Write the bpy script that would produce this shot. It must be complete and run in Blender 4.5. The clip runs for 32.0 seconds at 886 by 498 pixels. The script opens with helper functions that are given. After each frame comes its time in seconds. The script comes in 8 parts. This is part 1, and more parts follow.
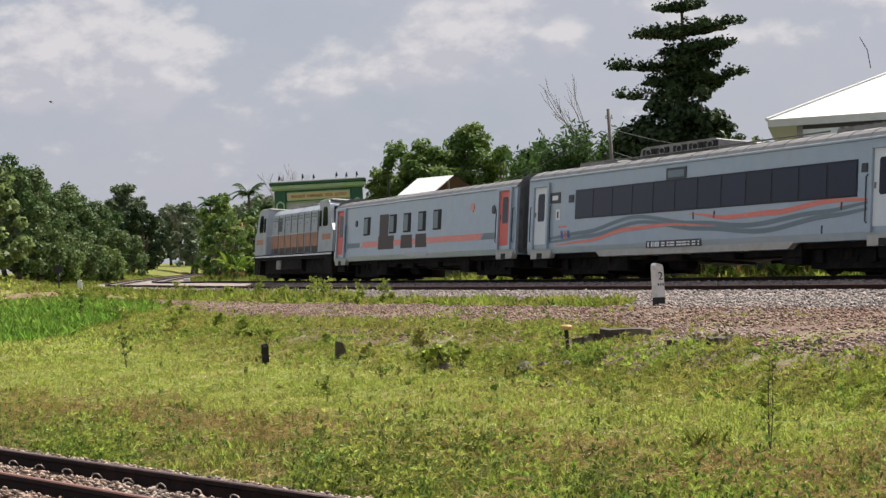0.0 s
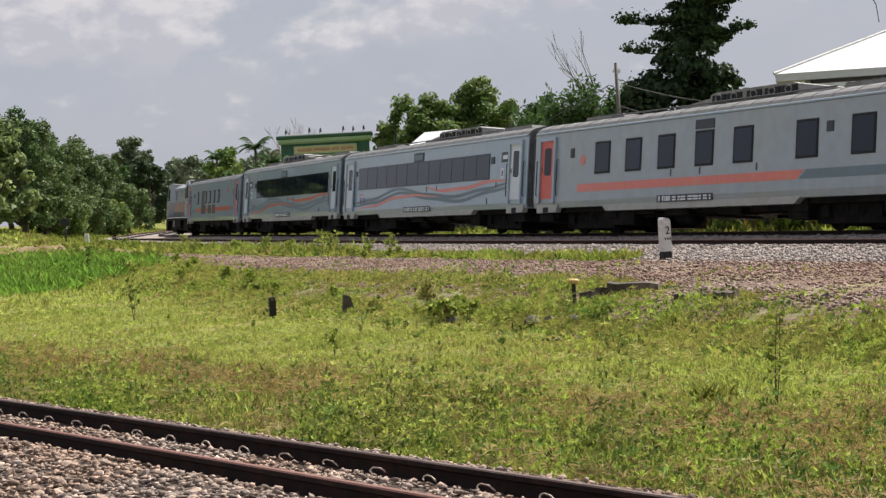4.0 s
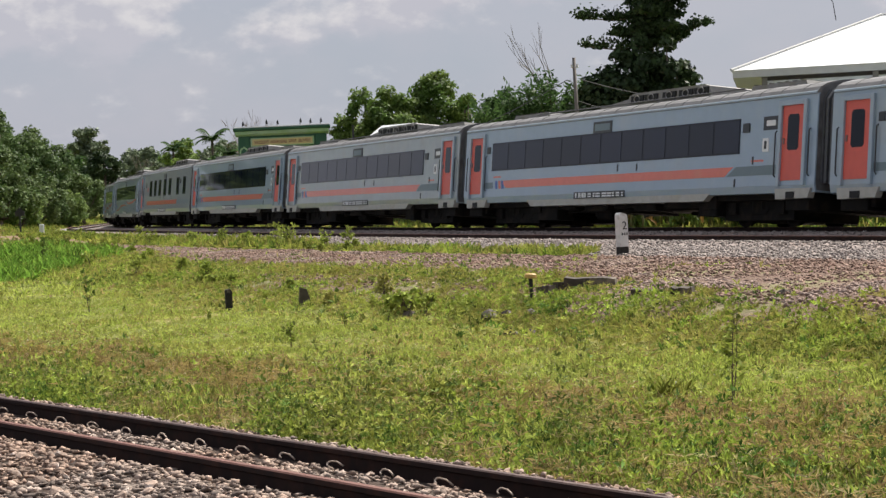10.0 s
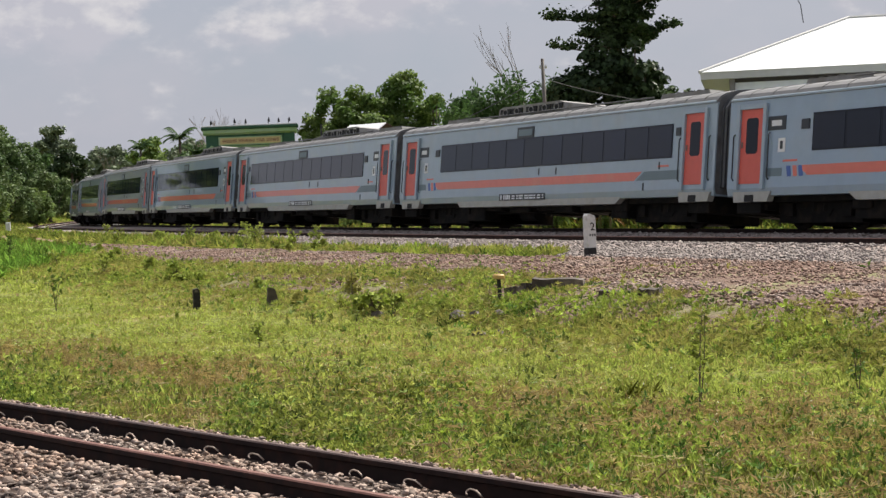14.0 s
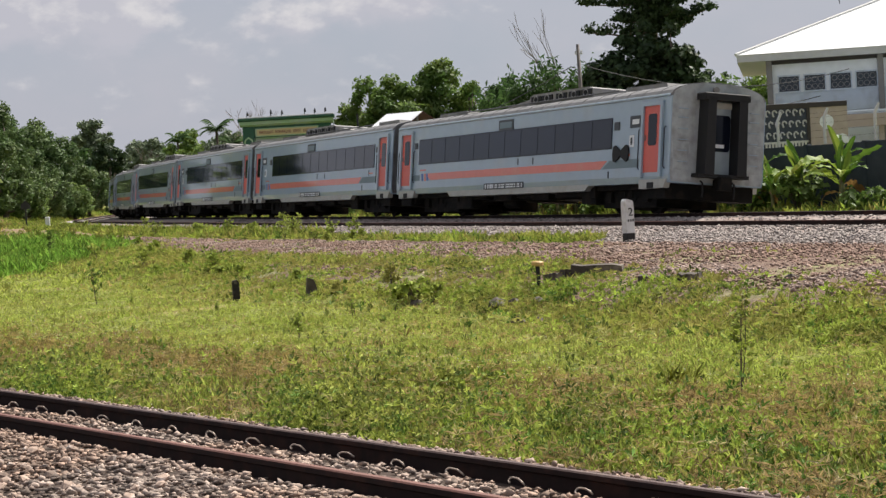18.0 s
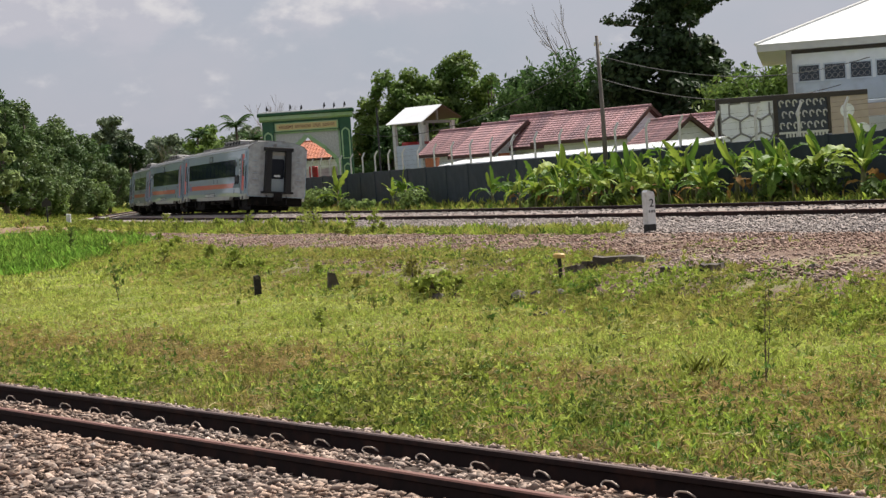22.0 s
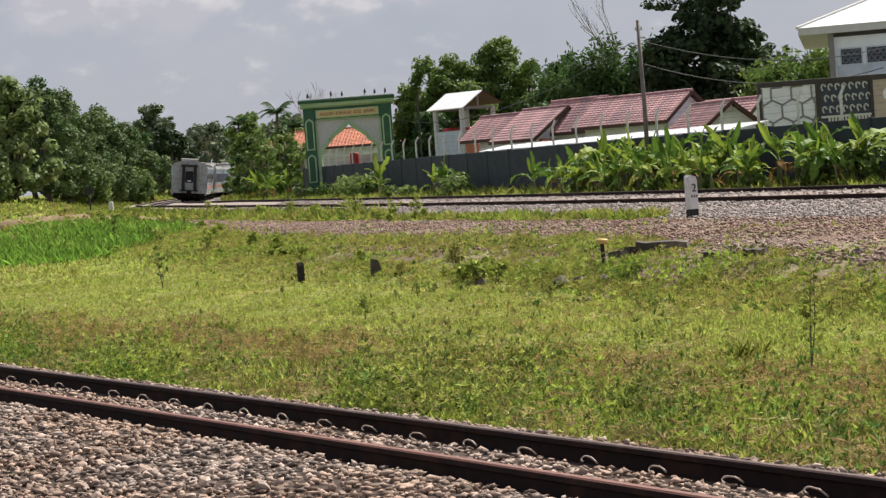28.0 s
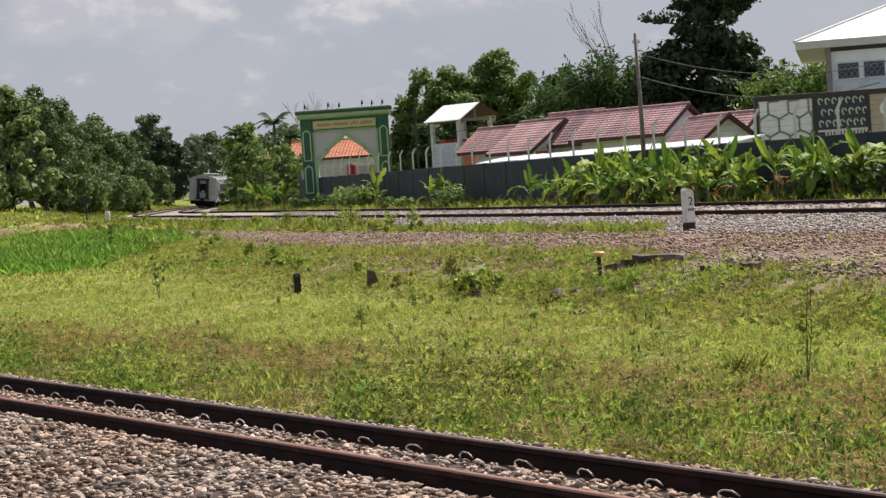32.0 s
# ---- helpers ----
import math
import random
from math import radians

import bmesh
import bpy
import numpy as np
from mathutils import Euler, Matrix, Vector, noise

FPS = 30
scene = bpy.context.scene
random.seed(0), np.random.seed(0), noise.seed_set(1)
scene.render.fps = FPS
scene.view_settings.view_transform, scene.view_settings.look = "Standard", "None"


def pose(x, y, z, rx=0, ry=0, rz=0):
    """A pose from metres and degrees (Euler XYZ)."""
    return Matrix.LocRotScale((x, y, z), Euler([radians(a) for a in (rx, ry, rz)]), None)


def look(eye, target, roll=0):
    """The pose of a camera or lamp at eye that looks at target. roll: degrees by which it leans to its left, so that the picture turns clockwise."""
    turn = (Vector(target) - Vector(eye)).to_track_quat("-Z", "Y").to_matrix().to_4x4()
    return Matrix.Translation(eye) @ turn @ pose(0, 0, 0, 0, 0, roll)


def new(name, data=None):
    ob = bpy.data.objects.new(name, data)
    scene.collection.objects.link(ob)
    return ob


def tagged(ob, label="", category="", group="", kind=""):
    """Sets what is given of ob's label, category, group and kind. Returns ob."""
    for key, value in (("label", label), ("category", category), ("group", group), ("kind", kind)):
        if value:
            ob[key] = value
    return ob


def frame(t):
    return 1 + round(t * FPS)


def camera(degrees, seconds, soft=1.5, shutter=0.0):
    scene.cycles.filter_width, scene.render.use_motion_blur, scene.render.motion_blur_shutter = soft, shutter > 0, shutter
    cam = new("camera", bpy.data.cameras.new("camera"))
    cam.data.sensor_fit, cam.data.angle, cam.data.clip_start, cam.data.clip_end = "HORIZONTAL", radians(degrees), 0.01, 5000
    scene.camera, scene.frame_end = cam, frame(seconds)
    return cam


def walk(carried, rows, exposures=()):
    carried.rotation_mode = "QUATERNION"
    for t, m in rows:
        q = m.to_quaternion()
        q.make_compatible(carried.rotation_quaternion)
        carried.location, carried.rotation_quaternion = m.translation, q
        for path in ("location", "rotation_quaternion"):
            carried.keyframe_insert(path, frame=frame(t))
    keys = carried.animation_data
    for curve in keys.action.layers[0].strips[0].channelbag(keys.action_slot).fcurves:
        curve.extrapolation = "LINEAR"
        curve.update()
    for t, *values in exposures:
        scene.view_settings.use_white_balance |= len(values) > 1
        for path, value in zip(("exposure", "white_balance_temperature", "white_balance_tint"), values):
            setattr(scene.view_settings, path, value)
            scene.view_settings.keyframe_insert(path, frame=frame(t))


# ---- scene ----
cam = camera(26.04, 32.0, soft=1.4)
walk(cam, [
    (0.0, pose(0.097, 0.010, 1.978, 89.957, 3.301, -1.030)),
    (0.5, pose(0.089, -0.008, 1.974, 89.669, 3.158, -1.536)),
    (1.0, pose(0.091, -0.005, 1.974, 89.352, 3.123, -1.448)),
    (1.5, pose(0.090, -0.020, 1.977, 89.184, 3.129, -0.986)),
    (2.0, pose(0.086, -0.015, 1.973, 89.041, 3.169, -0.608)),
    (2.5, pose(0.095, -0.010, 1.973, 88.864, 3.189, -0.517)),
    (3.0, pose(0.092, -0.002, 1.975, 88.693, 3.215, -0.768)),
    (3.5, pose(0.087, -0.013, 1.973, 88.601, 3.205, -0.844)),
    (5.5, pose(0.074, -0.009, 1.975, 88.590, 2.990, -0.887)),
    (6.0, pose(0.080, 0.010, 1.974, 88.364, 2.925, -1.826)),
    (6.5, pose(0.081, 0.010, 1.972, 88.165, 2.836, -2.386)),
    (7.0, pose(0.086, 0.001, 1.973, 87.988, 2.821, -2.374)),
    (7.5, pose(0.083, -0.014, 1.977, 87.811, 2.776, -2.296)),
    (8.0, pose(0.083, 0.000, 1.975, 87.638, 2.752, -2.213)),
    (8.5, pose(0.083, 0.003, 1.974, 87.467, 2.764, -2.136)),
    (9.0, pose(0.081, 0.009, 1.974, 87.491, 2.733, -2.087)),
    (9.5, pose(0.072, 0.022, 1.977, 87.888, 2.701, -2.018)),
    (10.0, pose(0.064, 0.022, 1.972, 88.340, 2.692, -2.133)),
    (10.5, pose(0.053, -0.003, 1.981, 88.655, 2.656, -2.167)),
    (11.0, pose(0.048, 0.007, 1.982, 88.653, 2.603, -2.303)),
    (11.5, pose(0.050, 0.006, 1.982, 88.499, 2.554, -2.408)),
    (12.0, pose(0.053, -0.002, 1.981, 88.373, 2.517, -2.976)),
    (12.5, pose(0.054, 0.008, 1.981, 88.378, 2.454, -3.349)),
    (13.0, pose(0.055, 0.008, 1.983, 88.398, 2.431, -3.258)),
    (13.5, pose(0.057, 0.010, 1.981, 88.457, 2.375, -3.170)),
    (14.0, pose(0.050, -0.007, 1.984, 88.292, 2.422, -3.096)),
    (14.5, pose(0.048, -0.024, 1.988, 88.132, 2.431, -3.016)),
    (16.5, pose(0.054, 0.002, 1.985, 87.923, 3.449, -2.214)),
    (17.0, pose(0.051, -0.018, 1.989, 87.978, 3.449, -2.128)),
    (17.5, pose(0.046, -0.005, 1.988, 87.914, 3.385, -2.062)),
    (18.0, pose(0.048, 0.013, 1.988, 87.984, 3.362, -1.986)),
    (18.5, pose(0.048, 0.013, 1.987, 87.974, 3.372, -1.907)),
    (19.0, pose(0.050, 0.020, 1.986, 87.964, 3.500, -1.837)),
    (19.5, pose(0.046, 0.001, 1.991, 87.904, 3.628, -1.756)),
    (20.0, pose(0.047, -0.011, 1.992, 87.968, 3.613, -1.675)),
    (20.5, pose(0.036, 0.014, 1.994, 87.982, 3.600, -1.606)),
    (21.0, pose(0.038, 0.020, 1.989, 87.915, 3.808, -1.538)),
    (21.5, pose(0.041, 0.019, 1.990, 87.763, 3.825, -1.460)),
    (22.0, pose(0.036, 0.054, 1.989, 87.815, 3.959, -1.395)),
    (22.5, pose(0.041, 0.027, 1.989, 87.752, 4.016, -1.309)),
    (23.0, pose(0.026, 0.055, 1.987, 87.596, 3.867, -1.305)),
    (23.5, pose(0.024, 0.017, 1.992, 87.440, 3.879, -1.275)),
    (24.0, pose(0.016, 0.030, 1.991, 87.301, 3.773, -1.182)),
    (24.5, pose(0.013, 0.041, 1.993, 87.318, 3.790, -1.113)),
    (25.0, pose(0.022, 0.009, 1.997, 87.386, 4.160, -1.036)),
    (25.5, pose(0.014, 0.031, 1.994, 87.425, 4.197, -0.973)),
    (27.5, pose(-0.002, -0.014, 2.004, 87.432, 4.322, -0.267)),
    (28.0, pose(-0.000, -0.000, 2.000, 87.476, 4.296, -0.189)),
    (28.5, pose(0.001, 0.003, 2.003, 87.513, 4.260, -0.103)),
    (29.0, pose(-0.001, 0.019, 2.001, 87.673, 4.237, -0.026)),
    (29.5, pose(0.002, 0.013, 2.003, 87.622, 4.220, -0.012)),
    (30.0, pose(-0.002, 0.029, 2.000, 87.669, 4.133, -0.023)),
    (30.5, pose(0.002, -0.006, 2.006, 87.865, 4.085, -0.023)),
    (31.0, pose(-0.004, -0.010, 2.003, 87.957, 4.064, -0.104)),
    (31.5, pose(-0.010, -0.017, 2.005, 87.831, 4.021, -0.283)),
    (32.0, pose(-0.008, -0.009, 2.004, 87.817, 3.948, -0.289)),
], exposures=((0.0, 0.62), (32.0, 0.58)))

# ---- world and sun ----
SUN_ELEV, SUN_AZ = radians(52), radians(42)          # azimuth clockwise from +y


# heaped clouds low over the woods: direction, half width, half height, gain
HEAPS = (((-0.156, 0.981, 0.115), 0.040, 0.031, 0.30), ((-0.188, 0.977, 0.100), 0.026, 0.022, 0.24), ((-0.112, 0.988, 0.104), 0.024, 0.025, 0.22),
         ((-0.130, 0.987, 0.088), 0.022, 0.022, 0.16), ((0.044, 0.992, 0.113), 0.036, 0.022, 0.26), ((0.010, 0.994, 0.100), 0.026, 0.018, 0.22),
         ((0.088, 0.990, 0.101), 0.015, 0.013, 0.20), ((-0.040, 0.994, 0.092), 0.030, 0.020, 0.17), ((0.150, 0.981, 0.108), 0.032, 0.020, 0.15),
         ((0.190, 0.975, 0.098), 0.020, 0.011, 0.14), ((-0.260, 0.960, 0.124), 0.050, 0.042, 0.26), ((0.290, 0.950, 0.114), 0.060, 0.028, 0.24))


def make_world():
    w = bpy.data.worlds.new("sky")
    scene.world = w
    w.use_nodes = True
    nt = w.node_tree
    nt.nodes.clear()
    out = nt.nodes.new("ShaderNodeOutputWorld")
    bg = nt.nodes.new("ShaderNodeBackground")
    sky = nt.nodes.new("ShaderNodeTexSky")
    sky.sky_type, sky.sun_disc = "NISHITA", False
    sky.sun_elevation, sky.sun_rotation = SUN_ELEV, SUN_AZ
    sky.air_density, sky.dust_density, sky.ozone_density = 1.0, 2.5, 1.0
    tc = nt.nodes.new("ShaderNodeTexCoord")
    way = tc.outputs["Generated"]

    def vec(op, a, b):
        n = nt.nodes.new("ShaderNodeVectorMath")
        n.operation = op
        nt.links.new(a, n.inputs[0])
        n.inputs[1].default_value = b
        return n.outputs["Value" if op == "LENGTH" else "Vector"]

    def fog(co, sc, detail, rough, shift):
        n = nt.nodes.new("ShaderNodeTexNoise")
        n.inputs["Scale"].default_value, n.inputs["Detail"].default_value, n.inputs["Roughness"].default_value = sc, detail, rough
        nt.links.new(vec("ADD", vec("MULTIPLY", co, (1.0, 1.0, 1.7)), shift), n.inputs["Vector"])
        return n.outputs["Fac"]

    def span(value, a, b, lo=0.0, hi=1.0, smooth=False):
        n = nt.nodes.new("ShaderNodeMapRange")
        n.interpolation_type = "SMOOTHSTEP" if smooth else "LINEAR"
        nt.links.new(value, n.inputs["Value"])
        for key, x in (("From Min", a), ("From Max", b), ("To Min", lo), ("To Max", hi)):
            n.inputs[key].default_value = x
        return n.outputs[0]

    def calc(op, a, b):
        n = nt.nodes.new("ShaderNodeMath")
        n.operation = op
        nt.links.new(a, n.inputs[0])
        if isinstance(b, float):
            n.inputs[1].default_value = b
        else:
            nt.links.new(b, n.inputs[1])
        return n.outputs[0]

    def blend(f, a, b):
        n = nt.nodes.new("ShaderNodeMix")
        n.data_type = "RGBA"
        nt.links.new(f, n.inputs[0])
        for k, x in ((6, a), (7, b)):
            if isinstance(x, tuple):
                n.inputs[k].default_value = (*x, 1)
            else:
                nt.links.new(x, n.inputs[k])
        return n.outputs[2]

    def density(co):
        total = calc("MULTIPLY", calc("ADD", fog(co, 32.0, 9.0, 0.54, CLOUD_SHIFT), -0.5), 0.62)
        for c, wide, high, gain in HEAPS:
            off = vec("MULTIPLY", vec("SUBTRACT", co, c), (1 / wide, 1.0, 1 / high))
            total = calc("ADD", total, span(vec("LENGTH", off, (0, 0, 0)), 1.5, 0.1, 0.0, gain, True))
        return total

    here = density(way)
    above = density(vec("ADD", way, (0.004, 0.0, 0.006)))
    cover = span(here, 0.04, 0.22, 0.0, 1.0, True)
    lit = span(calc("SUBTRACT", here, above), -0.045, 0.08)
    veil = span(fog(way, 9.0, 7.0, 0.55, (3.1, 0.4, 1.7)), 0.30, 0.66)
    haze = blend(veil, (4.75, 5.15, 6.0), (5.45, 5.50, 6.28))
    mixed = nt.nodes.new("ShaderNodeMix")
    mixed.data_type = "RGBA"
    mixed.inputs[0].default_value = 0.90
    nt.links.new(sky.outputs[0], mixed.inputs[6])
    nt.links.new(haze, mixed.inputs[7])
    cloud = blend(lit, (5.85, 5.80, 6.45), (7.9, 7.65, 7.8))
    nt.links.new(blend(calc("MULTIPLY", cover, 0.85), mixed.outputs[2], cloud), bg.inputs[0])
    bg.inputs[1].default_value = 0.060
    nt.links.new(bg.outputs[0], out.inputs[0])


CLOUD_SHIFT = (0.9, 0.3, 0.5)
make_world()
sun = new("sun", bpy.data.lights.new("sun", "SUN"))
sun.data.energy, sun.data.angle, sun.data.color = 5.0, radians(0.55), (1.0, 0.95, 0.87)
sun.matrix_world = look((60 * math.sin(SUN_AZ), 60 * math.cos(SUN_AZ), 60 * math.tan(SUN_ELEV)), (0, 0, 0))


# ---- materials ----
def material(name, base, rough=0.6, metal=0.0, vary=0.15, scale=6.0, bump=0.0, bump_scale=40.0, second=None, second_scale=1.2,
             second_at=(0.5, 0.62), translucent=0.0, island=0.0, spec=0.5, obj_random=0.0, coat=0.0):
    """Two-scale procedural material: fine value grain over the base colour, and a second colour in larger patches."""
    m = bpy.data.materials.new(name)
    m.use_nodes = True
    nt = m.node_tree
    bs = nt.nodes["Principled BSDF"]
    bs.inputs["Roughness"].default_value, bs.inputs["Metallic"].default_value = rough, metal
    bs.inputs["Specular IOR Level"].default_value = spec
    bs.inputs["Coat Weight"].default_value = coat
    geo = nt.nodes.new("ShaderNodeTexCoord")
    co = geo.outputs["Object"]

    def noise_tex(sc, detail=5.0):
        n = nt.nodes.new("ShaderNodeTexNoise")
        n.inputs["Scale"].default_value, n.inputs["Detail"].default_value = sc, detail
        nt.links.new(co, n.inputs["Vector"])
        return n.outputs["Fac"]

    col = None
    rgb = nt.nodes.new("ShaderNodeRGB")
    rgb.outputs[0].default_value = (*base, 1)
    col = rgb.outputs[0]
    if second:
        r = nt.nodes.new("ShaderNodeMapRange")
        r.inputs["From Min"].default_value, r.inputs["From Max"].default_value = second_at
        nt.links.new(noise_tex(second_scale, 6.0), r.inputs["Value"])
        mx = nt.nodes.new("ShaderNodeMix")
        mx.data_type = "RGBA"
        mx.inputs[7].default_value = (*second, 1)
        nt.links.new(r.outputs[0], mx.inputs[0])
        nt.links.new(col, mx.inputs[6])
        col = mx.outputs[2]
    hsv = nt.nodes.new("ShaderNodeHueSaturation")
    nt.links.new(col, hsv.inputs["Color"])
    r = nt.nodes.new("ShaderNodeMapRange")
    r.inputs["From Min"].default_value, r.inputs["From Max"].default_value = 0.25, 0.75
    r.inputs["To Min"].default_value, r.inputs["To Max"].default_value = 1 - vary, 1 + vary
    nt.links.new(noise_tex(scale), r.inputs["Value"])
    val = r.outputs[0]
    for amount, sock in ((island, "island"), (obj_random, "object")):
        if amount:
            if sock == "island":
                g = nt.nodes.new("ShaderNodeNewGeometry").outputs["Random Per Island"]
            else:
                g = nt.nodes.new("ShaderNodeObjectInfo").outputs["Random"]
            r2 = nt.nodes.new("ShaderNodeMapRange")
            r2.inputs["To Min"].default_value, r2.inputs["To Max"].default_value = 1 - amount, 1 + amount
            nt.links.new(g, r2.inputs["Value"])
            mu = nt.nodes.new("ShaderNodeMath")
            mu.operation = "MULTIPLY"
            nt.links.new(val, mu.inputs[0])
            nt.links.new(r2.outputs[0], mu.inputs[1])
            val = mu.outputs[0]
    nt.links.new(val, hsv.inputs["Value"])
    nt.links.new(hsv.outputs[0], bs.inputs["Base Color"])
    if bump:
        b = nt.nodes.new("ShaderNodeBump")
        b.inputs["Strength"].default_value, b.inputs["Distance"].default_value = 1.0, bump
        nt.links.new(noise_tex(bump_scale), b.inputs["Height"])
        nt.links.new(b.outputs[0], bs.inputs["Normal"])
    if translucent:
        tr = nt.nodes.new("ShaderNodeBsdfTranslucent")
        nt.links.new(hsv.outputs[0], tr.inputs[0])
        ms = nt.nodes.new("ShaderNodeMixShader")
        ms.inputs[0].default_value = translucent
        nt.links.new(bs.outputs[0], ms.inputs[1])
        nt.links.new(tr.outputs[0], ms.inputs[2])
        nt.links.new(ms.outputs[0], nt.nodes["Material Output"].inputs[0])
    return m


def glow(name, col, strength):
    m = bpy.data.materials.new(name)
    m.use_nodes = True
    b = m.node_tree.nodes["Principled BSDF"]
    b.inputs["Base Color"].default_value = (*col, 1)
    b.inputs["Emission Color"].default_value, b.inputs["Emission Strength"].default_value = (*col, 1), strength
    return m


M_SILVER = material("silver_paint", (0.288, 0.372, 0.45), 0.30, 0.0, 0.06, 3, second=(0.33, 0.37, 0.395), second_scale=0.8, second_at=(0.5, 0.8), coat=0.6)
M_SILVER_BLUE = material("pale_blue_silver_paint", (0.268, 0.362, 0.465), 0.28, 0.0, 0.05, 3, second=(0.32, 0.38, 0.435), second_scale=0.7, second_at=(0.5, 0.8), coat=0.6)
M_SILVER_GREY = material("weathered_grey_paint", (0.285, 0.335, 0.365), 0.36, 0.0, 0.08, 3, second=(0.31, 0.325, 0.32), second_scale=0.9, second_at=(0.45, 0.8), coat=0.6)
# dirty end paint, darkened to hold the shade between coupled coaches
M_END_SHADED = material("sooty_end_paint", (0.12, 0.122, 0.128), 0.55, 0, 0.25, 4, second=(0.07, 0.065, 0.06), second_scale=2.2, second_at=(0.45, 0.7))
M_END = material("dirty_end_paint", (0.35, 0.37, 0.375), 0.45, 0, 0.2, 4, second=(0.23, 0.23, 0.22), second_scale=2.2, second_at=(0.45, 0.7))
M_CREAM = material("cream_skirt_paint", (0.40, 0.40, 0.37), 0.5, 0, 0.1, 5, second=(0.34, 0.31, 0.25), second_scale=2, second_at=(0.5, 0.8))
M_ROOF = material("sooty_roof_paint", (0.185, 0.18, 0.18), 0.6, 0, 0.16, 4, second=(0.15, 0.145, 0.14), second_scale=1.3, second_at=(0.45, 0.75))
M_ROOFDARK = material("dark_roof_steel", (0.14, 0.135, 0.13), 0.6, 0.2, 0.2, 6)
M_ACUNIT = material("worn_grey_casing", (0.25, 0.24, 0.23), 0.6, 0.1, 0.2, 6, second=(0.2, 0.18, 0.16), second_scale=3)
M_ORANGE = material("orange_red_paint", (0.66, 0.14, 0.085), 0.4, 0, 0.07, 4, second=(0.62, 0.17, 0.10), second_scale=1.0, coat=0.6)
M_DOOR = material("orange_door_paint", (0.63, 0.105, 0.075), 0.38, 0, 0.06, 4)
M_STRIPEGREY = material("slate_grey_stripe", (0.135, 0.19, 0.22), 0.4, 0, 0.05, 4)
M_DOORWHITE = material("white_door_paint", (0.62, 0.68, 0.72), 0.35, 0, 0.04, 4)
M_BLUE = material("blue_paint", (0.05, 0.11, 0.36), 0.4, 0, 0.05, 4)
M_GLASS = material("tinted_train_glass", (0.006, 0.008, 0.016), 0.08, 0, 0.2, 2, spec=0.22)
M_PANE = material("tinted_window_pane", (0.005, 0.0085, 0.024), 0.05, 0, 0.3, 2, second=(0.011, 0.016, 0.034), second_scale=0.9, second_at=(0.5, 0.7), spec=0.32, obj_random=0.3)
M_RUBBER = material("black_rubber", (0.007, 0.007, 0.008), 0.75, 0, 0.2, 8)
# grime, with the shade beneath the cars put into its near-black colour
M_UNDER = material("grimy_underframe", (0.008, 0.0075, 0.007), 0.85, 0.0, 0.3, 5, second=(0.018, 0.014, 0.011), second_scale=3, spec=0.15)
M_BELLOWS = material("grey_bellows", (0.07, 0.075, 0.085), 0.7, 0, 0.2, 6)
M_BROWN = material("brown_decal", (0.045, 0.032, 0.028), 0.5, 0, 0.1, 6)
M_WHITEBAR = material("white_lettering", (0.7, 0.72, 0.74), 0.5, 0, 0.03, 8)
M_BLACKPANEL = material("dark_number_panel", (0.02, 0.024, 0.03), 0.4, 0, 0.1, 8)
M_LAMP = glow("headlamp_glow", (1.0, 0.8, 0.45), 6.0)
# rust lowered to near black: the rails' unlit side is in the colour
M_RAIL = material("rusty_rail_side", (0.016, 0.008, 0.007), 0.85, 0.0, 0.3, 14, second=(0.032, 0.014, 0.010), second_scale=5, spec=0.25)
M_RAILTOP = material("worn_rail_head", (0.20, 0.15, 0.145), 0.45, 0.7, 0.12, 20)
M_RAILTOP_DARK = material("dull_rail_head", (0.085, 0.05, 0.042), 0.55, 0.35, 0.2, 20, second=(0.13, 0.085, 0.07), second_scale=2)
M_RAILTOP_RUST = material("rusted_rail_head", (0.17, 0.075, 0.055), 0.6, 0.3, 0.15, 20)
M_CONCRETE = material("old_concrete", (0.36, 0.34, 0.31), 0.85, 0, 0.15, 9, 0.01, 30, second=(0.2, 0.19, 0.16), second_scale=4)
M_CLIP = material("rusty_spring_steel", (0.46, 0.37, 0.30), 0.6, 0.2, 0.2, 30)
M_STONE = material("crushed_stone", (0.30, 0.21, 0.16), 0.9, 0, 0.2, 12, 0.004, 60, second=(0.31, 0.245, 0.205), second_scale=0.9, second_at=(0.42, 0.62), island=0.62, spec=0.25)
M_STONE_GREY = material("grey_crushed_stone", (0.30, 0.26, 0.235), 0.9, 0, 0.2, 10, 0.006, 40, second=(0.28, 0.24, 0.22), second_scale=0.5, island=0.4, spec=0.25)
# far darker than its stones: the dark gaps between them are this colour
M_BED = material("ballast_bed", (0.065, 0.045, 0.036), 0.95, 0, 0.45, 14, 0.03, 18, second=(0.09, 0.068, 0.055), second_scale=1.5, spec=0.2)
M_BED_GREY = material("grey_ballast_bed", (0.30, 0.25, 0.225), 0.95, 0, 0.4, 13, 0.012, 14, second=(0.30, 0.235, 0.20), second_scale=0.6, spec=0.2)
M_BENCH = material("brown_gravel_bench", (0.165, 0.11, 0.082), 0.95, 0, 0.5, 12, 0.04, 14, second=(0.20, 0.19, 0.09), second_scale=0.45, second_at=(0.5, 0.66), spec=0.2)
M_EARTH = material("bare_brown_earth", (0.235, 0.165, 0.105), 0.95, 0, 0.3, 3, 0.03, 8, second=(0.19, 0.21, 0.06), second_scale=0.5, spec=0.15)


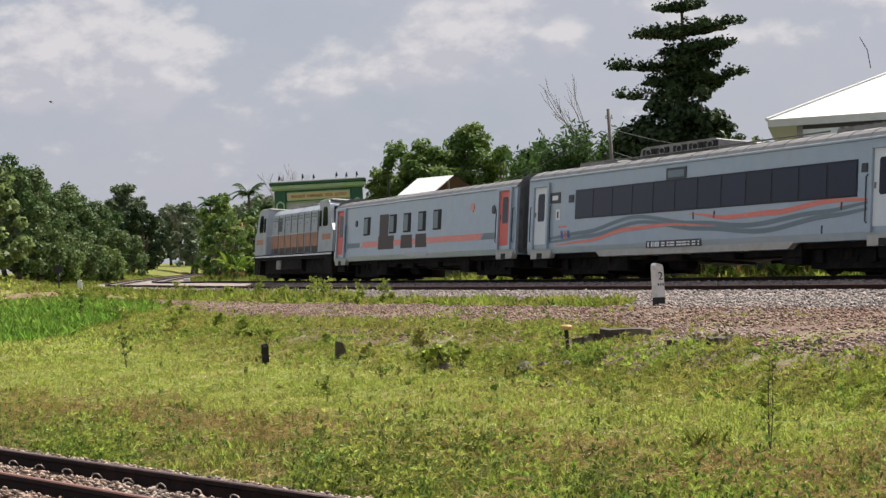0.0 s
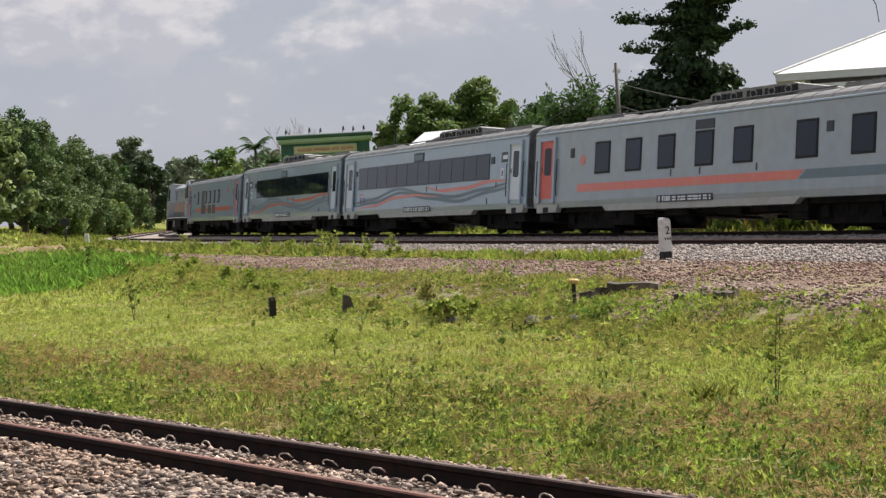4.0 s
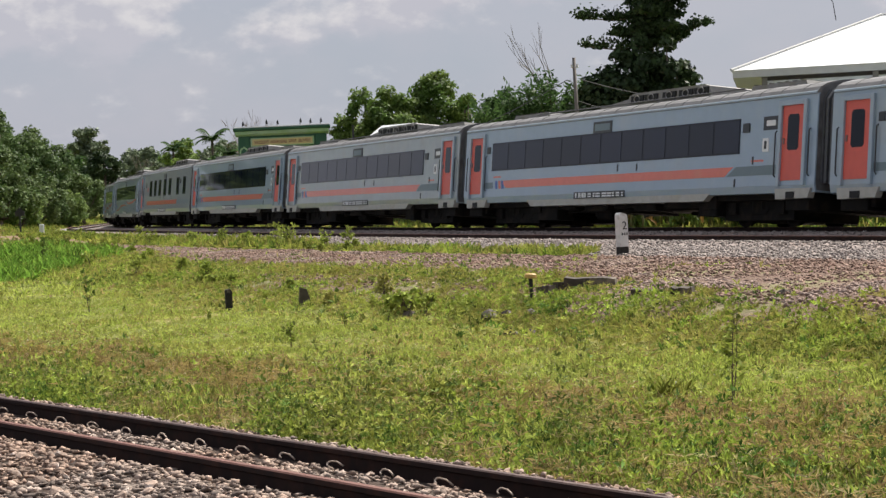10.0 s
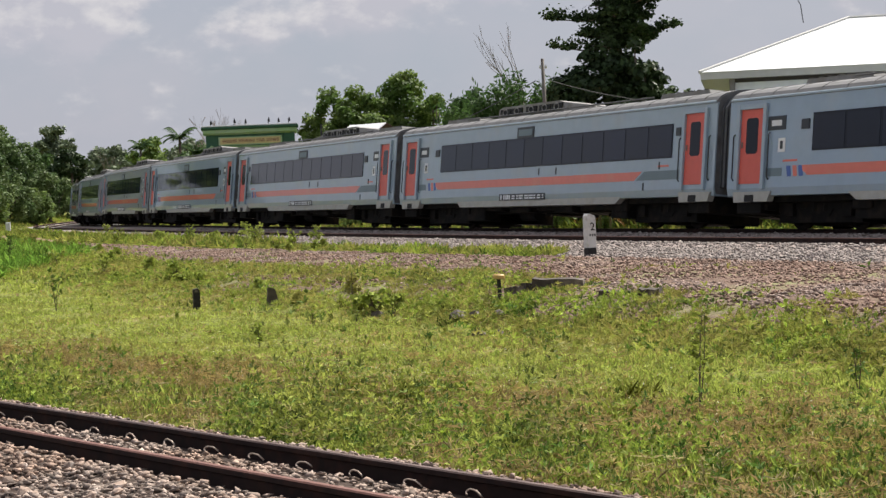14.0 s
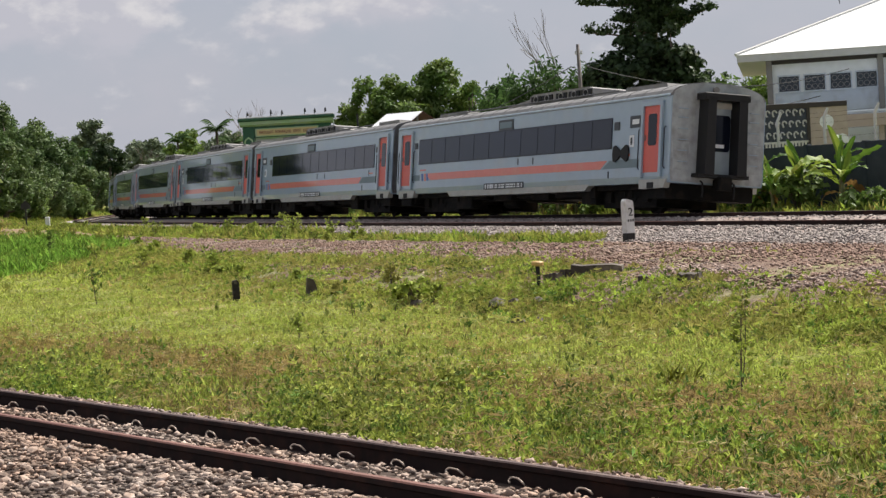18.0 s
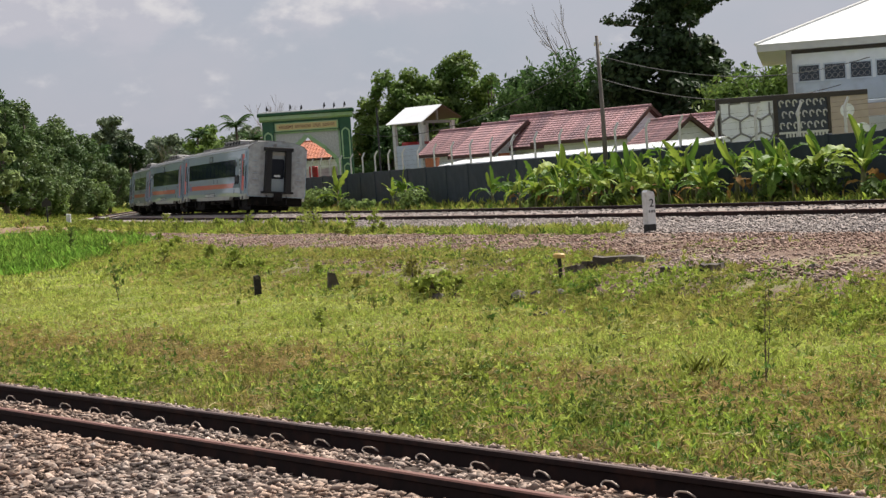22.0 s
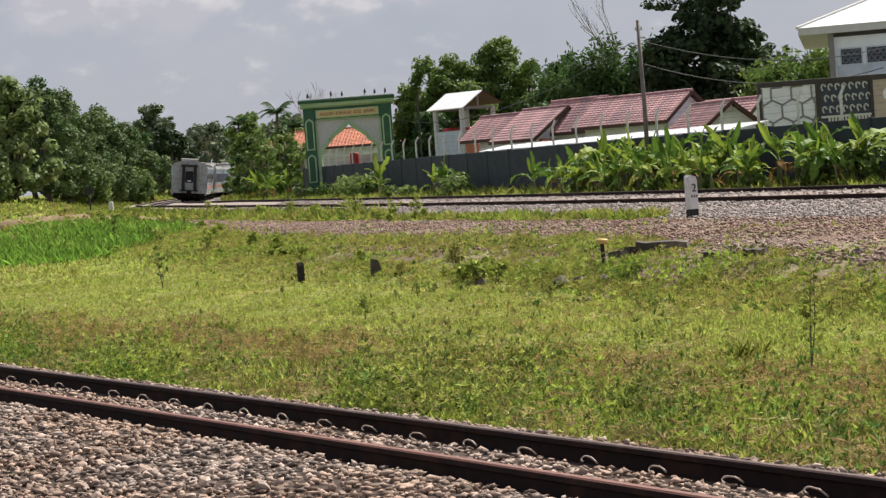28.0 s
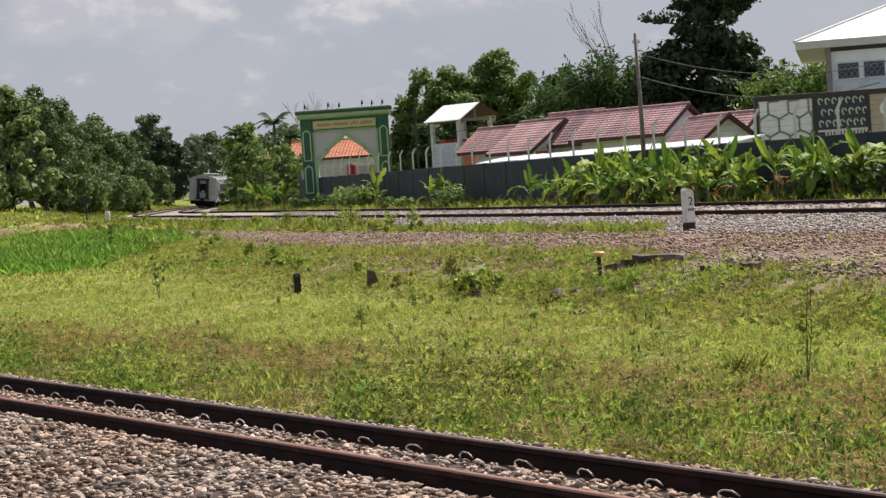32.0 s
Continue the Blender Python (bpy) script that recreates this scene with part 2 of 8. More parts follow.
# ---- mesh helpers ----
class Mesh:
    """Collects vertices and faces of one part."""

    def __init__(self):
        self.v, self.f = [], []

    def add(self, verts, faces):
        n = len(self.v)
        self.v += [tuple(p) for p in verts]
        self.f += [tuple(i + n for i in f) for f in faces]
        return self

    def box(self, x0, x1, y0, y1, z0, z1, c=0.0):
        """A box; c chamfers its upright and top edges."""
        if c <= 0:
            p = [(x, y, z) for z in (z0, z1) for x, y in ((x0, y0), (x1, y0), (x1, y1), (x0, y1))]
            return self.add(p, [(0, 3, 2, 1), (4, 5, 6, 7), (0, 1, 5, 4), (1, 2, 6, 5), (2, 3, 7, 6), (3, 0, 4, 7)])
        ring = [(x0 + c, y0), (x1 - c, y0), (x1, y0 + c), (x1, y1 - c), (x1 - c, y1), (x0 + c, y1), (x0, y1 - c), (x0, y0 + c)]
        inner = [(x0 + 2 * c, y0 + c), (x1 - 2 * c, y0 + c), (x1 - c, y0 + 2 * c), (x1 - c, y1 - 2 * c), (x1 - 2 * c, y1 - c), (x0 + 2 * c, y1 - c), (x0 + c, y1 - 2 * c), (x0 + c, y0 + 2 * c)]
        p = [(x, y, z0) for x, y in ring] + [(x, y, z1 - c) for x, y in ring] + [(x, y, z1) for x, y in inner]
        f = [tuple(range(7, -1, -1)), tuple(range(16, 24))]
        for k in (0, 8):
            f += [(k + i, k + (i + 1) % 8, k + 8 + (i + 1) % 8, k + 8 + i) for i in range(8)]
        return self.add(p, f)

    def prism(self, loop, axis, a, b):
        """A closed loop of 2D points swept along an axis from a to b."""
        n = len(loop)

        def at(p, t):
            return {"x": (t, p[0], p[1]), "y": (p[0], t, p[1]), "z": (p[0], p[1], t)}[axis]
        return self.add([at(p, a) for p in loop] + [at(p, b) for p in loop],
                        [tuple(range(n - 1, -1, -1)), tuple(range(n, 2 * n))] + [(i, (i + 1) % n, n + (i + 1) % n, n + i) for i in range(n)])

    def tube(self, pts, radii, n=8, cap=True):
        """A round tube along points, with a radius at each."""
        pts = [Vector(p) for p in pts]
        if not isinstance(radii, (list, tuple)):
            radii = [radii] * len(pts)
        verts, faces = [], []
        side = None
        for i, p in enumerate(pts):
            d = (pts[min(i + 1, len(pts) - 1)] - pts[max(i - 1, 0)]).normalized()
            if side is None:
                side = d.orthogonal().normalized()
            side = (side - d * side.dot(d)).normalized()
            other = d.cross(side)
            for k in range(n):
                a = 2 * math.pi * k / n
                verts.append(p + radii[i] * (math.cos(a) * side + math.sin(a) * other))
        for i in range(len(pts) - 1):
            faces += [(i * n + k, i * n + (k + 1) % n, (i + 1) * n + (k + 1) % n, (i + 1) * n + k) for k in range(n)]
        if cap:
            faces += [tuple(range(n - 1, -1, -1)), tuple(range((len(pts) - 1) * n, len(pts) * n))]
        return self.add(verts, faces)

    def data(self, name, mat, smooth=False):
        me = bpy.data.meshes.new(name)
        me.from_pydata(self.v, [], self.f)
        me.materials.append(mat)
        if smooth:
            me.polygons.foreach_set("use_smooth", [True] * len(me.polygons))
        me.update()
        return me


def mesh_np(name, verts, faces, mat, smooth=False):
    """A mesh from numpy arrays: verts (n, 3), faces (m, 3 or 4)."""
    me = bpy.data.meshes.new(name)
    k = faces.shape[1]
    me.vertices.add(len(verts))
    me.vertices.foreach_set("co", np.ascontiguousarray(verts, np.float32).ravel())
    me.loops.add(faces.size)
    me.loops.foreach_set("vertex_index", np.ascontiguousarray(faces, np.int32).ravel())
    me.polygons.add(len(faces))
    me.polygons.foreach_set("loop_start", np.arange(0, faces.size, k, dtype=np.int32))
    me.polygons.foreach_set("loop_total", np.full(len(faces), k, np.int32))
    if smooth:
        me.polygons.foreach_set("use_smooth", np.ones(len(faces), bool))
    me.materials.append(mat)
    me.update(calc_edges=True)
    return me


def part(name, mesh, mat, parent, label="", smooth=False, at=None):
    """Links one mesh as one part under its thing. mesh: a Mesh, or mesh data that several parts share."""
    me = mesh.data(name, mat, smooth) if isinstance(mesh, Mesh) else mesh
    ob = new(name, me)
    ob.parent = parent
    if at is not None:
        ob.matrix_basis = at
    return tagged(ob, label=label)


def thing(name, label, category, m=None, group="", kind=""):
    ob = new(name)
    ob.empty_display_size = 0.3
    if m is not None:
        ob.matrix_basis = m
    return tagged(ob, label, category, group, kind)


def single(name, mesh, mat, label, category, m=None, group="", kind="", smooth=False):
    me = mesh.data(name, mat, smooth) if isinstance(mesh, Mesh) else mesh
    ob = new(name, me)
    if m is not None:
        ob.matrix_basis = m
    return tagged(ob, label, category, group, kind)


# ---- the plan: the curved double track, and the near track ----
CANT = 5.5
_S = np.arange(-320.0, 471.0, 1.0)
_K = np.interp(_S, (-110, -60, 0, 40, 70, 100, 130, 180, 225, 265), (0, 2.10, 2.14, 2.06, 1.74, 2.08, 2.30, 3.07, 3.07, 0)) / 1000
_H = np.cumsum(_K)
_H += -0.3694 - np.interp(0, _S, _H)                   # heading, clockwise from +y
_X = np.cumsum(np.sin(_H))
_Y = np.cumsum(np.cos(_H))
_X += 6.30 - np.interp(0, _S, _X)
_Y += 60.04 - np.interp(0, _S, _Y)


def far_drop(s):
    """The line dips gently round the far curve."""
    return 0.0050 * min(max(s - 55.0, 0.0), 80.0)


def rail_z(s):
    """Height of the rail tops on the double track's centre lines."""
    return 0.6855 + 0.0018 * min(max(s, -120.0), 30.0) - far_drop(s)


def track_at(s, d=0.0):
    """Place and heading on the far track; d metres to its left, towards the field."""
    x, y, h = np.interp(s, _S, _X), np.interp(s, _S, _Y), np.interp(s, _S, _H)
    return float(x - d * math.cos(h)), float(y + d * math.sin(h)), float(h)


def track_d(x, y):
    """Signed distance to the left of the far track, and the place along it, for arrays of points."""
    x, y = np.asarray(x, float).ravel(), np.asarray(y, float).ravel()
    d, s = np.empty(len(x)), np.empty(len(x))
    for i in range(0, len(x), 20000):
        sl = slice(i, i + 20000)
        k = np.argmin((x[sl, None] - _X[None, ::2]) ** 2 + (y[sl, None] - _Y[None, ::2]) ** 2, axis=1) * 2
        h = _H[k]
        d[sl] = -(x[sl] - _X[k]) * np.cos(h) + (y[sl] - _Y[k]) * np.sin(h)
        s[sl] = _S[k]
    return d, s


NEAR_H = radians(33.45)
NEAR_DIR = np.array([-math.sin(NEAR_H), math.cos(NEAR_H)])
NEAR_N = np.array([-math.cos(NEAR_H), -math.sin(NEAR_H)])          # towards the camera
NEAR_O = np.array([0.0, 12.113])                                    # on the farther rail


def near_at(s, q=0.0):
    p = NEAR_O + s * NEAR_DIR + q * NEAR_N
    return float(p[0]), float(p[1])


def near_q(x, y):
    return (np.asarray(x) - NEAR_O[0]) * NEAR_N[0] + (np.asarray(y) - NEAR_O[1]) * NEAR_N[1]


def lumps(x, y, sc, seed=0.0):
    """Cheap smooth unevenness."""
    return (np.sin(x * sc + 1.3 * np.sin(y * sc * 0.7 + seed)) * np.cos(y * sc * 1.1 + 1.7 * np.sin(x * sc * 0.6 + 2 * seed))
            + 0.5 * np.sin(x * sc * 2.3 + seed) * np.cos(y * sc * 2.1 + 1.1 * seed))


def ground_z(x, y):
    x, y = np.asarray(x, float), np.asarray(y, float)
    d, s = track_d(x, y)
    d = d.reshape(x.shape)
    z = np.interp(d, (-400, -60, -7, -3.5, 8.0, 14.4, 15.2, 16.6, 30, 400), (0.9, 0.75, 0.6, 0.42, 0.42, 0.36, 0.24, -0.05, -0.07, -0.05))
    z = z + np.where(d > 14, 0.035, 0.015) * lumps(x, y, 0.9) + np.where(d > 9, 0.02, 0.005) * lumps(x, y, 2.7, 1.7)
    far = np.clip((y - 104) / 30, 0, 1)
    z = z + far * np.interp(d, (-30, -6, 6.5, 9, 13, 30), (0.25, 0.0, 0.0, 0.35, 1.15, 1.7))
    z = z - 0.0050 * np.clip(s.reshape(x.shape) - 55, 0, 80) * np.interp(d, (-14, -5, 10, 16), (0, 1, 1, 0)) - 0.10 * ((d > -3.0) & (d < 7.6))
    q = near_q(x, y)
    bed = np.interp(q, (-3.2, -1.5, -0.8, 8, 20), (0, 0.06, 0.10, 0.24, 0.2))
    return np.where(q > -3.2, np.maximum(z, -0.05) * 0 - 0.05 + bed, z)


# ---- ground ----
def make_ground():
    def axis(lo, hi, fine_lo, fine_hi, fine):
        a = list(np.arange(fine_lo, fine_hi, fine))
        step, p = fine, fine_hi
        while p < hi:
            a.append(p)
            step *= 1.18
            p += step
        a.append(hi)
        step, p = fine, fine_lo - fine
        while p > lo:
            a.insert(0, p)
            step *= 1.18
            p -= step
        a.insert(0, lo)
        return np.array(a)
    xs, ys = axis(-1800, 1800, -30, 30, 0.45), axis(-600, 3600, 8, 150, 0.45)
    gx, gy = np.meshgrid(xs, ys)
    gz = ground_z(gx, gy)
    v = np.stack([gx, gy, gz], -1).reshape(-1, 3)
    n, m = len(xs), len(ys)
    i = np.arange(n * m).reshape(m, n)
    f = np.stack([i[:-1, :-1], i[:-1, 1:], i[1:, 1:], i[1:, :-1]], -1).reshape(-1, 4)
    mat = material("turf_and_soil", (0.165, 0.180, 0.042), 0.95, 0, 0.25, 9, 0.03, 14, second=(0.24, 0.20, 0.075), second_scale=0.35, second_at=(0.52, 0.68), spec=0.12)
    single("ground", mesh_np("ground", v, f, mat, True), mat, "open field of short green and dry grass over brown soil", "ground", kind="structure")


make_ground()


def strip(profile, s_list, place):
    """A long bed: a profile of (offset, height) carried along a line of places."""
    v = [(*place(s, q), z(s) if callable(z) else z) for s in s_list for q, z in profile]
    n = len(profile)
    f = [(i * n + k, (i + 1) * n + k, (i + 1) * n + k + 1, i * n + k + 1) for i in range(len(s_list) - 1) for k in range(n - 1)]
    return v, f


def bench_edge(s):
    """How far the gravel bench reaches from the far track; it narrows towards the curve."""
    return np.interp(s, (-14, -6, 4, 14, 30, 60), (14.6, 13.7, 12.5, 11.0, 9.8, 9.2))


def bench_xy(s, d):
    return track_at(s, 8.2 + (d - 8.2) * (float(bench_edge(s)) - 8.2) / 6.3)[:2]


def far_xy(s, d):
    return track_at(s, d)[:2]


def make_beds():
    # double track: one ballast bed with two canted tops, and its shoulder towards the field
    t = math.sin(radians(CANT))

    def top(d, c, drop):
        return lambda s: rail_z(s) + (d - c) * t - drop
    low = [lambda s, c=c: c - far_drop(s) for c in (0.40, 0.43, 0.36)]
    prof = [(-3.2, low[0]), (-2.2, top(-1.3, 0, 0.20)), (-1.3, top(-1.3, 0, 0.15)), (-0.6, top(-0.6, 0, 0.15)), (0.6, top(0.6, 0, 0.15)), (1.4, top(1.3, 0, 0.16)),
            (2.0, top(0.6, 0, 0.24)), (2.7, top(2.7, 4, 0.17)), (3.4, top(3.4, 4, 0.15)), (4.6, top(4.6, 4, 0.15)), (5.3, top(5.3, 4, 0.17)),
            (5.9, top(5.3, 4, 0.26)), (6.8, lambda s: 0.5 * rail_z(s) + 0.17 - 0.5 * far_drop(s)), (7.7, low[1]), (8.0, low[2])]
    s_list = list(range(-300, -60, 10)) + list(range(-60, 230, 2)) + list(range(230, 461, 10))
    v, f = strip(prof, s_list, far_xy)
    m = Mesh().add(v, f)
    single("track_bed", m, M_BED_GREY, "grey crushed-stone ballast bed under the curved double track", "ballast", kind="structure", smooth=True)
    # former track bed: a flat bench of brown gravel below the shoulder
    prof = [(7.6, 0.41), (8.2, 0.445), (9.5, 0.435), (11, 0.44), (12.6, 0.43), (13.8, 0.41), (14.5, 0.375), (15.2, 0.25), (16.0, 0.0)]
    rng = random.Random(3)
    v, f = strip(prof, [x * 0.7 for x in range(-100, 86)], bench_xy)
    v = [(x, y, z + 0.018 * rng.uniform(-1, 1)) for x, y, z in v]
    single("gravel_bench", Mesh().add(v, f), M_BENCH, "brown gravel bench of a lifted siding, partly overgrown", "gravel", kind="structure", smooth=True)
    # a bare earth path that goes on from the bench round the curve
    v, n = [], 9
    for s in [30 + 1.5 * k for k in range(40)]:
        lo = 8.0 - 0.5 * math.sin(s * 0.3)
        hi = float(np.interp(s, (30, 42, 52, 60, 70, 80, 90), (9.0, 9.6, 11.0, 14.5, 15.5, 12.0, 8.3))) + 0.5 * math.sin(s * 0.7)
        for k in range(n):
            x, y = track_at(s, lo + (hi - lo) * k / (n - 1))[:2]
            v.append((x, y, float(ground_z(np.array([x]), np.array([y]))[0]) + (0.05 + 0.05 * rng.random() if 0 < k < n - 1 else -0.05)))
    f = [(i * n + k, (i + 1) * n + k, (i + 1) * n + k + 1, i * n + k + 1) for i in range(39) for k in range(n - 1)]
    single("dirt_path", Mesh().add(v, f), M_EARTH, "bare brown earth path beside the railway curve", "path", kind="structure", smooth=True)
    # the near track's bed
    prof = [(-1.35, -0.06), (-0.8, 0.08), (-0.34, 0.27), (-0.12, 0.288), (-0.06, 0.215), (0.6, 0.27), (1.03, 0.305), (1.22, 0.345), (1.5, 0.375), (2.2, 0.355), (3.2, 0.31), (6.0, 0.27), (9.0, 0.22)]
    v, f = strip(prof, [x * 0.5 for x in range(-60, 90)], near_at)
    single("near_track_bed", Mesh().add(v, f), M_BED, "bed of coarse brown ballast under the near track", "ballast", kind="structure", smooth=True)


make_beds()

RAIL = [(-0.065, 0), (0.065, 0), (0.065, 0.012), (0.012, 0.03), (0.01, 0.11), (0.036, 0.122), (0.036, 0.150), (0.028, 0.159), (-0.028, 0.159), (-0.036, 0.150), (-0.036, 0.122), (-0.01, 0.11), (-0.012, 0.03), (-0.065, 0.012)]


def rail_mesh(frames):
    """A rail swept along places (place of the rail's top, across, up)."""
    n = len(RAIL)
    m = Mesh()
    v = [p + a * y + u * (z - 0.159) for p, a, u in frames for y, z in RAIL]
    m.add(v, [(i * n + k, i * n + (k + 1) % n, (i + 1) * n + (k + 1) % n, (i + 1) * n + k) for i in range(len(frames) - 1) for k in range(n)])
    return m


def two_tone(me, low, high, count):
    """The rail's running surface in a material of its own."""
    me.materials.append(high)
    n = len(RAIL)
    me.polygons.foreach_set("material_index", [1 if (i % n) in (6, 7, 8) else 0 for i in range(count)])
    return me


def make_near_track():
    tr = thing("near_railway_track", "rusty near railway track on concrete sleepers with spring clips", "railway track")
    up = Vector((NEAR_N[0] * -0.0886, NEAR_N[1] * -0.0886, 1)).normalized()
    across = Vector((NEAR_N[0], NEAR_N[1], 0.0886)).normalized()
    for q, z, head in ((0.0, 0.353, M_RAILTOP_DARK), (1.137, 0.453, M_RAILTOP_RUST)):
        fr = [(Vector((*near_at(s, q), z)), across, up) for s in np.arange(-30, 45.1, 1.5)]
        me = rail_mesh(fr).data("rail", M_RAIL)
        part("rail", two_tone(me, M_RAIL, head, len(me.polygons)), M_RAIL, tr)
    sl = Mesh().prism([(-1.0, 0), (1.0, 0), (1.0, 0.14), (0.72, 0.17), (0.35, 0.17), (0.25, 0.13), (-0.25, 0.13), (-0.35, 0.17), (-0.72, 0.17), (-1.0, 0.14)], "y", -0.13, 0.13).data("sleeper", M_CONCRETE)
    pts = [(0.030 * math.cos(a) - 0.022, 0.012 * math.sin(a), 0.015 * math.sin(a) + 0.022) for a in np.linspace(1.15, 4.6, 9)]
    pts = [(0.075, 0.022, 0.004), (0.052, 0.018, 0.020), (0.022, 0.014, 0.034)] + pts
    clip = Mesh().tube(pts, 0.0058, 6).data("rail_clip", M_CLIP, True)
    rz = math.atan2(NEAR_N[1], NEAR_N[0])
    rng = random.Random(5)
    for k in range(-40, 66):
        s = -3.2845 + 0.6 * k
        c = Matrix.Translation((*near_at(s, 0.57), 0.403)) @ Matrix.Rotation(rz, 4, "Z") @ Matrix.Rotation(radians(-5.08), 4, "Y")
        part("sleeper", sl, M_CONCRETE, tr, at=c @ pose(0, 0, -0.159 - 0.172, 0, 0, 0))
        if -12 <= k <= 40:
            for x, turn in ((-0.5685 + 0.10, 0), (-0.5685 - 0.10, 180), (0.5685 - 0.10, 180)):
                part("rail_clip", clip, M_CLIP, tr, at=c @ pose(x, 0, -0.112, 0, rng.uniform(-6, 6), turn + rng.uniform(-12, 12) + 90))


make_near_track()


def make_far_track(name, d0, label, head):
    tr = thing(name, label, "railway track")
    t = radians(CANT)
    s_list = list(range(-300, -60, 8)) + list(range(-60, 235, 3)) + list(range(235, 461, 8))
    for q in (0.5685, -0.5685):
        fr = []
        for s in s_list:
            x, y, h = track_at(s, d0)
            left = Vector((-math.cos(h), math.sin(h), 0))
            across = left * math.cos(t) + Vector((0, 0, math.sin(t)))
            fr.append((Vector((x, y, rail_z(s))) + across * q, across, Vector((0, 0, math.cos(t))) - left * math.sin(t)))
        me = rail_mesh(fr).data("rail", M_RAIL)
        part("rail", two_tone(me, M_RAIL, head, len(me.polygons)), M_RAIL, tr)
    m = Mesh()
    b = [(a, e, z) for z in (-0.30, -0.135) for a, e in ((-1.0, -0.12), (1.0, -0.12), (1.0, 0.12), (-1.0, 0.12))]
    quads = [(0, 3, 2, 1), (4, 5, 6, 7), (0, 1, 5, 4), (1, 2, 6, 5), (2, 3, 7, 6), (3, 0, 4, 7)]
    one = Mesh().add(b, quads).data("sleeper", M_CONCRETE)
    for k in range(-60, 400):
        s = 0.62 * k
        x, y, h = track_at(s, d0)
        c = Matrix.Translation((x, y, rail_z(s))) @ Matrix.Rotation(math.pi - h, 4, "Z") @ Matrix.Rotation(-t, 4, "Y")
        if k < 235:
            part("sleeper", one, M_CONCRETE, tr, at=c)
        else:
            m.add([c @ Vector(p) for p in b], quads)
    tagged(part("distant_sleeper_row", m, M_CONCRETE, tr), kind="stuff")


make_far_track("outer_railway_track", 4.0, "empty curved railway track with dark rails on grey ballast", M_RAILTOP_RUST)
make_far_track("inner_railway_track", 0.0, "curved railway track that carries the train", M_RAILTOP)


# ---- the train ----
PITCH, HALF = 20.78, 10.12
_shared = {}


def shared(key, make, mat, smooth=False):
    """Mesh data built once and used by all parts that are alike."""
    if key not in _shared:
        _shared[key] = make().data(key.split("|")[0], mat, smooth)
    return _shared[key]


def plate(x0, x1, z0, z1, y, thick=0.012, slant0=0.0, slant1=0.0):
    """A thin raised plate on the car's side; slants lean its ends."""
    s = 1 if y > 0 else -1
    a, b = (y - 0.004 * s, y + thick * s) if s > 0 else (y + thick * s, y - 0.004 * s)
    return Mesh().prism([(x0, z0), (x1, z0), (x1 + slant1, z1), (x0 + slant0, z1)], "y", a, b)


def ribbon(pts, y, thick=0.004):
    """A painted wave: (x, z, height) points, drawn out smoothly along the side."""
    xs, zs, hs = zip(*pts)
    n = 40
    m = Mesh()
    v = []
    for i in range(n + 1):
        t = i / n * (len(pts) - 1)
        k = min(int(t), len(pts) - 2)
        f = t - k
        e = f * f * (3 - 2 * f)
        x = xs[k] + (xs[k + 1] - xs[k]) * f
        z = zs[k] + (zs[k + 1] - zs[k]) * e
        h = hs[k] + (hs[k + 1] - hs[k]) * f
        v += [(x, y, z - h / 2), (x, y, z + h / 2), (x, y + thick * (1 if y > 0 else -1), z - h / 2), (x, y + thick * (1 if y > 0 else -1), z + h / 2)]
    f = []
    for i in range(n):
        a = 4 * i
        f += [(a + 2, a + 6, a + 7, a + 3), (a, a + 1, a + 5, a + 4), (a + 1, a + 3, a + 7, a + 5), (a, a + 4, a + 6, a + 2)]
    return m.add(v, f)


def wheel_mesh():
    m = Mesh()
    prof = [(0.0, -0.065), (0.43, -0.065), (0.44, 0.04), (0.465, 0.045), (0.465, 0.07), (0.36, 0.07), (0.33, 0.02), (0.12, 0.02), (0.1, 0.09), (0.0, 0.09)]
    n = 20
    v = [(r * math.cos(2 * math.pi * k / n), y, r * math.sin(2 * math.pi * k / n)) for r, y in prof for k in range(n)]
    return m.add(v, [(i * n + k, (i + 1) * n + k, (i + 1) * n + (k + 1) % n, i * n + (k + 1) % n) for i in range(len(prof) - 1) for k in range(n)])


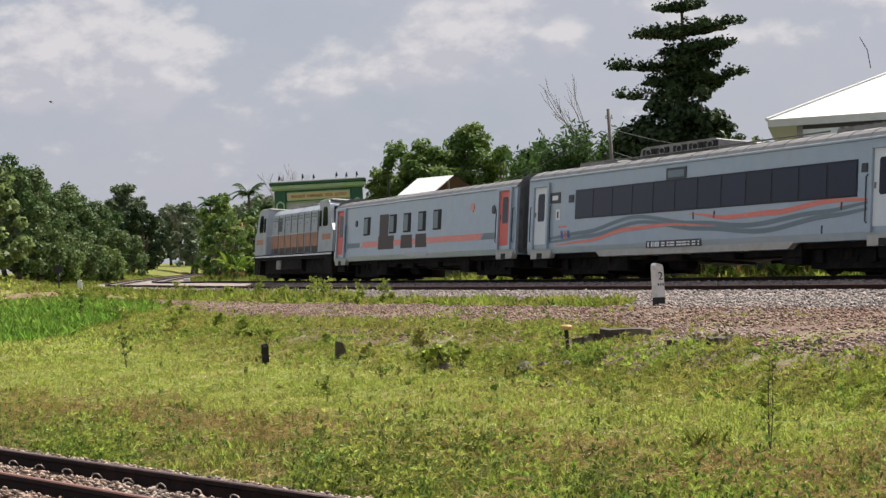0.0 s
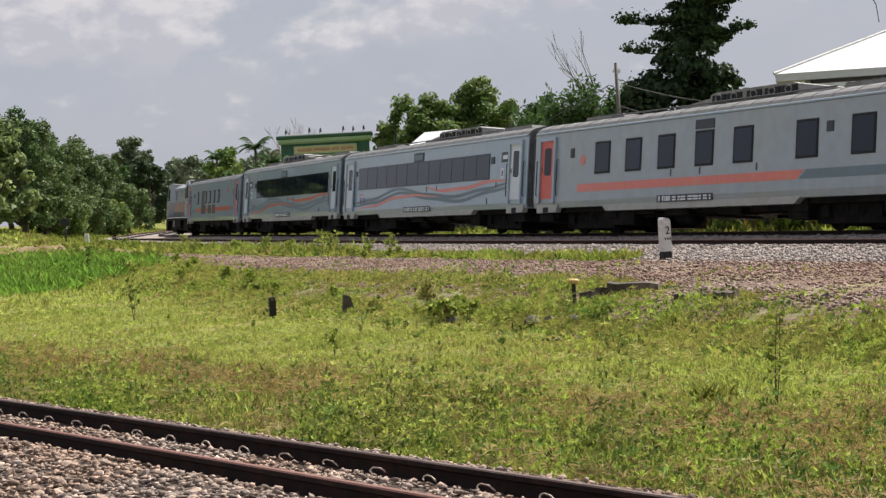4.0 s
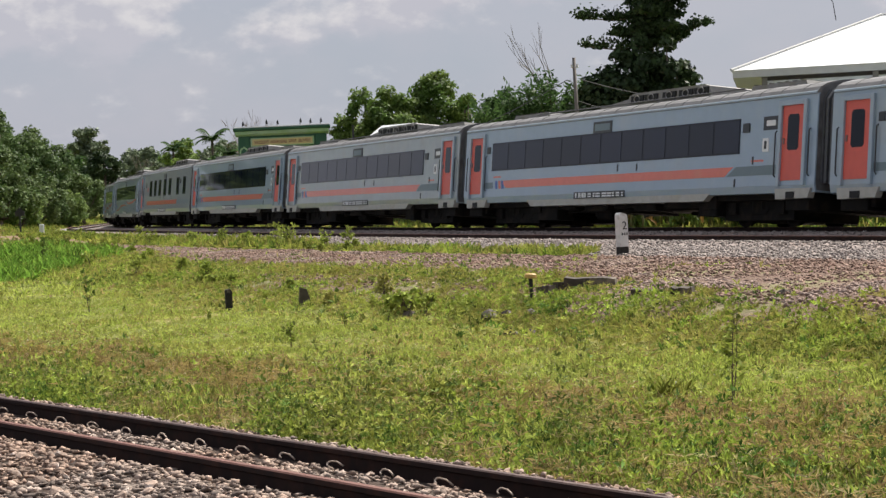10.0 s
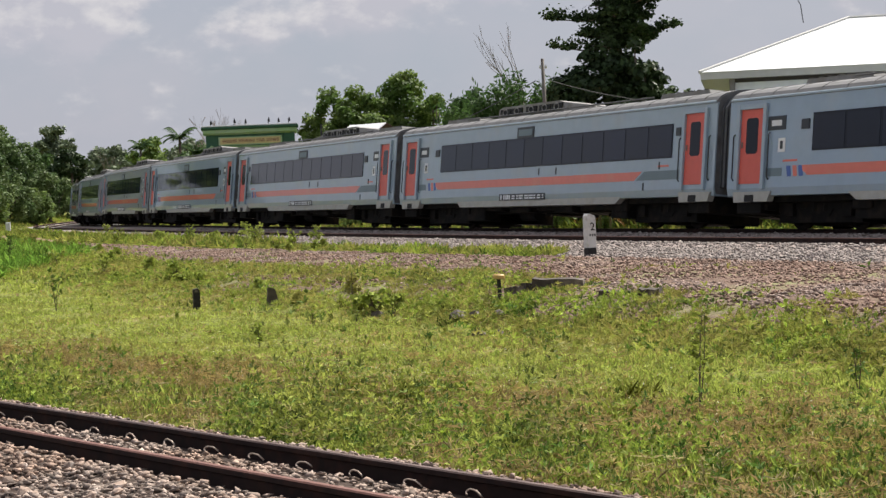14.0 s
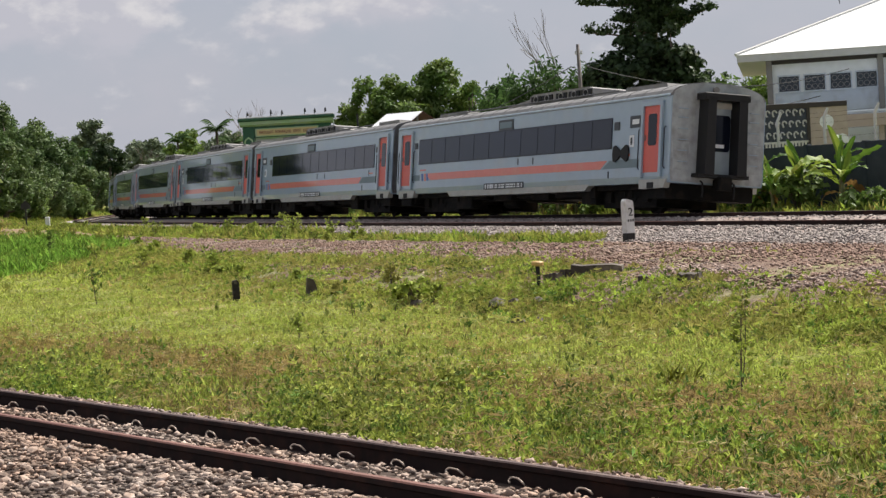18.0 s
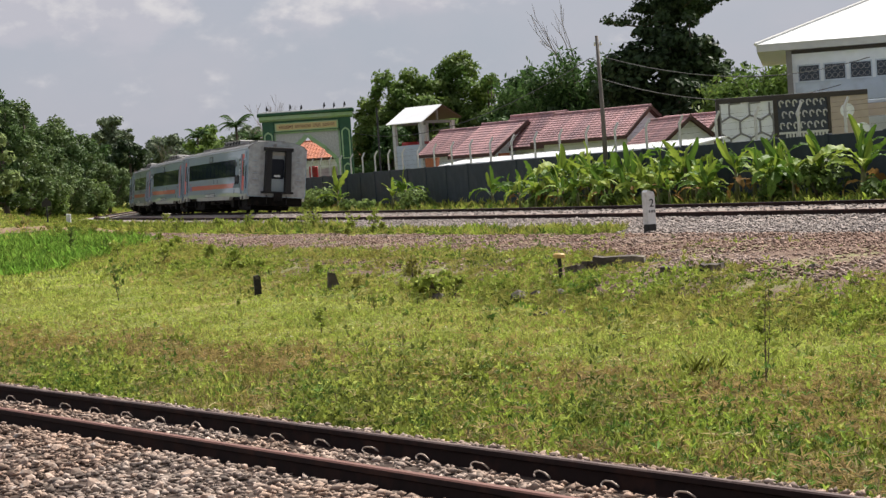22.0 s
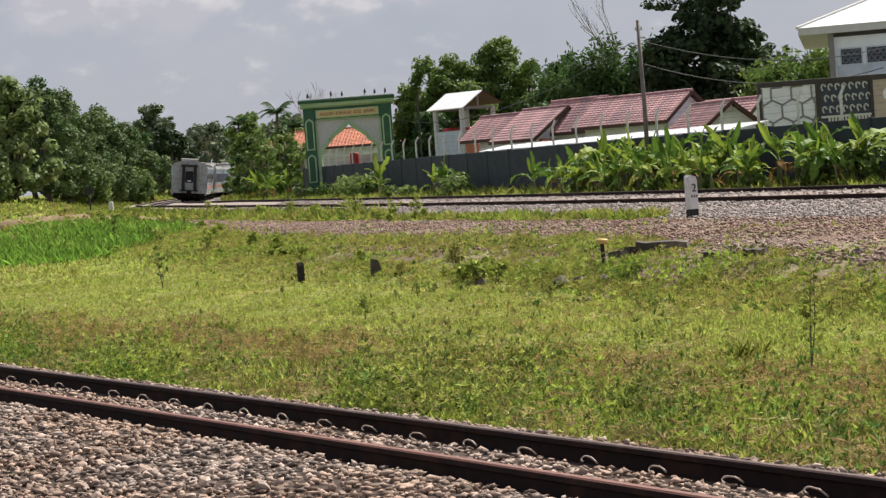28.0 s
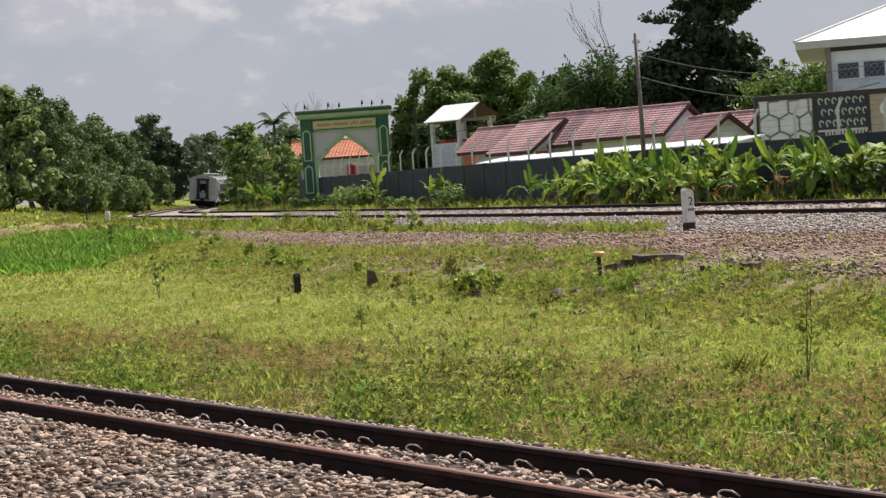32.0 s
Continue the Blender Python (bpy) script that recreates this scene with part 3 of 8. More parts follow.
def bogie(car, x, base=2.2):
    def frame_mesh():
        m = Mesh()
        for s in (-1, 1):
            m.prism([(-1.6, 0.36), (-1.35, 0.46), (-0.5, 0.46), (-0.35, 0.28), (0.35, 0.28), (0.5, 0.46), (1.35, 0.46), (1.6, 0.36), (1.6, 0.60), (1.3, 0.80), (-1.3, 0.80), (-1.6, 0.60)], "y", 0.92 * s - 0.07, 0.92 * s + 0.07)
            for a in (-base / 2, base / 2):
                m.box(a - 0.17, a + 0.17, 0.92 * s - 0.12, 0.92 * s + 0.16 * s + 0.0, 0.28, 0.58) if s > 0 else m.box(a - 0.17, a + 0.17, -1.08, -0.80, 0.28, 0.58)
            for a in (-0.2, 0.2):
                m.tube([(a, 0.92 * s, 0.40), (a, 0.92 * s, 0.80)], 0.11, 8)
        # added solid block: stands for the black shade between the wheels
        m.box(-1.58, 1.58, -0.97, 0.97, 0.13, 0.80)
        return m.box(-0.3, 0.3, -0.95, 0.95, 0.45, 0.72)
    b = part("bogie", shared("bogie", frame_mesh, M_UNDER), M_UNDER, car, "grimy bogie, its gaps filled black as shade", at=pose(x, 0, 0))
    for a in (-base / 2, base / 2):
        for s in (1, -1):
            part("wheel", shared("wheel", wheel_mesh, M_UNDER, True), M_UNDER, b, at=pose(a, 0.57 * s, 0.43, 0, 0, 0 if s > 0 else 180))
        part("axle", shared("axle", lambda: Mesh().tube([(0, -0.55, 0), (0, 0.55, 0)], 0.08, 8), M_UNDER), M_UNDER, b, at=pose(a, 0, 0.43))


def coach_end(car, x, face, paint, last=False):
    """The gangway, door, rungs and coupler on one end; face: +1 front, -1 rear."""
    def portal():
        m = Mesh()
        for s in (-1, 1):
            m.prism([(0.36 * s, 1.02), (0.66 * s, 1.02), (0.62 * s, 3.12), (0.36 * s, 3.12)][::s], "x", 0, 0.50)
        m.box(0, 0.50, -0.72, 0.72, 3.06, 3.26, 0.03)
        return m.box(0, 0.40, -0.8, 0.8, 0.94, 1.04)
    rot_z = 0 if face > 0 else 180
    def end_panel():
        return Mesh().prism([(-1.42, 0.80), (1.42, 0.80), (1.46, 0.98), (1.46, 3.08), (1.38, 3.28), (1.2, 3.38), (0.92, 3.48), (0.5, 3.54), (-0.5, 3.54), (-0.92, 3.48), (-1.2, 3.38), (-1.38, 3.28), (-1.46, 3.08), (-1.46, 0.98)], "x", -0.03, 0.012)
    # ends that face another coach get the paint with shade in it
    part("end_panel", shared("end_panel", end_panel, M_END) if last else shared("end_panel|dark", end_panel, M_END_SHADED), M_END, car, "grimy grey end panel", at=pose(x - (0.14 if paint is M_SILVER and not last and car.name.startswith("generator") else 0), 0, 0, 0, 0, rot_z))
    part("gangway_bellows", shared("gangway_bellows", portal, M_RUBBER), M_RUBBER, car, "black rubber gangway surround", at=pose(x, 0, 0, 0, 0, rot_z))
    d = part("end_door", shared("end_door", lambda: Mesh().box(0, 0.05, -0.6, 0.6, 1.05, 3.05, 0.01), M_SILVER_GREY), M_SILVER_GREY, car, "grey gangway door", at=pose(x, 0, 0, 0, 0, rot_z))
    part("end_door_window", shared("end_door_window", lambda: Mesh().prism([(-0.34, 1.75), (-0.28, 1.68), (0.28, 1.68), (0.34, 1.75), (0.34, 2.6), (0.28, 2.68), (-0.28, 2.68), (-0.34, 2.6)], "x", 0.04, 0.075), M_GLASS), M_GLASS, d)
    part("door_header", shared("door_header", lambda: Mesh().box(0.04, 0.09, -0.5, 0.5, 2.86, 3.02), M_CREAM), M_CREAM, d, "cream header")
    part("notice", shared("notice", lambda: Mesh().box(0.075, 0.08, -0.16, 0.16, 1.78, 1.88), M_WHITEBAR), M_WHITEBAR, d)
    part("coupler", shared("coupler", lambda: Mesh().box(0, 0.5, -0.12, 0.12, 0.66, 0.92, 0.03).box(0.3, 0.54, -0.2, 0.2, 0.6, 0.98, 0.03), M_UNDER), M_UNDER, car, at=pose(x, 0, 0, 0, 0, rot_z))
    if not last:
        part("bellows_shroud", shared("bellows_shroud", lambda: Mesh().prism([(-1.34, 0.98), (1.34, 0.98), (1.36, 3.0), (1.2, 3.24), (0.6, 3.38), (-0.6, 3.38), (-1.2, 3.24), (-1.36, 3.0)], "x", 0.014, 0.08).prism([(-1.28, 1.02), (1.28, 1.02), (1.30, 2.98), (1.16, 3.2), (0.6, 3.32), (-0.6, 3.32), (-1.16, 3.2), (-1.30, 2.98)], "x", 0.08, 0.15).prism([(-1.34, 0.98), (1.34, 0.98), (1.36, 3.0), (1.2, 3.24), (0.6, 3.38), (-0.6, 3.38), (-1.2, 3.24), (-1.36, 3.0)], "x", 0.15, 0.25), M_BELLOWS), M_BELLOWS, car, "grey folded bellows shroud", at=pose(x, 0, 0, 0, 0, rot_z))
        return
    for s in (1, -1):
        for z in (1.35, 1.65, 1.95, 2.25, 2.55, 2.8):
            part("rung", shared("rung", lambda: Mesh().tube([(0.0, -0.14, 0), (0.05, -0.14, 0), (0.05, 0.14, 0), (0.0, 0.14, 0)], 0.012, 6), M_SILVER), M_SILVER, car, at=pose(x, 1.12 * s, z, 0, 0, rot_z))
        part("end_hatch", shared("end_hatch", lambda: Mesh().box(0, 0.025, -0.24, 0.24, 1.12, 1.9, 0.006).box(0.025, 0.035, -0.2, 0.2, 1.17, 1.85), M_END), M_END, car, at=pose(x, 1.15 * s, 0, 0, 0, rot_z))
        part("buffer_beam_hose", shared("buffer_beam_hose", lambda: Mesh().tube([(0.0, 0, 0.85), (0.12, 0, 0.8), (0.16, 0, 0.55), (0.12, 0, 0.4)], 0.025, 6), M_RUBBER), M_RUBBER, car, at=pose(x, 0.5 * s, 0, 0, 0, rot_z))
    if last:
        part("roof_lamp", Mesh().tube([(0, 0, 3.37), (0.1, 0, 3.37)], 0.085, 12), M_ACUNIT, car, at=pose(x, 0.15, 0, 0, 0, rot_z))
        part("grey_end_stripe", Mesh().box(0, 0.006, 0.92, 1.48, 1.28, 1.46), M_STRIPEGREY, car, at=pose(x, 0, 0, 0, 0, rot_z))


def side_door(car, xc, y, z0, mat, glass=M_GLASS):
    s = 1 if y > 0 else -1
    fr = part("door_frame", shared("door_frame", lambda: Mesh().box(-0.60, -0.47, -0.075, 0.075, 0.92, 3.02, 0.012).box(0.47, 0.60, -0.075, 0.075, 0.92, 3.02, 0.012).box(-0.47, 0.47, -0.075, 0.075, 2.90, 3.02, 0.01), M_SILVER), M_SILVER, car, at=pose(xc, y, 0))
    d = part("door", shared("door|" + mat.name, lambda: Mesh().box(-0.47, 0.47, -0.012, 0.012, 1.06, 2.9, 0.004), mat), mat, car, at=pose(xc, y, 0))
    part("door_window", shared("door_window", lambda: Mesh().prism([(-0.24, 1.86), (-0.18, 1.8), (0.18, 1.8), (0.24, 1.86), (0.24, 2.62), (0.18, 2.68), (-0.18, 2.68), (-0.24, 2.62)], "y", -0.018, 0.018), M_GLASS), glass, d, "dark door window")
    part("door_handle", shared("door_handle", lambda: Mesh().box(0.36, 0.42, -0.035, 0.035, 1.95, 2.1, 0.008), M_RAILTOP), M_RAILTOP, d)
    for a in (-0.72, 0.72):
        part("handrail", shared("handrail", lambda: Mesh().tube([(0, 0, 1.15), (0, 0.05, 1.2), (0, 0.05, 2.25), (0, 0, 2.3)], 0.018, 6), M_BLACKPANEL), M_BLACKPANEL, car, at=pose(xc + a, y, 0, 0, 0, 0 if s > 0 else 180))
    part("step", shared("step", lambda: Mesh().prism([(-0.75, 0.62), (0.62, 0.60), (0.66, 0.86), (-0.86, 0.86)], "y", -0.15, 0.03), M_CREAM), M_CREAM, car, at=pose(xc, y, 0, 0, 0, 0 if s > 0 else 180))
    part("step_well", shared("step_well", lambda: Mesh().box(-0.2, 0.16, -0.01, 0.045, 0.61, 0.78), M_RUBBER), M_RUBBER, car, at=pose(xc, y, 0, 0, 0, 0 if s > 0 else 180))
    return fr


def coach_shell(name, label, paint, crest=3.58, group="coaches of the train"):
    car = thing(name, label, "train car", group=group)
    g = crest - 0.44
    low = [(-1.46, 0.76), (1.46, 0.76), (1.495, 0.95), (1.495, g - 0.03), (1.485, g), (-1.485, g), (-1.495, g - 0.03), (-1.495, 0.95)]
    part("body", Mesh().prism(low, "x", -HALF, HALF), paint, car)
    arc = [(1.50, g - 0.02), (1.50, g + 0.05), (1.42, g + 0.16), (1.25, g + 0.26), (0.95, g + 0.35), (0.5, g + 0.42), (0, g + 0.44)]
    arc = arc + [(-a, b) for a, b in arc[-2::-1]]
    r = part("roof", Mesh().prism(arc[::-1], "x", -HALF + 0.02, HALF - 0.02), M_ROOF, car, "sooty grey curved roof")
    for s in (1, -1):
        part("gutter", Mesh().prism([(1.49 * s, g - 0.02), (1.535 * s, g), (1.535 * s, g + 0.035), (1.49 * s, g + 0.06)], "x", -HALF + 0.05, HALF - 0.05), M_SILVER, car, "pale gutter strip")
    for x in np.arange(-9.4, 9.6, 0.94):
        part("roof_rib", shared("roof_rib|%.2f" % g, lambda: Mesh().add(
            [(dx, a, b + dz) for dx in (-0.02, 0.02) for dz in (0, 0.012) for a, b in arc[1:-1]],
            [(k, k + 1, k + 12, k + 11) for k in range(10)] + [(22 + k, 33 + k, 34 + k, 23 + k) for k in range(10)] + [(11 + k, 12 + k, 34 + k, 33 + k) for k in range(10)]), M_ROOF), M_ROOF, r, at=pose(float(x), 0, 0))
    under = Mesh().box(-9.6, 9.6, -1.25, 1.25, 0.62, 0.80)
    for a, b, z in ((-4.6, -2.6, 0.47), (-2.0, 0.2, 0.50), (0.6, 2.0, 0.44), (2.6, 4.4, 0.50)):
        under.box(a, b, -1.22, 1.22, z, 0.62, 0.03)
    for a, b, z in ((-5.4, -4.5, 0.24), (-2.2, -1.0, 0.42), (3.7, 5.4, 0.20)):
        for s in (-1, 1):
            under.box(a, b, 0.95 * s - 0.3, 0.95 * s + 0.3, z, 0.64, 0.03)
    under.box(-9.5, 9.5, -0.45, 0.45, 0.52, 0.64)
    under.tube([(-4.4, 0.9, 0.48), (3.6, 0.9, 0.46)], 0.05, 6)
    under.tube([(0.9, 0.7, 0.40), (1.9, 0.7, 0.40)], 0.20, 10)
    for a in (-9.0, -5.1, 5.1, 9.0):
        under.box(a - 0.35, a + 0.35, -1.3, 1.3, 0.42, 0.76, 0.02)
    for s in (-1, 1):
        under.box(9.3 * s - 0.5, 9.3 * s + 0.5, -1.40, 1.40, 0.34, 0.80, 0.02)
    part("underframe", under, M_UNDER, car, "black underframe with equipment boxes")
    for x in (-7.0, 7.0):
        bogie(car, x)
    return car


def roof_units(car, crest, mirror=1):
    z = crest - 0.10
    u = part("air_conditioner", Mesh().prism([(-2.3, z), (2.3, z), (2.2, z + 0.32), (1.9, z + 0.38), (-1.9, z + 0.38), (-2.2, z + 0.32)], "y", -0.78, 0.78), M_ACUNIT, car, "weathered grey roof air conditioner", at=pose(-1.8 * mirror, 0, 0))
    for a in (-1.8, -1.0, -0.1, 0.9, 1.7):
        for s in (1, -1):
            part("guard", shared("guard", lambda: Mesh().tube([(0.16 * math.cos(q), 0, 0.2 + 0.10 * math.sin(q)) for q in np.linspace(0, 6.283, 9)], 0.022, 4, False), M_ACUNIT), M_ACUNIT, u, at=pose(a, 0.82 * s, z))
            part("grille", shared("grille", lambda: Mesh().box(-0.36, 0.36, -0.03, 0.03, 0.09, 0.30), M_RUBBER), M_RUBBER, u, "dark fan opening", at=pose(a, 0.785 * s, z))
    part("unit_cover", Mesh().prism([(2.3, z), (4.3, z), (4.0, z + 0.1), (2.3, z + 0.26)], "y", -0.7, 0.7), M_ACUNIT, car, at=pose(-1.8 * mirror, 0, 0, 0, 0, 0 if mirror > 0 else 180))
    for x in (6.9, -7.2):
        w = part("walkway", shared("walkway|%.2f" % crest, lambda: Mesh().prism([(-1.3, z + 0.02), (1.3, z + 0.02), (1.2, z + 0.17), (-1.2, z + 0.17)], "y", -0.7, 0.7), M_ACUNIT), M_ACUNIT, car, "slatted roof casing", at=pose(x, 0, 0))
        for k in range(7):
            part("slat", shared("slat", lambda: Mesh().box(-0.05, 0.05, -0.74, 0.74, 0, 0.02), M_ROOFDARK), M_ROOFDARK, w, at=pose(-1.05 + 0.35 * k, 0, z + 0.17))
    for s in (1, -1):
        part("roof_pipe", Mesh().tube([(-6, 0.95 * s, crest - 0.02), (6, 0.95 * s, crest - 0.02)], 0.025, 6), M_ROOFDARK, car)


def number_panel(car, xc, y, z=0.89):
    s = 1 if y > 0 else -1
    p = part("number_panel", plate(xc - 1.54, xc + 1.54, z - 0.1, z + 0.1, y, 0.006), M_BLACKPANEL, car, "dark panel with white lettering")
    rng = random.Random(9)
    x = -1.44
    bars = Mesh()
    while x < 1.4:
        w = rng.choice((0.05, 0.09, 0.12))
        if x < -0.75:
            bars.box(x, x + w, -0.002, 0.002, -0.07, 0.07)
        else:
            w *= 2.2
            for z0 in (-0.065, 0.01):
                bars.box(x, min(x + w, 1.45), -0.002, 0.002, z0, z0 + 0.045)
        x += w + rng.choice((0.03, 0.05, 0.12))
    part("lettering", bars, M_WHITEBAR, p, "white lettering", at=pose(xc, y + 0.008 * s, z, 0, 0, 0 if s < 0 else 180))


def skirts(car):
    part("skirt", Mesh().prism([(-5.1, 0.61), (5.1, 0.61), (5.4, 0.80), (-5.4, 0.80)], "y", -1.44, 1.478), M_CREAM, car, "cream lower skirt, dirt-stained")


def class_coach(name, label, paint, mirror=1, waves=False, last=False):
    """A coach with one long dark window band; mirror: which end its band lies nearer to."""
    car = coach_shell(name, label, paint)
    roof_units(car, 3.58, mirror)
    skirts(car)
    m = mirror
    for y in (1.497, -1.497):
        s = 1 if y > 0 else -1
        a, b = sorted((8.03 * m, -6.77 * m))
        w = part("window_band", plate(a, b, 1.79, 2.69, y, 0.010), M_GLASS, car, "long dark tinted window band")
        n = 12
        step = (b - a) / n
        for k in range(n):
            part("pane", shared("pane|%.3f" % step, lambda: Mesh().prism([(-step / 2 + 0.05, 1.84), (step / 2 - 0.05, 1.84), (step / 2 - 0.05, 2.64), (-step / 2 + 0.05, 2.64)], "y", -0.006, 0.006), M_PANE), M_PANE, w, at=pose(a + (k + 0.5) * step, y + 0.010 * s, 0))
        part("vent_box", Mesh().box(-0.16, 0.16, -0.03, 0.03, 2.32, 2.56, 0.02), M_BLACKPANEL, car, at=pose((-7.05 if m > 0 else 7.05), y, 0))
        part("vent_box", Mesh().box(-0.12, 0.12, -0.03, 0.03, 2.36, 2.58, 0.02), M_BLACKPANEL, car, at=pose((8.3 if m > 0 else -8.3), y, 0))
        dp = part("destination_display", plate(-8.52 * m if m > 0 else 7.82, -7.83 * m if m > 0 else 8.52, 2.34, 2.68, y, 0.012), M_BLACKPANEL, car, "black destination display")
        part("display_strip", Mesh().box(-0.2, 0.2, -0.004, 0.004, 2.44, 2.58), M_WHITEBAR, dp, at=pose(-8.17 * m, y + 0.012 * s, 0))
        np_ = part("car_number_plate", Mesh().box(-0.14, 0.14, -0.012, 0.012, 1.80, 2.14, 0.006), M_WHITEBAR, car, "small white car number plate", at=pose(-7.95 * m, y, 0))
        part("number_mark", Mesh().box(-0.05, 0.05, -0.004, 0.004, 1.87, 2.07), M_BLACKPANEL, np_, at=pose(0, 0.014 * s, 0))
        for x in (7.6, -7.6):
            part("faint_lettering", plate(x - 0.28, x + 0.28, 1.56, 1.61, y, 0.003), M_ORANGE, car, "faint red lettering bar")
        hb = part("route_board", plate(0.05, 1.15, 2.68, 3.02, y, 0.02), M_BLACKPANEL, car, "framed route board")
        part("route_board_face", Mesh().box(-0.45, 0.45, -0.004, 0.004, 2.75, 2.95), M_STRIPEGREY, hb, at=pose(0.6, y + 0.022 * s, 0))
        for x in (9.15, -9.15):
            side_door(car, x, y, 1.05, M_DOORWHITE if waves else M_DOOR, M_GLASS)
        if waves:
            g1 = [(9.0, 1.22, 0.07), (6.2, 1.36, 0.13), (2.9, 1.72, 0.10), (-0.5, 1.42, 0.13), (-3.2, 1.27, 0.13), (-6.5, 1.48, 0.12), (-9.0, 1.66, 0.05)]
            g2 = [(8.6, 1.12, 0.06), (5.8, 1.24, 0.12), (2.6, 1.56, 0.10), (-0.8, 1.26, 0.12), (-3.8, 1.10, 0.13), (-7.0, 1.38, 0.12), (-9.1, 1.52, 0.05)]
            o1 = [(8.0, 1.03, 0.03), (6.0, 1.09, 0.09), (3.2, 1.38, 0.12), (1.0, 1.43, 0.09), (-1.6, 1.33, 0.02)]
            o2 = [(-0.2, 1.68, 0.03), (-2.2, 1.52, 0.12), (-4.5, 1.56, 0.14), (-7.0, 1.74, 0.11), (-9.0, 1.70, 0.03)]
            for pts, mat, off in ((g1, M_STRIPEGREY, 0), (g2, M_STRIPEGREY, 0.001), (o1, M_ORANGE, 0.002), (o2, M_ORANGE, 0.003)):
                part("wave_stripe", ribbon(pts, y + (0.001 + off) * s), mat, car, "painted wave stripe")
        else:
            part("orange_stripe", plate(-6.1, 6.9, 1.22, 1.46, y, 0.004, -0.4, 0.4), M_ORANGE, car, "orange painted stripe")
            part("grey_stripe", plate(-8.5, -6.2, 1.22, 1.46, y, 0.004, 0, -0.45), M_STRIPEGREY, car, "slate grey painted stripe")
            part("grey_stripe", plate(7.9, 8.55, 1.22, 1.42, y, 0.004, 0, 0.3), M_STRIPEGREY, car, "slate grey painted stripe")
        for k, (dx, mat) in enumerate(((0, M_BLUE), (0.24, M_ORANGE), (0.46, M_BLUE))):
            part("logo_bar", plate(7.62 - dx - 0.09, 7.62 - dx + 0.06, 1.20, 1.46, y, 0.005, 0.05, 0.05), mat, car)
        number_panel(car, 0.66, y)
        for x, z in ((-1.5, 1.62), (-0.4, 1.63), (-6.6, 1.05), (-7.4, 1.6)):
            part("latch", shared("latch", lambda: Mesh().box(-0.03, 0.03, -0.012, 0.012, -0.1, 0.1, 0.004), M_BLACKPANEL), M_BLACKPANEL, car, at=pose(x, y, z))
        if last:
            for x in (-7.12, -7.60):
                part("tail_lamp_bracket", shared("tail_lamp_bracket", lambda: Mesh().prism([(-0.20, 1.44), (-0.08, 1.40), (0.12, 1.50), (0.24, 1.58), (0.24, 1.70), (0.12, 1.78), (-0.08, 1.88), (-0.20, 1.84), (-0.24, 1.64)], "y", -0.05, 0.05), M_RUBBER), M_RUBBER, car, "black lamp bracket", at=pose(x, y, 0, 0, 0, 0 if x < -7.4 else 180))
    coach_end(car, HALF, 1, paint)
    coach_end(car, -HALF, -1, paint, last)
    return car


def dining_coach():
    car = coach_shell("dining_coach", "weathered grey dining coach with separate dark windows and an orange stripe", M_SILVER_GREY)
    roof_units(car, 3.58)
    skirts(car)
    for y in (1.497, -1.497):
        s = 1 if y > 0 else -1
        for k, x in enumerate((5.4, 3.45, 1.5, -0.6, -2.6, -5.6, -8.0)):
            w = part("window_frame", shared("dine_frame", lambda: Mesh().box(-0.50, 0.50, -0.012, 0.012, 1.74, 2.72, 0.01), M_RUBBER), M_RUBBER, car, at=pose(x, y, 0))
            part("pane", shared("dine_pane", lambda: Mesh().box(-0.43, 0.43, -0.018, 0.018, 1.80, 2.66, 0.005), M_PANE), M_PANE, w, at=pose(0, 0.002 * s, 0))
        part("route_board", plate(-1.1, -0.1, 2.76, 3.02, y, 0.02), M_BLACKPANEL, car)
        side_door(car, 9.15, y, 1.05, M_DOOR)
        part("orange_stripe", plate(-5.2, 7.0, 1.22, 1.46, y, 0.004, -0.3, 0.0), M_ORANGE, car, "orange painted stripe")
        part("grey_stripe", plate(-9.6, -5.3, 1.22, 1.46, y, 0.004, 0, -0.3), M_STRIPEGREY, car, "slate grey painted stripe")
        part("logo_disc", Mesh().tube([(6.7, y, 2.2), (6.7, y + 0.012 * s, 2.2)], 0.16, 12), M_ORANGE, car)
        part("vent_box", Mesh().box(7.3, 7.55, y - 0.03, y + 0.03, 2.3, 2.6, 0.02), M_BLACKPANEL, car)
        part("vent_box", Mesh().box(-6.75, -6.45, y - 0.03, y + 0.03, 2.35, 2.62, 0.02), M_BLACKPANEL, car)
        number_panel(car, 0.4, y)
        for x in (-3.3, -0.4, 1.2):
            part("latch", shared("latch", lambda: Mesh().box(-0.03, 0.03, -0.012, 0.012, -0.1, 0.1, 0.004), M_BLACKPANEL), M_BLACKPANEL, car, at=pose(x, y, 1.62))
    coach_end(car, HALF, 1, M_SILVER_GREY)
    coach_end(car, -HALF, -1, M_SILVER_GREY)
    return car


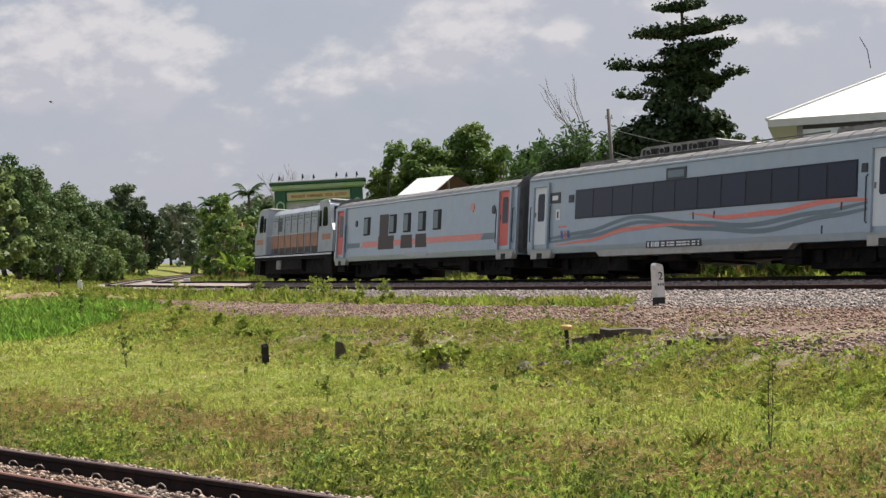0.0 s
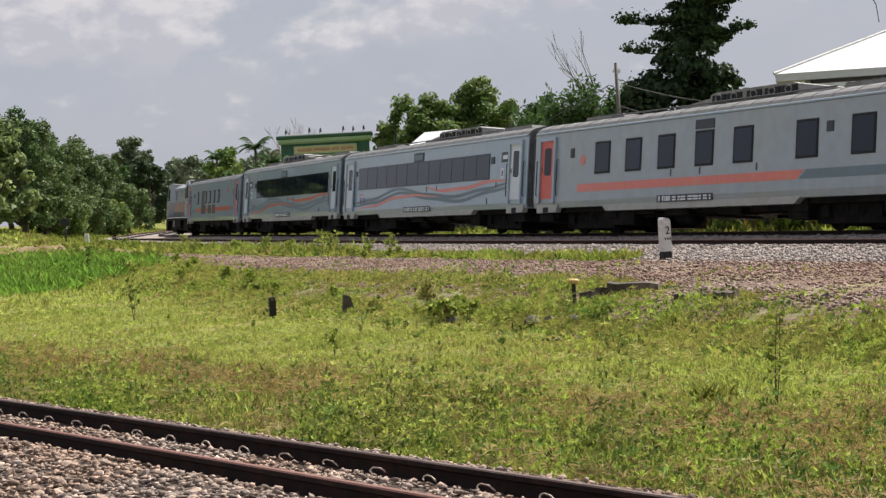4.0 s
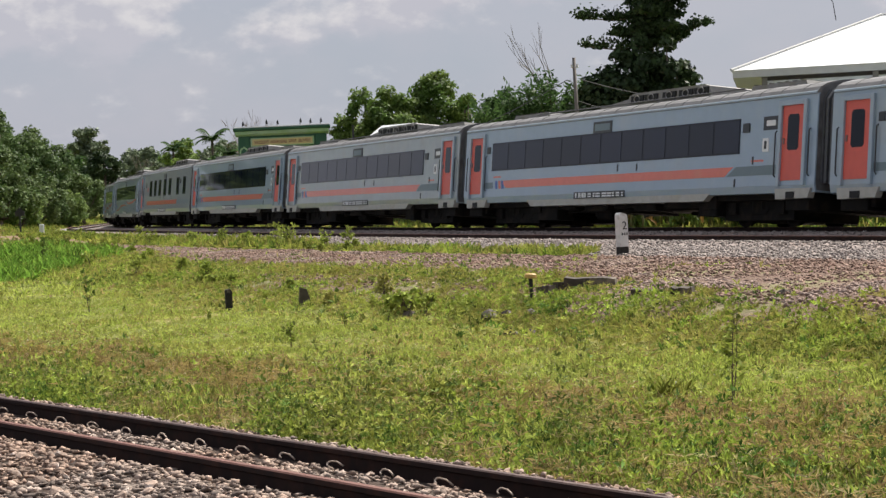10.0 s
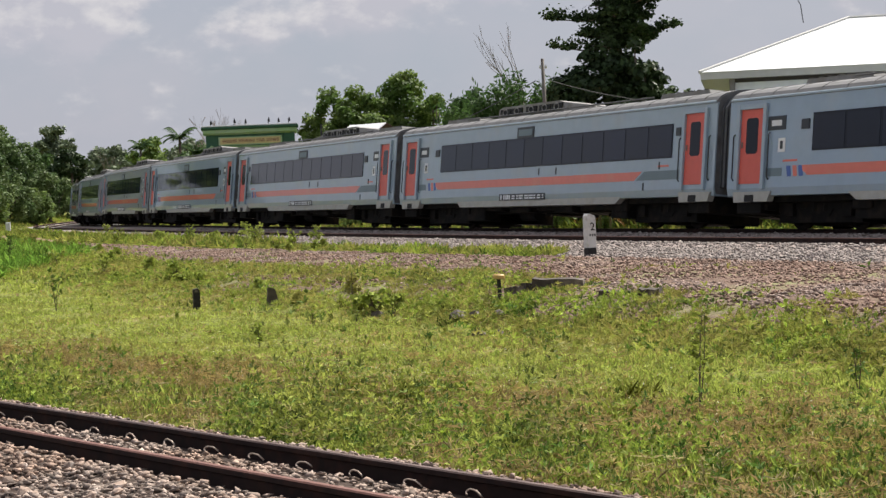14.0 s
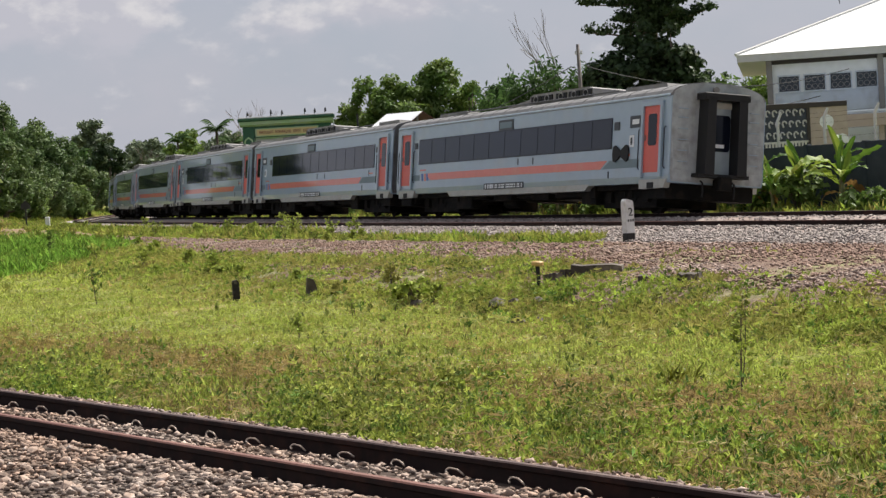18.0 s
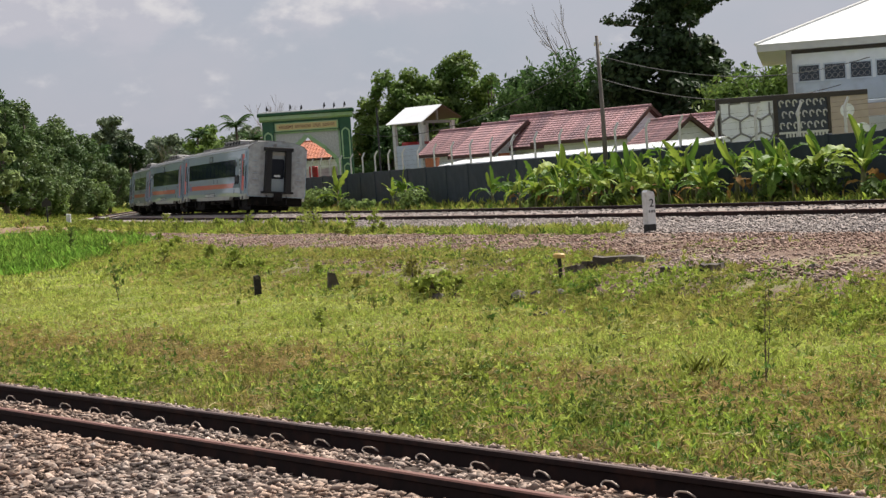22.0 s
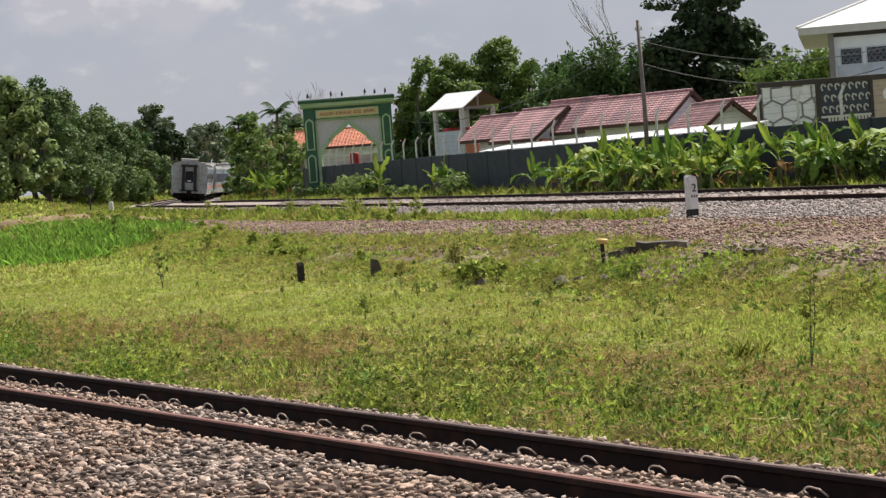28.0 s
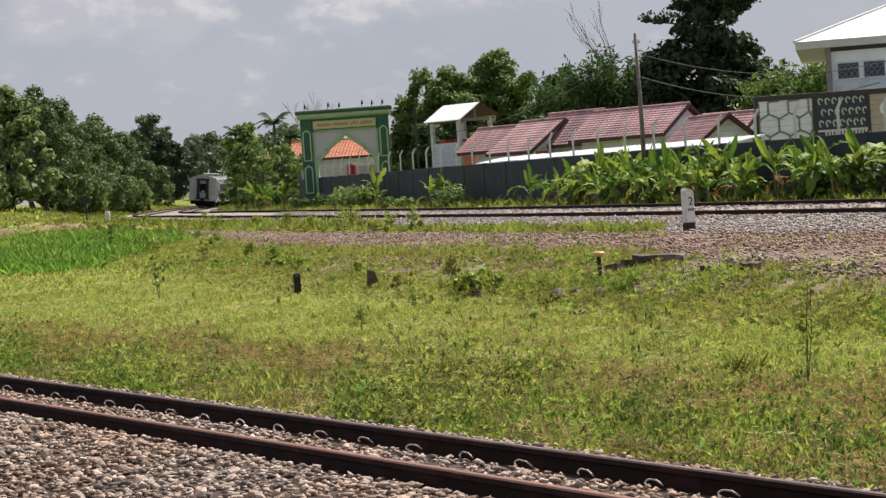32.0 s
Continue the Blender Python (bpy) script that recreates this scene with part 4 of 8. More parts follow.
def generator_coach():
    car = coach_shell("generator_coach", "white generator coach with open windows, brown decals and an orange stripe", M_SILVER, 3.42)
    for y in (1.497, -1.497):
        s = 1 if y > 0 else -1
        for x in (5.7, 2.45, 0.78, -0.9, -2.55):
            w = part("window_frame", shared("gen_frame", lambda: Mesh().box(-0.42, 0.42, -0.012, 0.012, 1.78, 2.52, 0.01), M_RUBBER), M_RUBBER, car, at=pose(x, y, 0))
            part("pane", shared("gen_pane", lambda: Mesh().box(-0.1, 0.36, -0.018, 0.018, 1.84, 2.46, 0.004), M_STRIPEGREY), M_STRIPEGREY, w, "half-open pane", at=pose(0, 0.002 * s, 0))
        part("brown_decal", plate(2.3, 4.2, 1.17, 1.70, y, 0.005), M_BROWN, car, "dark brown decal")
        part("brown_decal", plate(3.0, 4.1, 1.70, 2.56, y, 0.005), M_BROWN, car, "dark brown decal")
        part("brown_decal", plate(0.1, 1.45, 1.17, 1.68, y, 0.005, 0.1, 0.0), M_BROWN, car, "dark brown decal")
        part("brown_decal", plate(-1.5, -0.25, 1.17, 1.68, y, 0.005, 0.1, 0.0), M_BROWN, car, "dark brown decal")
        part("orange_stripe", plate(-6.9, 6.3, 1.30, 1.52, y, 0.004, -0.2, 0.0), M_ORANGE, car, "orange painted stripe")
        part("grey_stripe", plate(-8.5, -7.0, 1.30, 1.52, y, 0.004, 0, -0.2), M_STRIPEGREY, car)
        part("grey_stripe", plate(6.6, 8.3, 1.30, 1.50, y, 0.004), M_STRIPEGREY, car)
        for x in (9.15, -9.15):
            side_door(car, x, y, 1.05, M_DOOR)
        part("logo_disc", Mesh().tube([(-6.1, y, 2.45), (-6.1, y + 0.012 * s, 2.45)], 0.17, 12), M_ORANGE, car)
        part("vent_box", Mesh().tube([(-8.1, y, 2.3), (-8.1, y + 0.03 * s, 2.3)], 0.15, 12), M_BLACKPANEL, car)
        part("vent_box", Mesh().tube([(7.1, y, 2.3), (7.1, y + 0.03 * s, 2.3)], 0.13, 12), M_BLACKPANEL, car)
        part("data_panel", plate(-1.6, 0.9, 0.84, 1.0, y, 0.005), M_SILVER_GREY, car)
    coach_end(car, HALF, 1, M_SILVER)
    coach_end(car, -HALF, -1, M_SILVER)
    return car


LOCO_HALF = 7.75
M_LOCO = material("white_locomotive_paint", (0.44, 0.48, 0.53), 0.35, 0, 0.08, 3, second=(0.33, 0.34, 0.35), second_scale=1.1, second_at=(0.5, 0.75), coat=0.4)
M_FADED = material("faded_orange_paint", (0.42, 0.20, 0.11), 0.5, 0, 0.12, 3, second=(0.30, 0.17, 0.11), second_scale=1.2)


def locomotive():
    loco = thing("locomotive", "white diesel locomotive with orange lower hood and two cabs", "locomotive")
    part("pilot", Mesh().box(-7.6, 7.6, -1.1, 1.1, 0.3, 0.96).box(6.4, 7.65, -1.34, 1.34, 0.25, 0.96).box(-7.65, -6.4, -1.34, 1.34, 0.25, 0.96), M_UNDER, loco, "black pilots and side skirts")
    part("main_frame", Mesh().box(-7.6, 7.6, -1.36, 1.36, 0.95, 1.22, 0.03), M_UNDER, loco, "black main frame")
    hood = [(-1.05, 1.22), (1.05, 1.22), (1.08, 1.4), (1.08, 3.18), (0.85, 3.42), (-0.85, 3.42), (-1.08, 3.18), (-1.08, 1.4)]
    h = part("hood", Mesh().prism(hood, "x", -5.2, 5.2), M_LOCO, loco, "white engine hood")
    for s in (1, -1):
        part("orange_panel", Mesh().box(-4.6, 5.1, 1.08 * s - 0.004, 1.08 * s + 0.006, 1.3, 2.2), M_FADED, loco, "faded orange lower hood panel")
        for k in range(8):
            d = part("hood_door", shared("hood_door", lambda: Mesh().box(-0.5, 0.5, -0.015, 0.015, 2.25, 3.1, 0.006), M_LOCO), M_LOCO, h, at=pose(-4.5 + 1.28 * k, 1.09 * s, 0))
            part("hinge", shared("hinge", lambda: Mesh().box(-0.06, 0.06, -0.02, 0.02, 2.6, 2.72), M_STRIPEGREY), M_STRIPEGREY, d, at=pose(0, 0.005 * s, 0))
            if k < 7:
                part("seam", shared("hood_seam", lambda: Mesh().box(-0.05, 0.05, -0.012, 0.012, 1.3, 3.12), M_BLACKPANEL), M_BLACKPANEL, h, "dark seam between hood doors", at=pose(-3.86 + 1.28 * k, 1.082 * s, 0))
            part("louvre", shared("hood_louvre", lambda: Mesh().box(-0.36, 0.36, -0.02, 0.02, 2.86, 2.92).box(-0.36, 0.36, -0.02, 0.02, 2.98, 3.04), M_STRIPEGREY), M_STRIPEGREY, d, at=pose(0, 0.012 * s, 0))
        part("radiator_grille", Mesh().box(-5.15, -3.95, 1.08 * s - 0.02, 1.08 * s + 0.035, 2.05, 3.05, 0.01), M_BLACKPANEL, h, "black radiator grille")
        part("radiator_grille", Mesh().box(3.0, 3.9, 1.08 * s - 0.02, 1.08 * s + 0.035, 2.35, 3.0, 0.01), M_BLACKPANEL, h, "black radiator grille")
        part("dirt_band", Mesh().box(-4.6, 5.1, 1.08 * s - 0.004, 1.08 * s + 0.009, 1.28, 1.55), M_BROWN, loco, "sooty brown band along the hood's foot")
        part("sill_stripe", Mesh().box(-7.5, 7.5, 1.36 * s - 0.004, 1.36 * s + 0.006, 1.10, 1.17), M_WHITEBAR, loco, "thin white sill stripe")
        for k in range(9):
            part("railing_post", shared("railing_post", lambda: Mesh().tube([(0, 0, 1.2), (0, 0, 2.15)], 0.02, 6), M_SILVER), M_SILVER, loco, at=pose(-5 + 1.25 * k, 1.33 * s, 0))
        part("handrail", Mesh().tube([(-5.1, 1.33 * s, 2.15), (5.1, 1.33 * s, 2.15)], 0.02, 6), M_SILVER, loco)
        part("fuel_tank", Mesh().prism([(0.0, 0.35), (1.1 * s, 0.35), (1.3 * s, 0.5), (1.3 * s, 0.95), (0.0, 0.95)][::s], "x", -2.0, 2.0), M_UNDER, loco)
        part("battery_box", Mesh().box(2.2, 3.1, 1.1 * s - 0.15, 1.1 * s + 0.2, 0.5, 0.95, 0.03), M_ACUNIT, loco)
    for f in (1, -1):
        prof = [(5.2, 1.22), (7.62, 1.22), (7.70, 2.15), (7.35, 2.45), (6.95, 3.30), (6.7, 3.48), (5.2, 3.50)]
        cab = part("cab", Mesh().prism([(x * f, z) for x, z in (prof if f > 0 else prof[::-1])], "y", -1.38, 1.38), M_LOCO, loco, "white cab")
        part("cab_roof", Mesh().box(*sorted((5.1 * f, 6.85 * f)), -1.3, 1.3, 3.46, 3.56, 0.05), M_ACUNIT, loco)
        for s in (1, -1):
            part("cab_window", Mesh().prism([(6.0 * f, 2.35), (6.65 * f, 2.35), (6.75 * f, 2.5), (6.6 * f, 3.1), (6.45 * f, 3.2), (6.0 * f, 3.2), (5.9 * f, 3.1), (5.9 * f, 2.45)], "y", 1.375 * s, 1.395 * s), M_GLASS, cab)
            part("cab_stripe", Mesh().box(*sorted((5.85 * f, 7.3 * f)), 1.378 * s - 0.004, 1.378 * s + 0.008, 1.75, 2.0), M_FADED, cab, "faded orange cab stripe")
            part("cab_door_window", Mesh().box(*sorted((5.32 * f, 5.68 * f)), 1.40 * s - 0.008, 1.40 * s + 0.008, 2.35, 3.05), M_GLASS, cab)
            part("cab_door", Mesh().box(*sorted((5.25 * f, 5.75 * f)), 1.375 * s - 0.01, 1.375 * s + 0.02, 1.3, 3.2, 0.008), M_LOCO, cab)
            part("windscreen", Mesh().add([(7.34 * f, 0.12 * s, 2.5), (7.34 * f, 1.25 * s, 2.5), (7.02 * f, 1.2 * s, 3.22), (7.02 * f, 0.12 * s, 3.22), (7.31 * f, 0.12 * s, 2.49), (7.31 * f, 1.25 * s, 2.49), (6.99 * f, 1.2 * s, 3.2), (6.99 * f, 0.12 * s, 3.2)],
                 [(0, 1, 2, 3), (7, 6, 5, 4), (0, 4, 5, 1), (1, 5, 6, 2), (2, 6, 7, 3), (3, 7, 4, 0)]), M_GLASS, cab)
            part("headlamp", Mesh().tube([(7.55 * f, 1.05 * s, 2.28), (7.66 * f, 1.05 * s, 2.28)], 0.09, 10), M_LAMP, cab, "lit yellow marker lamp")
            part("front_step", Mesh().prism([(6.7 * f, 0.5), (7.6 * f, 0.5), (7.6 * f, 1.22), (6.6 * f, 1.22)], "y", 0.75 * s - 0.05 + 0.3 * s, 1.36 * s), M_UNDER, loco)
        part("number_board", Mesh().box(*sorted((7.60 * f, 7.72 * f)), -0.4, 0.4, 1.75, 1.95), M_BLACKPANEL, cab)
        part("coupler", Mesh().box(*sorted((7.6 * f, 8.1 * f)), -0.15, 0.15, 0.65, 0.95, 0.03), M_UNDER, loco)
    for x, r in ((3.4, 0.6), (1.2, 0.75), (-1.2, 0.75), (-3.6, 0.5)):
        part("roof_fan", Mesh().tube([(x, 0, 3.4), (x, 0, 3.54)], r, 16), M_ACUNIT, loco)
    part("exhaust", Mesh().box(-0.3, 0.3, -0.25, 0.25, 3.42, 3.66, 0.02), M_ROOFDARK, loco)
    for x in (-4.9, 4.9):
        bogie(loco, x, 2.4)
    return loco


def make_train():
    orange = "silver-white passenger coach with dark window band, orange stripe and orange doors"
    cars = [
        class_coach("passenger_coach", "rear silver-white passenger coach with orange stripe and open gangway end", M_SILVER, 1, False, True),
        class_coach("passenger_coach", orange, M_SILVER_BLUE, -1),
        class_coach("passenger_coach", orange, M_SILVER, -1),
        class_coach("passenger_coach", orange, M_SILVER, 1),
        class_coach("passenger_coach", orange, M_SILVER_BLUE, 1),
        class_coach("passenger_coach", orange, M_SILVER_GREY, 1),
        class_coach("passenger_coach", orange, M_SILVER_BLUE, 1),
        dining_coach(),
        class_coach("wave_coach", "silver-white passenger coach with grey and orange wave stripes and white doors", M_SILVER, 1, True),
        class_coach("wave_coach", "silver-white passenger coach with grey and orange wave stripes and white doors", M_SILVER, -1, True),
        generator_coach(),
    ]
    return cars, locomotive()


CARS, LOCO = make_train()


def joint(t):
    """Where the rear coach's coupling stands along the track at t seconds."""
    return -183.873 + 10.2578 * t + 0.0356 * t * t


def riding(s, wheelbase):
    """The pose of a vehicle whose middle is at s, its bogies on the curve."""
    ax, ay, _ = track_at(s + wheelbase / 2)
    bx, by, _ = track_at(s - wheelbase / 2)
    turn = math.atan2(ay - by, ax - bx)
    return Matrix.Translation(((ax + bx) / 2, (ay + by) / 2, rail_z(s))) @ Matrix.Rotation(turn, 4, "Z") @ Matrix.Rotation(radians(CANT + 0.9), 4, "X")


def motions():
    times = [0.5 * k for k in range(65)]
    for k, car in enumerate(CARS):
        walk(car, [(t, riding(joint(t) - 0.5 * PITCH + k * PITCH + (0.35 if k == 10 else 0.0), 14.0)) for t in times])
    walk(BIRD, [(t, pose(-18.05 - 4.2 * t, 100, 10.70 + 2.7 * t, 0, -25, 180)) for t in (0.0, 1.0, 4.0, 12.0, 32.0)])
    walk(LOCO, [(t, riding(joint(t) + 10 * PITCH + 0.75 + LOCO_HALF, 9.8)) for t in times])


# ---- a bird that crosses the sky ----
def make_bird():
    b = thing("bird", "small dark bird flying over the field", "bird")
    dark = material("dark_feathers", (0.03, 0.028, 0.03), 0.8, 0, 0.2, 20)
    part("body", Mesh().tube([(-0.11, 0, 0), (-0.05, 0, 0.005), (0.02, 0, 0.01), (0.07, 0, 0.015), (0.10, 0, 0.01)], [0.008, 0.022, 0.028, 0.02, 0.005], 8), dark, b, smooth=True)
    for k in (1, -1):
        part("wing", Mesh().add([(0.04, 0.02 * k, 0.02), (-0.03, 0.02 * k, 0.015), (0.01, 0.12 * k, 0.07), (-0.05, 0.11 * k, 0.06), (-0.07, 0.21 * k, 0.09), (0.0, 0.07 * k, 0.05)], [(0, 1, 3, 2), (2, 3, 4), (0, 2, 5)]), dark, b)
    part("tail", Mesh().prism([(-0.10, -0.012), (-0.18, -0.04), (-0.15, 0.0), (-0.18, 0.04), (-0.10, 0.012)], "z", -0.002, 0.002), dark, b)
    return b


BIRD = make_bird()


# ---- structures beyond the tracks ----
M_WALL = material("dark_slate_wall_paint", (0.032, 0.043, 0.052), 0.75, 0, 0.2, 2.5, 0.006, 20, second=(0.050, 0.060, 0.066), second_scale=0.7, spec=0.3, obj_random=0.04)
M_POSTWHITE = material("weathered_white_concrete", (0.56, 0.56, 0.54), 0.8, 0, 0.12, 8)
M_WHITEWALL = material("white_render", (0.74, 0.77, 0.81), 0.8, 0, 0.06, 3, second=(0.58, 0.59, 0.60), second_scale=0.8, second_at=(0.55, 0.8))
M_BLUEWALL = material("pale_blue_grey_render", (0.50, 0.56, 0.64), 0.8, 0, 0.06, 3, second=(0.42, 0.46, 0.52), second_scale=0.9)
M_WHITEROOF = material("bright_metal_roofing", (0.82, 0.82, 0.82), 0.35, 0.0, 0.04, 1.5, second=(0.70, 0.72, 0.74), second_scale=0.4, second_at=(0.5, 0.8))
M_FASCIA = material("beige_fascia", (0.50, 0.50, 0.50), 0.7, 0, 0.08, 3)
M_BEIGE = material("beige_panel", (0.42, 0.35, 0.31), 0.7, 0, 0.08, 3)
# for the screen's frame, and for the shade drawn under the hall's eaves
M_DARKFRAME = material("dark_brown_frame", (0.035, 0.028, 0.026), 0.6, 0, 0.2, 4)
M_LATTICE = material("dark_lattice_window", (0.025, 0.035, 0.055), 0.3, 0, 0.3, 9)
M_COLGREY = material("grey_column_paint", (0.20, 0.19, 0.185), 0.7, 0, 0.1, 4)
M_HEXLINE = material("grey_hexagon_lines", (0.22, 0.22, 0.225), 0.7, 0, 0.1, 4)
M_GREEN_DARK = material("dark_green_paint", (0.016, 0.085, 0.040), 0.55, 0, 0.12, 3, second=(0.025, 0.10, 0.05), second_scale=1)
M_GREEN_LIGHT = material("light_green_paint", (0.30, 0.46, 0.24), 0.6, 0, 0.1, 3, second=(0.34, 0.46, 0.30), second_scale=1)
M_STONEPANEL = material("speckled_grey_panel", (0.46, 0.47, 0.47), 0.8, 0, 0.35, 14, 0.01, 14)
M_SIGN = material("cream_sign_board", (0.56, 0.46, 0.22), 0.6, 0, 0.06, 4)
M_SIGNTEXT = material("maroon_lettering", (0.17, 0.03, 0.035), 0.6, 0, 0.05, 4)
M_TILE_RED = material("weathered_red_tiles", (0.40, 0.225, 0.225), 0.85, 0, 0.35, 7, 0.02, 12, second=(0.29, 0.175, 0.185), second_scale=0.9, obj_random=0.12)
M_TILE_ORANGE = material("orange_clay_tiles", (0.46, 0.16, 0.085), 0.8, 0, 0.2, 6, 0.02, 12, second=(0.36, 0.13, 0.08), second_scale=0.8, obj_random=0.12)
M_BROWNTRIM = material("brown_rake_board", (0.075, 0.035, 0.028), 0.7, 0, 0.15, 5)
M_REDTANK = material("red_plastic_tank", (0.42, 0.035, 0.035), 0.4, 0, 0.08, 4)
M_POLE = material("grey_utility_pole", (0.145, 0.125, 0.11), 0.8, 0, 0.15, 6, second=(0.09, 0.08, 0.07), second_scale=2)
M_CABLE = material("black_cable", (0.02, 0.02, 0.02), 0.6, 0, 0.1, 5)
M_BLACKPOLE = material("black_steel_pole", (0.02, 0.02, 0.021), 0.5, 0.2, 0.15, 8)
M_KMWHITE = material("white_marker_paint", (0.62, 0.62, 0.62), 0.7, 0, 0.06, 12, second=(0.46, 0.45, 0.42), second_scale=7, second_at=(0.52, 0.75))
M_KMBLACK = material("black_marker_base", (0.018, 0.017, 0.016), 0.8, 0, 0.2, 14)
M_TIMBER = material("blackish_timber", (0.020, 0.017, 0.015), 0.9, 0, 0.35, 18, 0.004, 40, second=(0.05, 0.045, 0.04), second_scale=9)
M_DARKSTONE = material("dark_weathered_stone", (0.085, 0.068, 0.052), 0.9, 0, 0.3, 10, 0.01, 30, second=(0.17, 0.15, 0.12), second_scale=5)
# broken concrete, its base darkened for the slabs' shaded front faces
M_SLAB = material("dark_broken_concrete", (0.07, 0.055, 0.043), 0.9, 0, 0.35, 10, 0.01, 30, second=(0.20, 0.165, 0.13), second_scale=4, second_at=(0.52, 0.7))
M_YELLOW = material("faded_yellow_cap", (0.52, 0.33, 0.10), 0.6, 0, 0.15, 20)


def along(s, d, z):
    """A frame at (s, d) beside the far track: x along the track, y towards the field."""
    x, y, h = track_at(s, d)
    return Matrix.Translation((x, y, z)) @ Matrix.Rotation(math.pi / 2 - h, 4, "Z")


def boundary_wall():
    wall = thing("boundary_wall", "dark slate-painted boundary wall of concrete panels along the track", "wall")
    s, rng = -34.0, random.Random(4)
    while s < 72.5:
        w = 3.0
        part("wall_panel", shared("wall_panel", lambda: Mesh().box(-1.49, 1.49, -0.07, 0.07, 0.2, 2.44, 0.012), M_WALL), M_WALL, wall, at=along(s + w / 2, -6.0, rng.uniform(-0.012, 0.012)))
        part("wall_pier", shared("wall_pier", lambda: Mesh().box(-0.09, 0.09, -0.10, 0.10, 0.2, 2.47, 0.012), M_WALL), M_WALL, wall, at=along(s, -6.0, 0))
        s += w
    part("wall_pier", shared("wall_pier", lambda: None, M_WALL), M_WALL, wall, at=along(s, -6.0, 0))
    fence = thing("wire_fence", "bent concrete fence posts with wire strands on the boundary wall", "fence")
    bent = Mesh().prism([(-0.035, 0), (0.035, 0), (0.035, 0.82), (-0.12, 1.10), (-0.17, 1.06), (-0.035, 0.80)], "x", -0.035, 0.035).data("fence_post", M_POSTWHITE)
    tops = []
    s = -33
    while s < 72:
        m = along(s, -6.0, 2.45)
        part("fence_post", bent, M_POSTWHITE, fence, at=m)
        tops.append(m)
        s += 2.55
    for y, z in ((0.0, 0.2), (0.0, 0.42), (0.0, 0.64), (-0.08, 0.82), (-0.13, 0.95)):
        part("wire", Mesh().tube([m @ Vector((0, y, z)) for m in tops], 0.004, 4), M_CABLE, fence)


boundary_wall()


def arched(x0, x1, z0, z1):
    """A loop with a pointed top."""
    c, w = (x0 + x1) / 2, (x1 - x0) / 2
    return [(x0, z0), (x1, z0), (x1, z1 - 1.0 * w), (c + 0.8 * w, z1 - 0.55 * w), (c, z1), (c - 0.8 * w, z1 - 0.55 * w), (x0, z1 - 1.0 * w)]


def gateway():
    g = thing("gateway", "tall green gateway with a pointed arch and a lettered sign board", "gateway", pose(-5.54, 125.0, 0.55, 0, 0, 0))
    # local: x across, y depth (camera side negative), z up from its base
    for sx in (-1, 1):
        a, b = sorted((2.14 * sx, 2.86 * sx))
        col = part("column", Mesh().box(a, b, -0.45, 0.75, 0, 5.7, 0.03), M_GREEN_DARK, g, "dark green column")
        for z0, z1 in ((0.9, 2.75), (3.0, 5.05)):
            lo = arched(a + 0.08, b - 0.08, z0, z1)
            part("niche_frame", Mesh().prism(lo, "y", -0.50, -0.44), M_GREEN_LIGHT, col, "light green niche frame")
            part("niche", Mesh().prism(arched(a + 0.17, b - 0.17, z0 + 0.08, z1 - 0.12), "y", -0.515, -0.49), M_GREEN_DARK, col, "dark niche")
        part("column_base", Mesh().box(a - 0.06, b + 0.06, -0.52, 0.8, 0, 0.5, 0.03), M_GREEN_DARK, col)
        half = [(0.0, 4.65), (0.25, 4.36), (0.62, 4.08), (0.95, 3.84), (1.12, 3.72), (1.16, 3.58), (1.45, 3.34), (1.72, 3.05), (1.84, 2.72), (1.90, 2.3), (1.90, 0.0)]
        loop = [(x * sx, z) for x, z in half] + [(2.14 * sx, 0.0), (2.14 * sx, 4.98), (0.0, 4.98)]
        part("spandrel", Mesh().prism(loop if sx > 0 else loop[::-1], "y", -0.22, 0.4), M_STONEPANEL, g, "speckled grey stone panel")
        trim = Mesh()
        for (xa, za), (xb, zb) in zip(half[:-1], half[1:]):
            n = Vector((zb - za, -(xb - xa))).normalized() * 0.15
            q = [((xa - 1.3 * n.x) * sx, za - 1.3 * n.y), ((xb - 1.3 * n.x) * sx, zb - 1.3 * n.y), ((xb + 0.35 * n.x) * sx, zb + 0.35 * n.y), ((xa + 0.35 * n.x) * sx, za + 0.35 * n.y)]
            trim.prism(q, "y", -0.34, 0.45)
        part("arch_trim", trim, M_GREEN_LIGHT, g, "light green arch moulding")
        part("panel_border", Mesh().box(*sorted((2.02 * sx, 2.14 * sx)), -0.30, -0.2, 1.8, 4.98), M_GREEN_LIGHT, g)
    part("panel_border", Mesh().box(-2.14, 2.14, -0.30, -0.2, 4.86, 4.98), M_GREEN_LIGHT, g)
    part("beam", Mesh().box(-2.2, 2.2, -0.4, 0.7, 4.98, 5.7), M_GREEN_DARK, g)
    sign = part("sign_board", Mesh().box(-2.05, 2.05, -0.47, -0.38, 5.02, 5.56, 0.02), M_GREEN_LIGHT, g, "sign board")
    part("sign_face", Mesh().box(-1.95, 1.95, -0.49, -0.46, 5.09, 5.49), M_SIGN, sign, "cream sign face")
    rng = random.Random(12)
    x = -1.78
    for count in (7, 8, 4, 6):
        for _ in range(count):
            m = Mesh().box(x, x + 0.026, -0.497, -0.485, 5.19, 5.39).box(x + 0.07, x + 0.096, -0.497, -0.485, 5.19, 5.39).box(x, x + 0.096, -0.497, -0.485, *rng.choice(((5.36, 5.39), (5.27, 5.30), (5.19, 5.22))))
            part("letter_bar", m, M_SIGNTEXT, sign)
            x += 0.132
        x += 0.11
